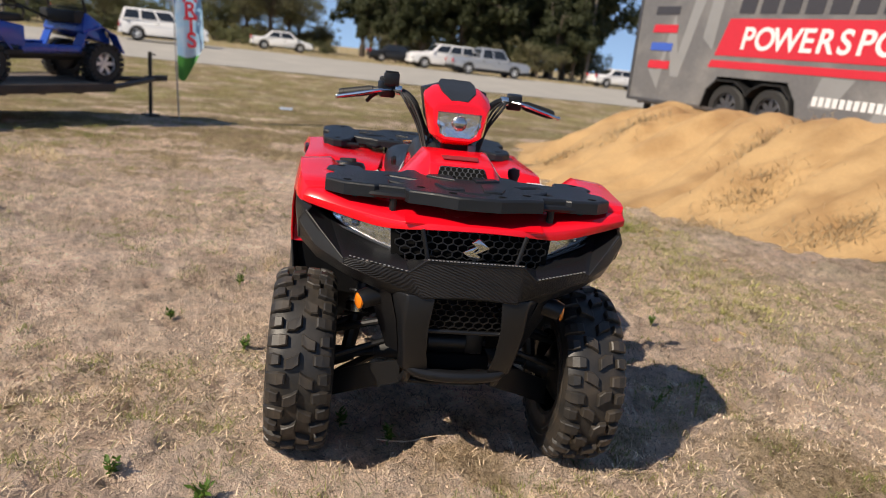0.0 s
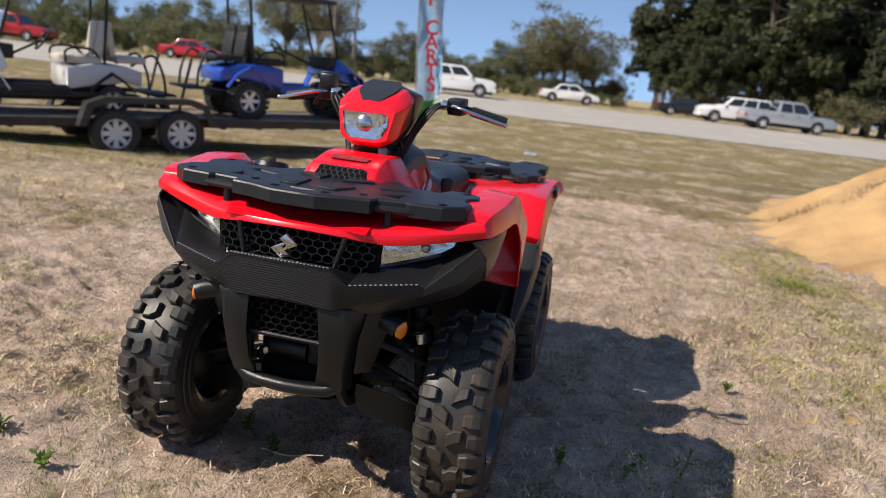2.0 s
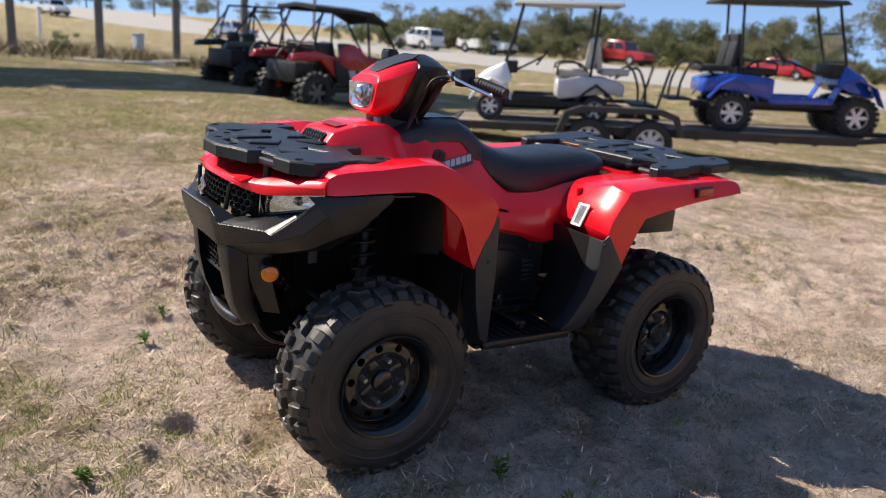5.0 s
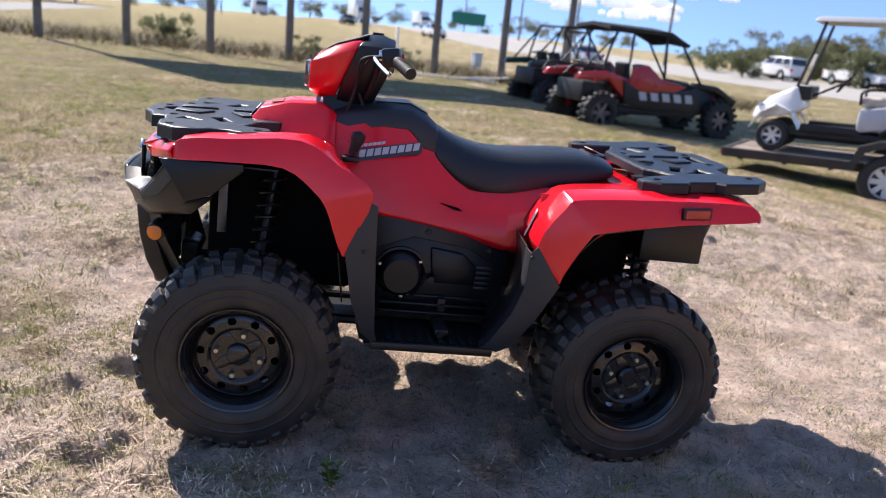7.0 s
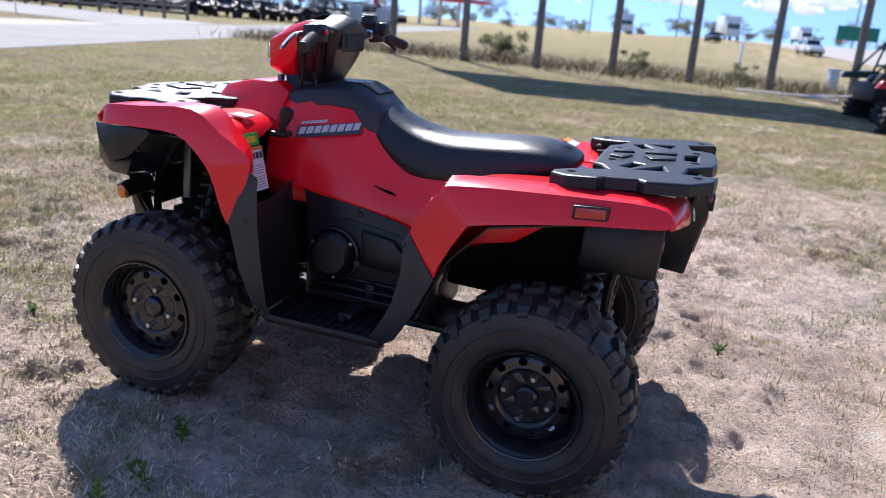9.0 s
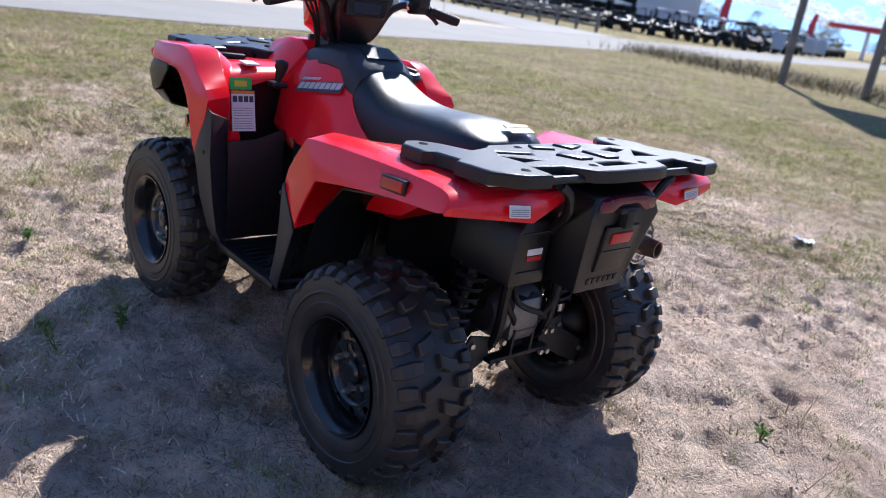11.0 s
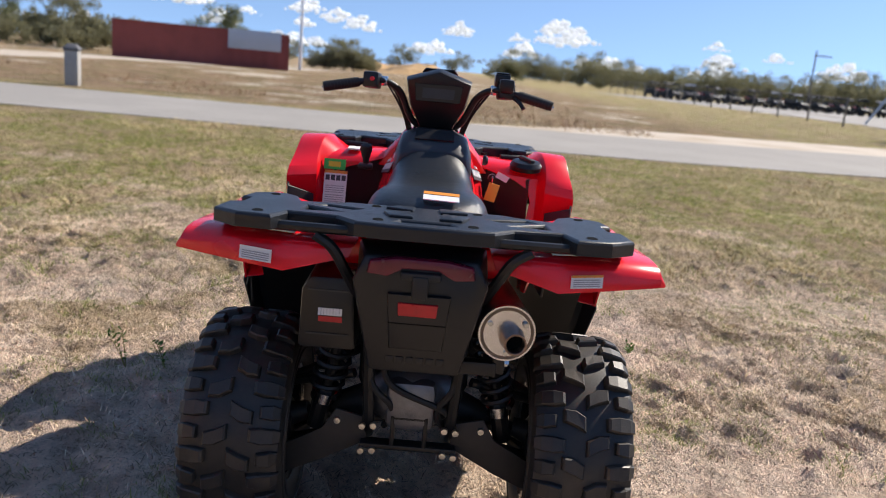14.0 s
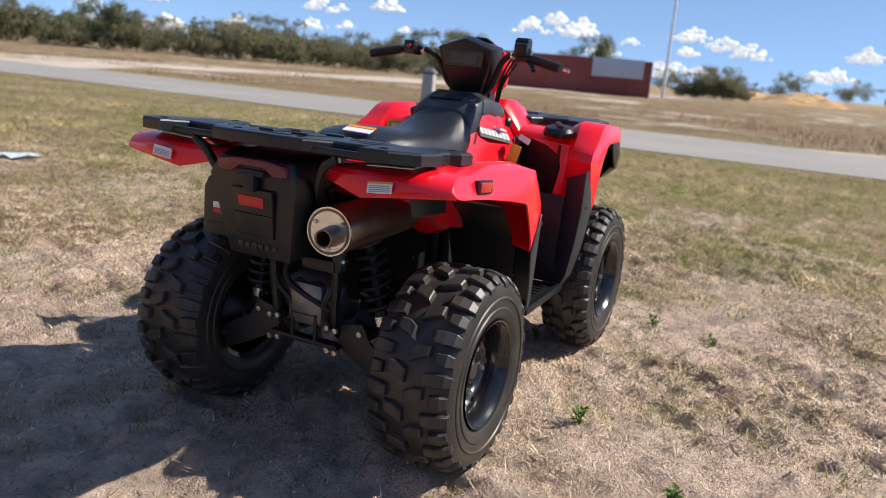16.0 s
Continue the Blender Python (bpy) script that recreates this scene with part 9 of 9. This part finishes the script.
for leafy in (GRASS, DRYGRASS, WEED):
    # thin blades let some light through
    ln, ll = leafy.node_tree.nodes, leafy.node_tree.links
    glow, both_ways = ln.new("ShaderNodeBsdfTranslucent"), ln.new("ShaderNodeMixShader")
    both_ways.inputs[0].default_value = 0.45
    ll.new(ln["Principled BSDF"].inputs["Base Color"].links[0].from_socket, glow.inputs["Color"])
    ll.new(ln["Principled BSDF"].outputs[0], both_ways.inputs[1])
    ll.new(glow.outputs[0], both_ways.inputs[2])
    ll.new(both_ways.outputs[0], ln["Material Output"].inputs["Surface"])


def blades(name, label, material, spots, seed, low, high, width, lie, height=None):
    """Thin tapered blades at (x, y); lie: how flat they lie, 0 upright to 1."""
    r = random.Random(seed)
    verts, faces = [], []
    for x, y in spots:
        z = height(x, y) if height else ground_z(x, y) + rough_z(x, y)
        a = r.uniform(0, 6.283)
        L = r.uniform(low, high)
        up = L * (1 - lie * r.uniform(0.75, 1.0))
        out = math.sqrt(max(0, L * L - up * up))
        dx, dy = math.cos(a), math.sin(a)
        w = width * r.uniform(0.6, 1.3)
        b = len(verts)
        bend = r.uniform(0.35, 0.6)
        mx, my, mz = x + dx * out * bend * 0.96, y + dy * out * bend * 0.96, z + up * bend * 1.05
        tx, ty, tz = x + dx * out, y + dy * out, z + up
        verts += [(x - dy * w, y + dx * w, z - 0.004), (x + dy * w, y - dx * w, z - 0.004), (mx + dy * w * .8, my - dx * w * .8, mz + 0.003), (mx - dy * w * .8, my + dx * w * .8, mz + 0.003), (tx, ty, tz + 0.002)]
        faces += [(b, b + 1, b + 2, b + 3), (b + 3, b + 2, b + 4)]
    me = bpy.data.meshes.new(name)
    me.from_pydata(verts, [], faces)
    me.materials.append(material)
    return tagged(new(name, me), label, "grass", kind="stuff")


def scatter(n, seed, rmin, rmax, keep):
    r = random.Random(seed)
    out = []
    while len(out) < n:
        a, q = r.uniform(0, 6.283), math.sqrt(r.uniform(rmin * rmin, rmax * rmax))
        x, y = q * math.cos(a), q * math.sin(a)
        if r.random() < keep(x, y):
            out.append((x, y))
    return out


def patch(x, y, s, o):
    return smooth01((noise.noise((x * s + o, y * s, o)) + 0.15) / 0.5)


def clear(x, y):
    """No growth on the sand heap, the roads or under the trailers."""
    if x > side_near(y) - 0.4 or x < road_x(y) + 0.4:
        return 0.0
    if y > 2.6 and x < -1.5:
        return 0.06 + 0.94 * smooth01((-x - 8.5) / 11)
    return 1.0


def bare(x, y):
    """Little straw lies on the trodden sand behind the quad."""
    k = 1 - 0.8 * smooth01((-x - 0.2) / 0.9) * smooth01((1.3 - y) / 0.9) * smooth01((y + 3.5) / 1.0)
    for a, b, r in BARE:
        k *= 1 - 0.75 * smooth01(1.3 - math.hypot(x - a, y - b) / r)
    return k


def tufts(n, each, spread, seed, rmin, rmax, keep):
    r = random.Random(seed)
    return [(x + r.gauss(0, spread), y + r.gauss(0, spread)) for x, y in scatter(n, seed + 1, rmin, rmax, keep) for _ in range(each)]


blades("straw_litter", "dry straw litter strewn over the sand", STRAW, scatter(125000, 1, 0.0, 4.2, lambda x, y: bare(x, y) * (0.5 + 0.5 * smooth01((x + 1.2) / 2.4)) * (0.14 + 0.86 * patch(x, y, 0.9, 7.0))), 2, 0.014, 0.066, 0.0015, 0.90)
blades("dark_straw", "weathered grey-brown straw lying on the sand", OLDSTRAW, scatter(45000, 21, 0.0, 4.2, lambda x, y: bare(x, y) * (0.12 + 0.88 * patch(x, y, 1.4, 3.0))), 22, 0.012, 0.060, 0.0016, 0.94)
blades("dry_grass", "short dry yellow grass on the sandy field", DRYGRASS, tufts(3800, 18, 0.035, 3, 0.9, 10.0, lambda x, y: clear(x, y) * (0.06 + patch(x, y, 0.55, 2.0))), 4, 0.015, 0.05, 0.0016, 0.7)
blades("green_grass", "thin green grass tufts on the sandy field", GRASS, tufts(4200, 18, 0.05, 5, 1.0, 11.0, lambda x, y: clear(x, y) * (0.14 + 0.86 * smooth01((x - 0.5) / 5)) * (0.12 + patch(x, y, 0.8, 11.0))), 6, 0.02, 0.06, 0.0018, 0.7)
blades("grass_sprouts", "fresh green grass sprouts through the straw", GRASS, tufts(2600, 22, 0.028, 31, 0.9, 4.6, lambda x, y: (0.03 + 0.97 * patch(x, y, 1.1, 17.0)) * (0.3 + 0.7 * bare(x, y))), 32, 0.012, 0.044, 0.0015, 0.55)
blades("verge_grass", "rough mixed grass on the verge", DRYGRASS, scatter(52000, 7, 8.0, 28.0, lambda x, y: clear(x, y) * (0.25 + 0.75 * patch(x, y, 0.3, 4.0))), 8, 0.03, 0.10, 0.004, 0.6)
blades("green_verge", "green grass on the verge", GRASS, scatter(36000, 9, 8.0, 28.0, lambda x, y: clear(x, y) * patch(x, y, 0.22, 14.0)), 10, 0.03, 0.09, 0.004, 0.55)
blades("field_tufts", "taller olive grass tufts over the open field", GRASS, tufts(3000, 16, 0.045, 81, 1.6, 12.0, lambda x, y: clear(x, y) * smooth01((max(x - 0.6, -y - 2.2)) / 2.0) * (0.10 + 0.90 * patch(x, y, 0.7, 31.0))), 82, 0.04, 0.12, 0.0024, 0.5)
blades("straw_tufts", "taller straw-coloured grass tufts over the open field", DRYGRASS, tufts(2600, 16, 0.05, 83, 1.6, 12.0, lambda x, y: clear(x, y) * (0.10 + 0.90 * patch(x, y, 0.6, 37.0))), 84, 0.04, 0.14, 0.0022, 0.5)
blades("foot_grass", "yellow-olive grass at the foot of the sand heap", FOOTGRASS, [q for q in tufts(520, 14, 0.06, 91, 1.6, 8.0, lambda x, y: smooth01((y - 1.5) / 0.5) * smooth01((3.2 - y) / 0.5) * smooth01((0.8 - x) / 1.0) * (0.15 + 0.85 * patch(x, y, 0.7, 41.0))) if q[1] > 1.2], 92, 0.03, 0.09, 0.0022, 0.55, lambda x, y: max(ground_z(x, y) + rough_z(x, y), ground_z(x, y) + mound_z(x, y)))
rr = random.Random(97)
blades("grass_clumps", "low spreading green grass clumps on the trodden sand", GRASS, [(rr.gauss(x, 0.07), rr.gauss(y, 0.07)) for x, y in ((0.4, -1.43), (0.1, -1.03), (0.57, -0.78), (-0.06, -0.75), (0.87, -1.28), (0.51, -1.06), (0.08, -1.36)) for _ in range(150)], 98, 0.02, 0.07, 0.0016, 0.8)
GOLDGRASS = surf("golden_grass_blades", (0.64, 0.50, 0.27), 0.8, vary=0.2, scale=3, random_tint=0.35, island=True)
blades("golden_tufts", "clumps of bleached golden grass over the open field", GOLDGRASS, tufts(420, 70, 0.12, 95, 3.0, 13.0, lambda x, y: clear(x, y) * smooth01(max(x - 1.5, -y - 2.5) / 1.5) * (0.08 + 0.92 * patch(x, y, 0.45, 51.0))), 96, 0.06, 0.20, 0.0026, 0.6)
rr = random.Random(12)
tall = [(rr.uniform(-16, 16), rr.gauss(-24.5, 1.4)) for _ in range(9000)]
BROWNWEED = surf("brown_weed_stalks", (0.20, 0.155, 0.075), 0.8, vary=0.2, scale=3, random_tint=0.4, island=True)
blades("tall_weeds", "tall dry brown weeds round the billboard posts", BROWNWEED, tall, 13, 0.3, 0.85, 0.012, 0.45)
tall = [(17.8 + abs(rr.gauss(0, 9.0)), rr.uniform(-6, 48)) for _ in range(26000)]
tall = [q for q in tall if patch(q[0], q[1], 0.18, 5.0) > 0.35]
REDWEED = surf("reddish_brown_stalks", (0.30, 0.175, 0.10), 0.8, vary=0.2, scale=3, random_tint=0.4, island=True)
blades("roadside_weeds", "dry straw-brown weeds beyond the side road", DRYGRASS, tall[::2], 14, 0.08, 0.30, 0.007, 0.5)
blades("red_weeds", "reddish brown weeds beyond the side road", REDWEED, tall[1::2], 18, 0.12, 0.42, 0.008, 0.45)
mw = []
for _ in range(2600):
    cx, cy = rr.choice([(-6.2, 5.2), (-8.6, 4.2), (-5.0, 4.4), (-3.6, 4.6), (-9.5, 3.4), (-4.4, 3.3)])
    mw.append((cx + rr.gauss(0, 0.16), cy + rr.gauss(0, 0.30)))


def weed_plant(x, y, h, seed, label):
    r = random.Random(seed)
    z = ground_z(x, y) + rough_z(x, y)
    o = thing("weed", label, "plant", Matrix.Translation((x, y, z)), "young weeds")
    stems, verts, faces = [], [], []
    for k in range(3 if h > 0.1 else 5):
        a, lean = r.uniform(0, 6.28), r.uniform(0.1, 0.5)
        tip = Vector((math.cos(a) * h * lean, math.sin(a) * h * lean, h * r.uniform(0.75, 1)))
        stems.append(tube(smooth_line([(0, 0, -0.01), tuple(tip * 0.5 + Vector((0, 0, h * 0.06))), tuple(tip)], 4), 0.0022, 5, 0.001))
        for j in range(9):
            t = 0.25 + 0.75 * j / 8
            c = tip * t + Vector((0, 0, h * 0.06 * math.sin(math.pi * t)))
            q = Euler((r.uniform(-.5, .5), r.uniform(-.9, 0.2), r.uniform(0, 6.28))).to_matrix()
            s = 0.012 * r.uniform(0.7, 1.4)
            b = len(verts)
            for u, v in ((0, 0), (0.9, -0.45), (2.2, 0), (0.9, 0.45)):
                verts.append(tuple(c + q @ Vector((u * s, v * s, 0.1 * s * u))))
            faces.append((b, b + 1, b + 2, b + 3))
    part("stem", merged(*stems), GRASS, o)
    me = bpy.data.meshes.new("leaves")
    me.from_pydata(verts, [], faces)
    me.materials.append(WEED)
    lv = new("leaves", me)
    lv.parent = o


def mound_top(x, y):
    return ground_z(x, y) + mound_z(x, y)


blades("mound_weeds", "dry weeds rooted in the sand heap", DRYGRASS, mw, 15, 0.05, 0.22, 0.004, 0.5, mound_top)
blades("mound_sprouts", "green sprouts at the foot of the sand heap", GRASS, [(rr.gauss(-3.9, 0.18), rr.gauss(2.35, 0.12)) for _ in range(700)], 16, 0.05, 0.13, 0.003, 0.5, lambda x, y: max(ground_z(x, y) + rough_z(x, y), mound_top(x, y)))


for k, (x, y, h) in enumerate(((0.31, 1.20, 0.20), (0.27, 1.02, 0.14), (0.66, -0.16, 0.08), (0.69, -0.44, 0.09), (0.33, 0.80, 0.09), (-0.20, -0.76, 0.06), (0.90, -1.05, 0.07), (0.52, -0.33, 0.07), (1.30, 0.85, 0.05), (1.05, -0.75, 0.06), (-1.25, -0.9, 0.06), (-0.55, -1.15, 0.05), (1.45, 0.25, 0.05), (-0.9, 1.5, 0.05))):
    weed_plant(x, y, h, 50 + k, "slender green weed sprouting from the sand" if h > 0.1 else "small leafy green weed on the sand")
def clods(n, seed):
    """Crumbs of sand and bark lying about, each a small uneven lump."""
    r = random.Random(seed)
    verts, faces = [], []
    for x, y in scatter(n, seed, 0.0, 4.2, lambda x, y: 0.15 + 0.85 * patch(x, y, 1.7, 21.0)):
        s = 0.002 + 0.005 * r.random() ** 2.5
        z = ground_z(x, y) + rough_z(x, y) + s * 0.25
        a = r.uniform(0, 6.28)
        b = len(verts)
        for u, v, w in ((1, 0, -.3), (0, 1, -.3), (-1, 0, -.3), (0, -1, -.3), (0.2, 0.1, 1)):
            k = s * r.uniform(0.7, 1.35)
            verts.append((x + (u * math.cos(a) - v * math.sin(a)) * k, y + (u * math.sin(a) + v * math.cos(a)) * k, z + w * k * 0.8))
        faces += [(b, b + 1, b + 4), (b + 1, b + 2, b + 4), (b + 2, b + 3, b + 4), (b + 3, b, b + 4)]
    me = bpy.data.meshes.new("sand_crumbs")
    me.from_pydata(verts, [], faces)
    me.materials.append(CRUMB)
    return tagged(new("sand_crumbs", me), "small crumbs of dry sand and bark", "sand", kind="stuff")


CRUMB = surf("sand_crumb", (0.62, 0.46, 0.35), 0.95, vary=0.2, scale=4, other=(0.26, 0.18, 0.12), random_tint=0.3, island=True)
clods(22000, 61)
LITTER = surf("pale_plastic_film", (0.55, 0.65, 0.78), 0.4, vary=0.15, scale=20)
for k, (x, y, w) in enumerate(((-16.0, -1.5, 0.5), (-0.08, -3.8, 0.14), (2.1, 5.5, 0.35))):
    lit = thing("litter", "crumpled pale plastic scrap on the grass", "litter", Matrix.Translation((x, y, ground_z(x, y) + rough_z(x, y))), "scraps")
    r = random.Random(70 + k)
    part("scrap", sheet([[(w * (i / 4 - 0.5), w * 0.6 * (j / 4 - 0.5), 0.012 + 0.03 * r.random()) for j in range(5)] for i in range(5)], 0.002), LITTER, lit)
twig = thing("twig", "thin bare dry twig lying on the sand", "twig")
part("stem", tube(smooth_line([(0.66, -0.20, 0.03), (0.68, -0.10, 0.035), (0.665, -0.03, 0.045), (0.67, 0.03, 0.06)], 4), 0.0028, 6, 0.0012), STRAW, twig)
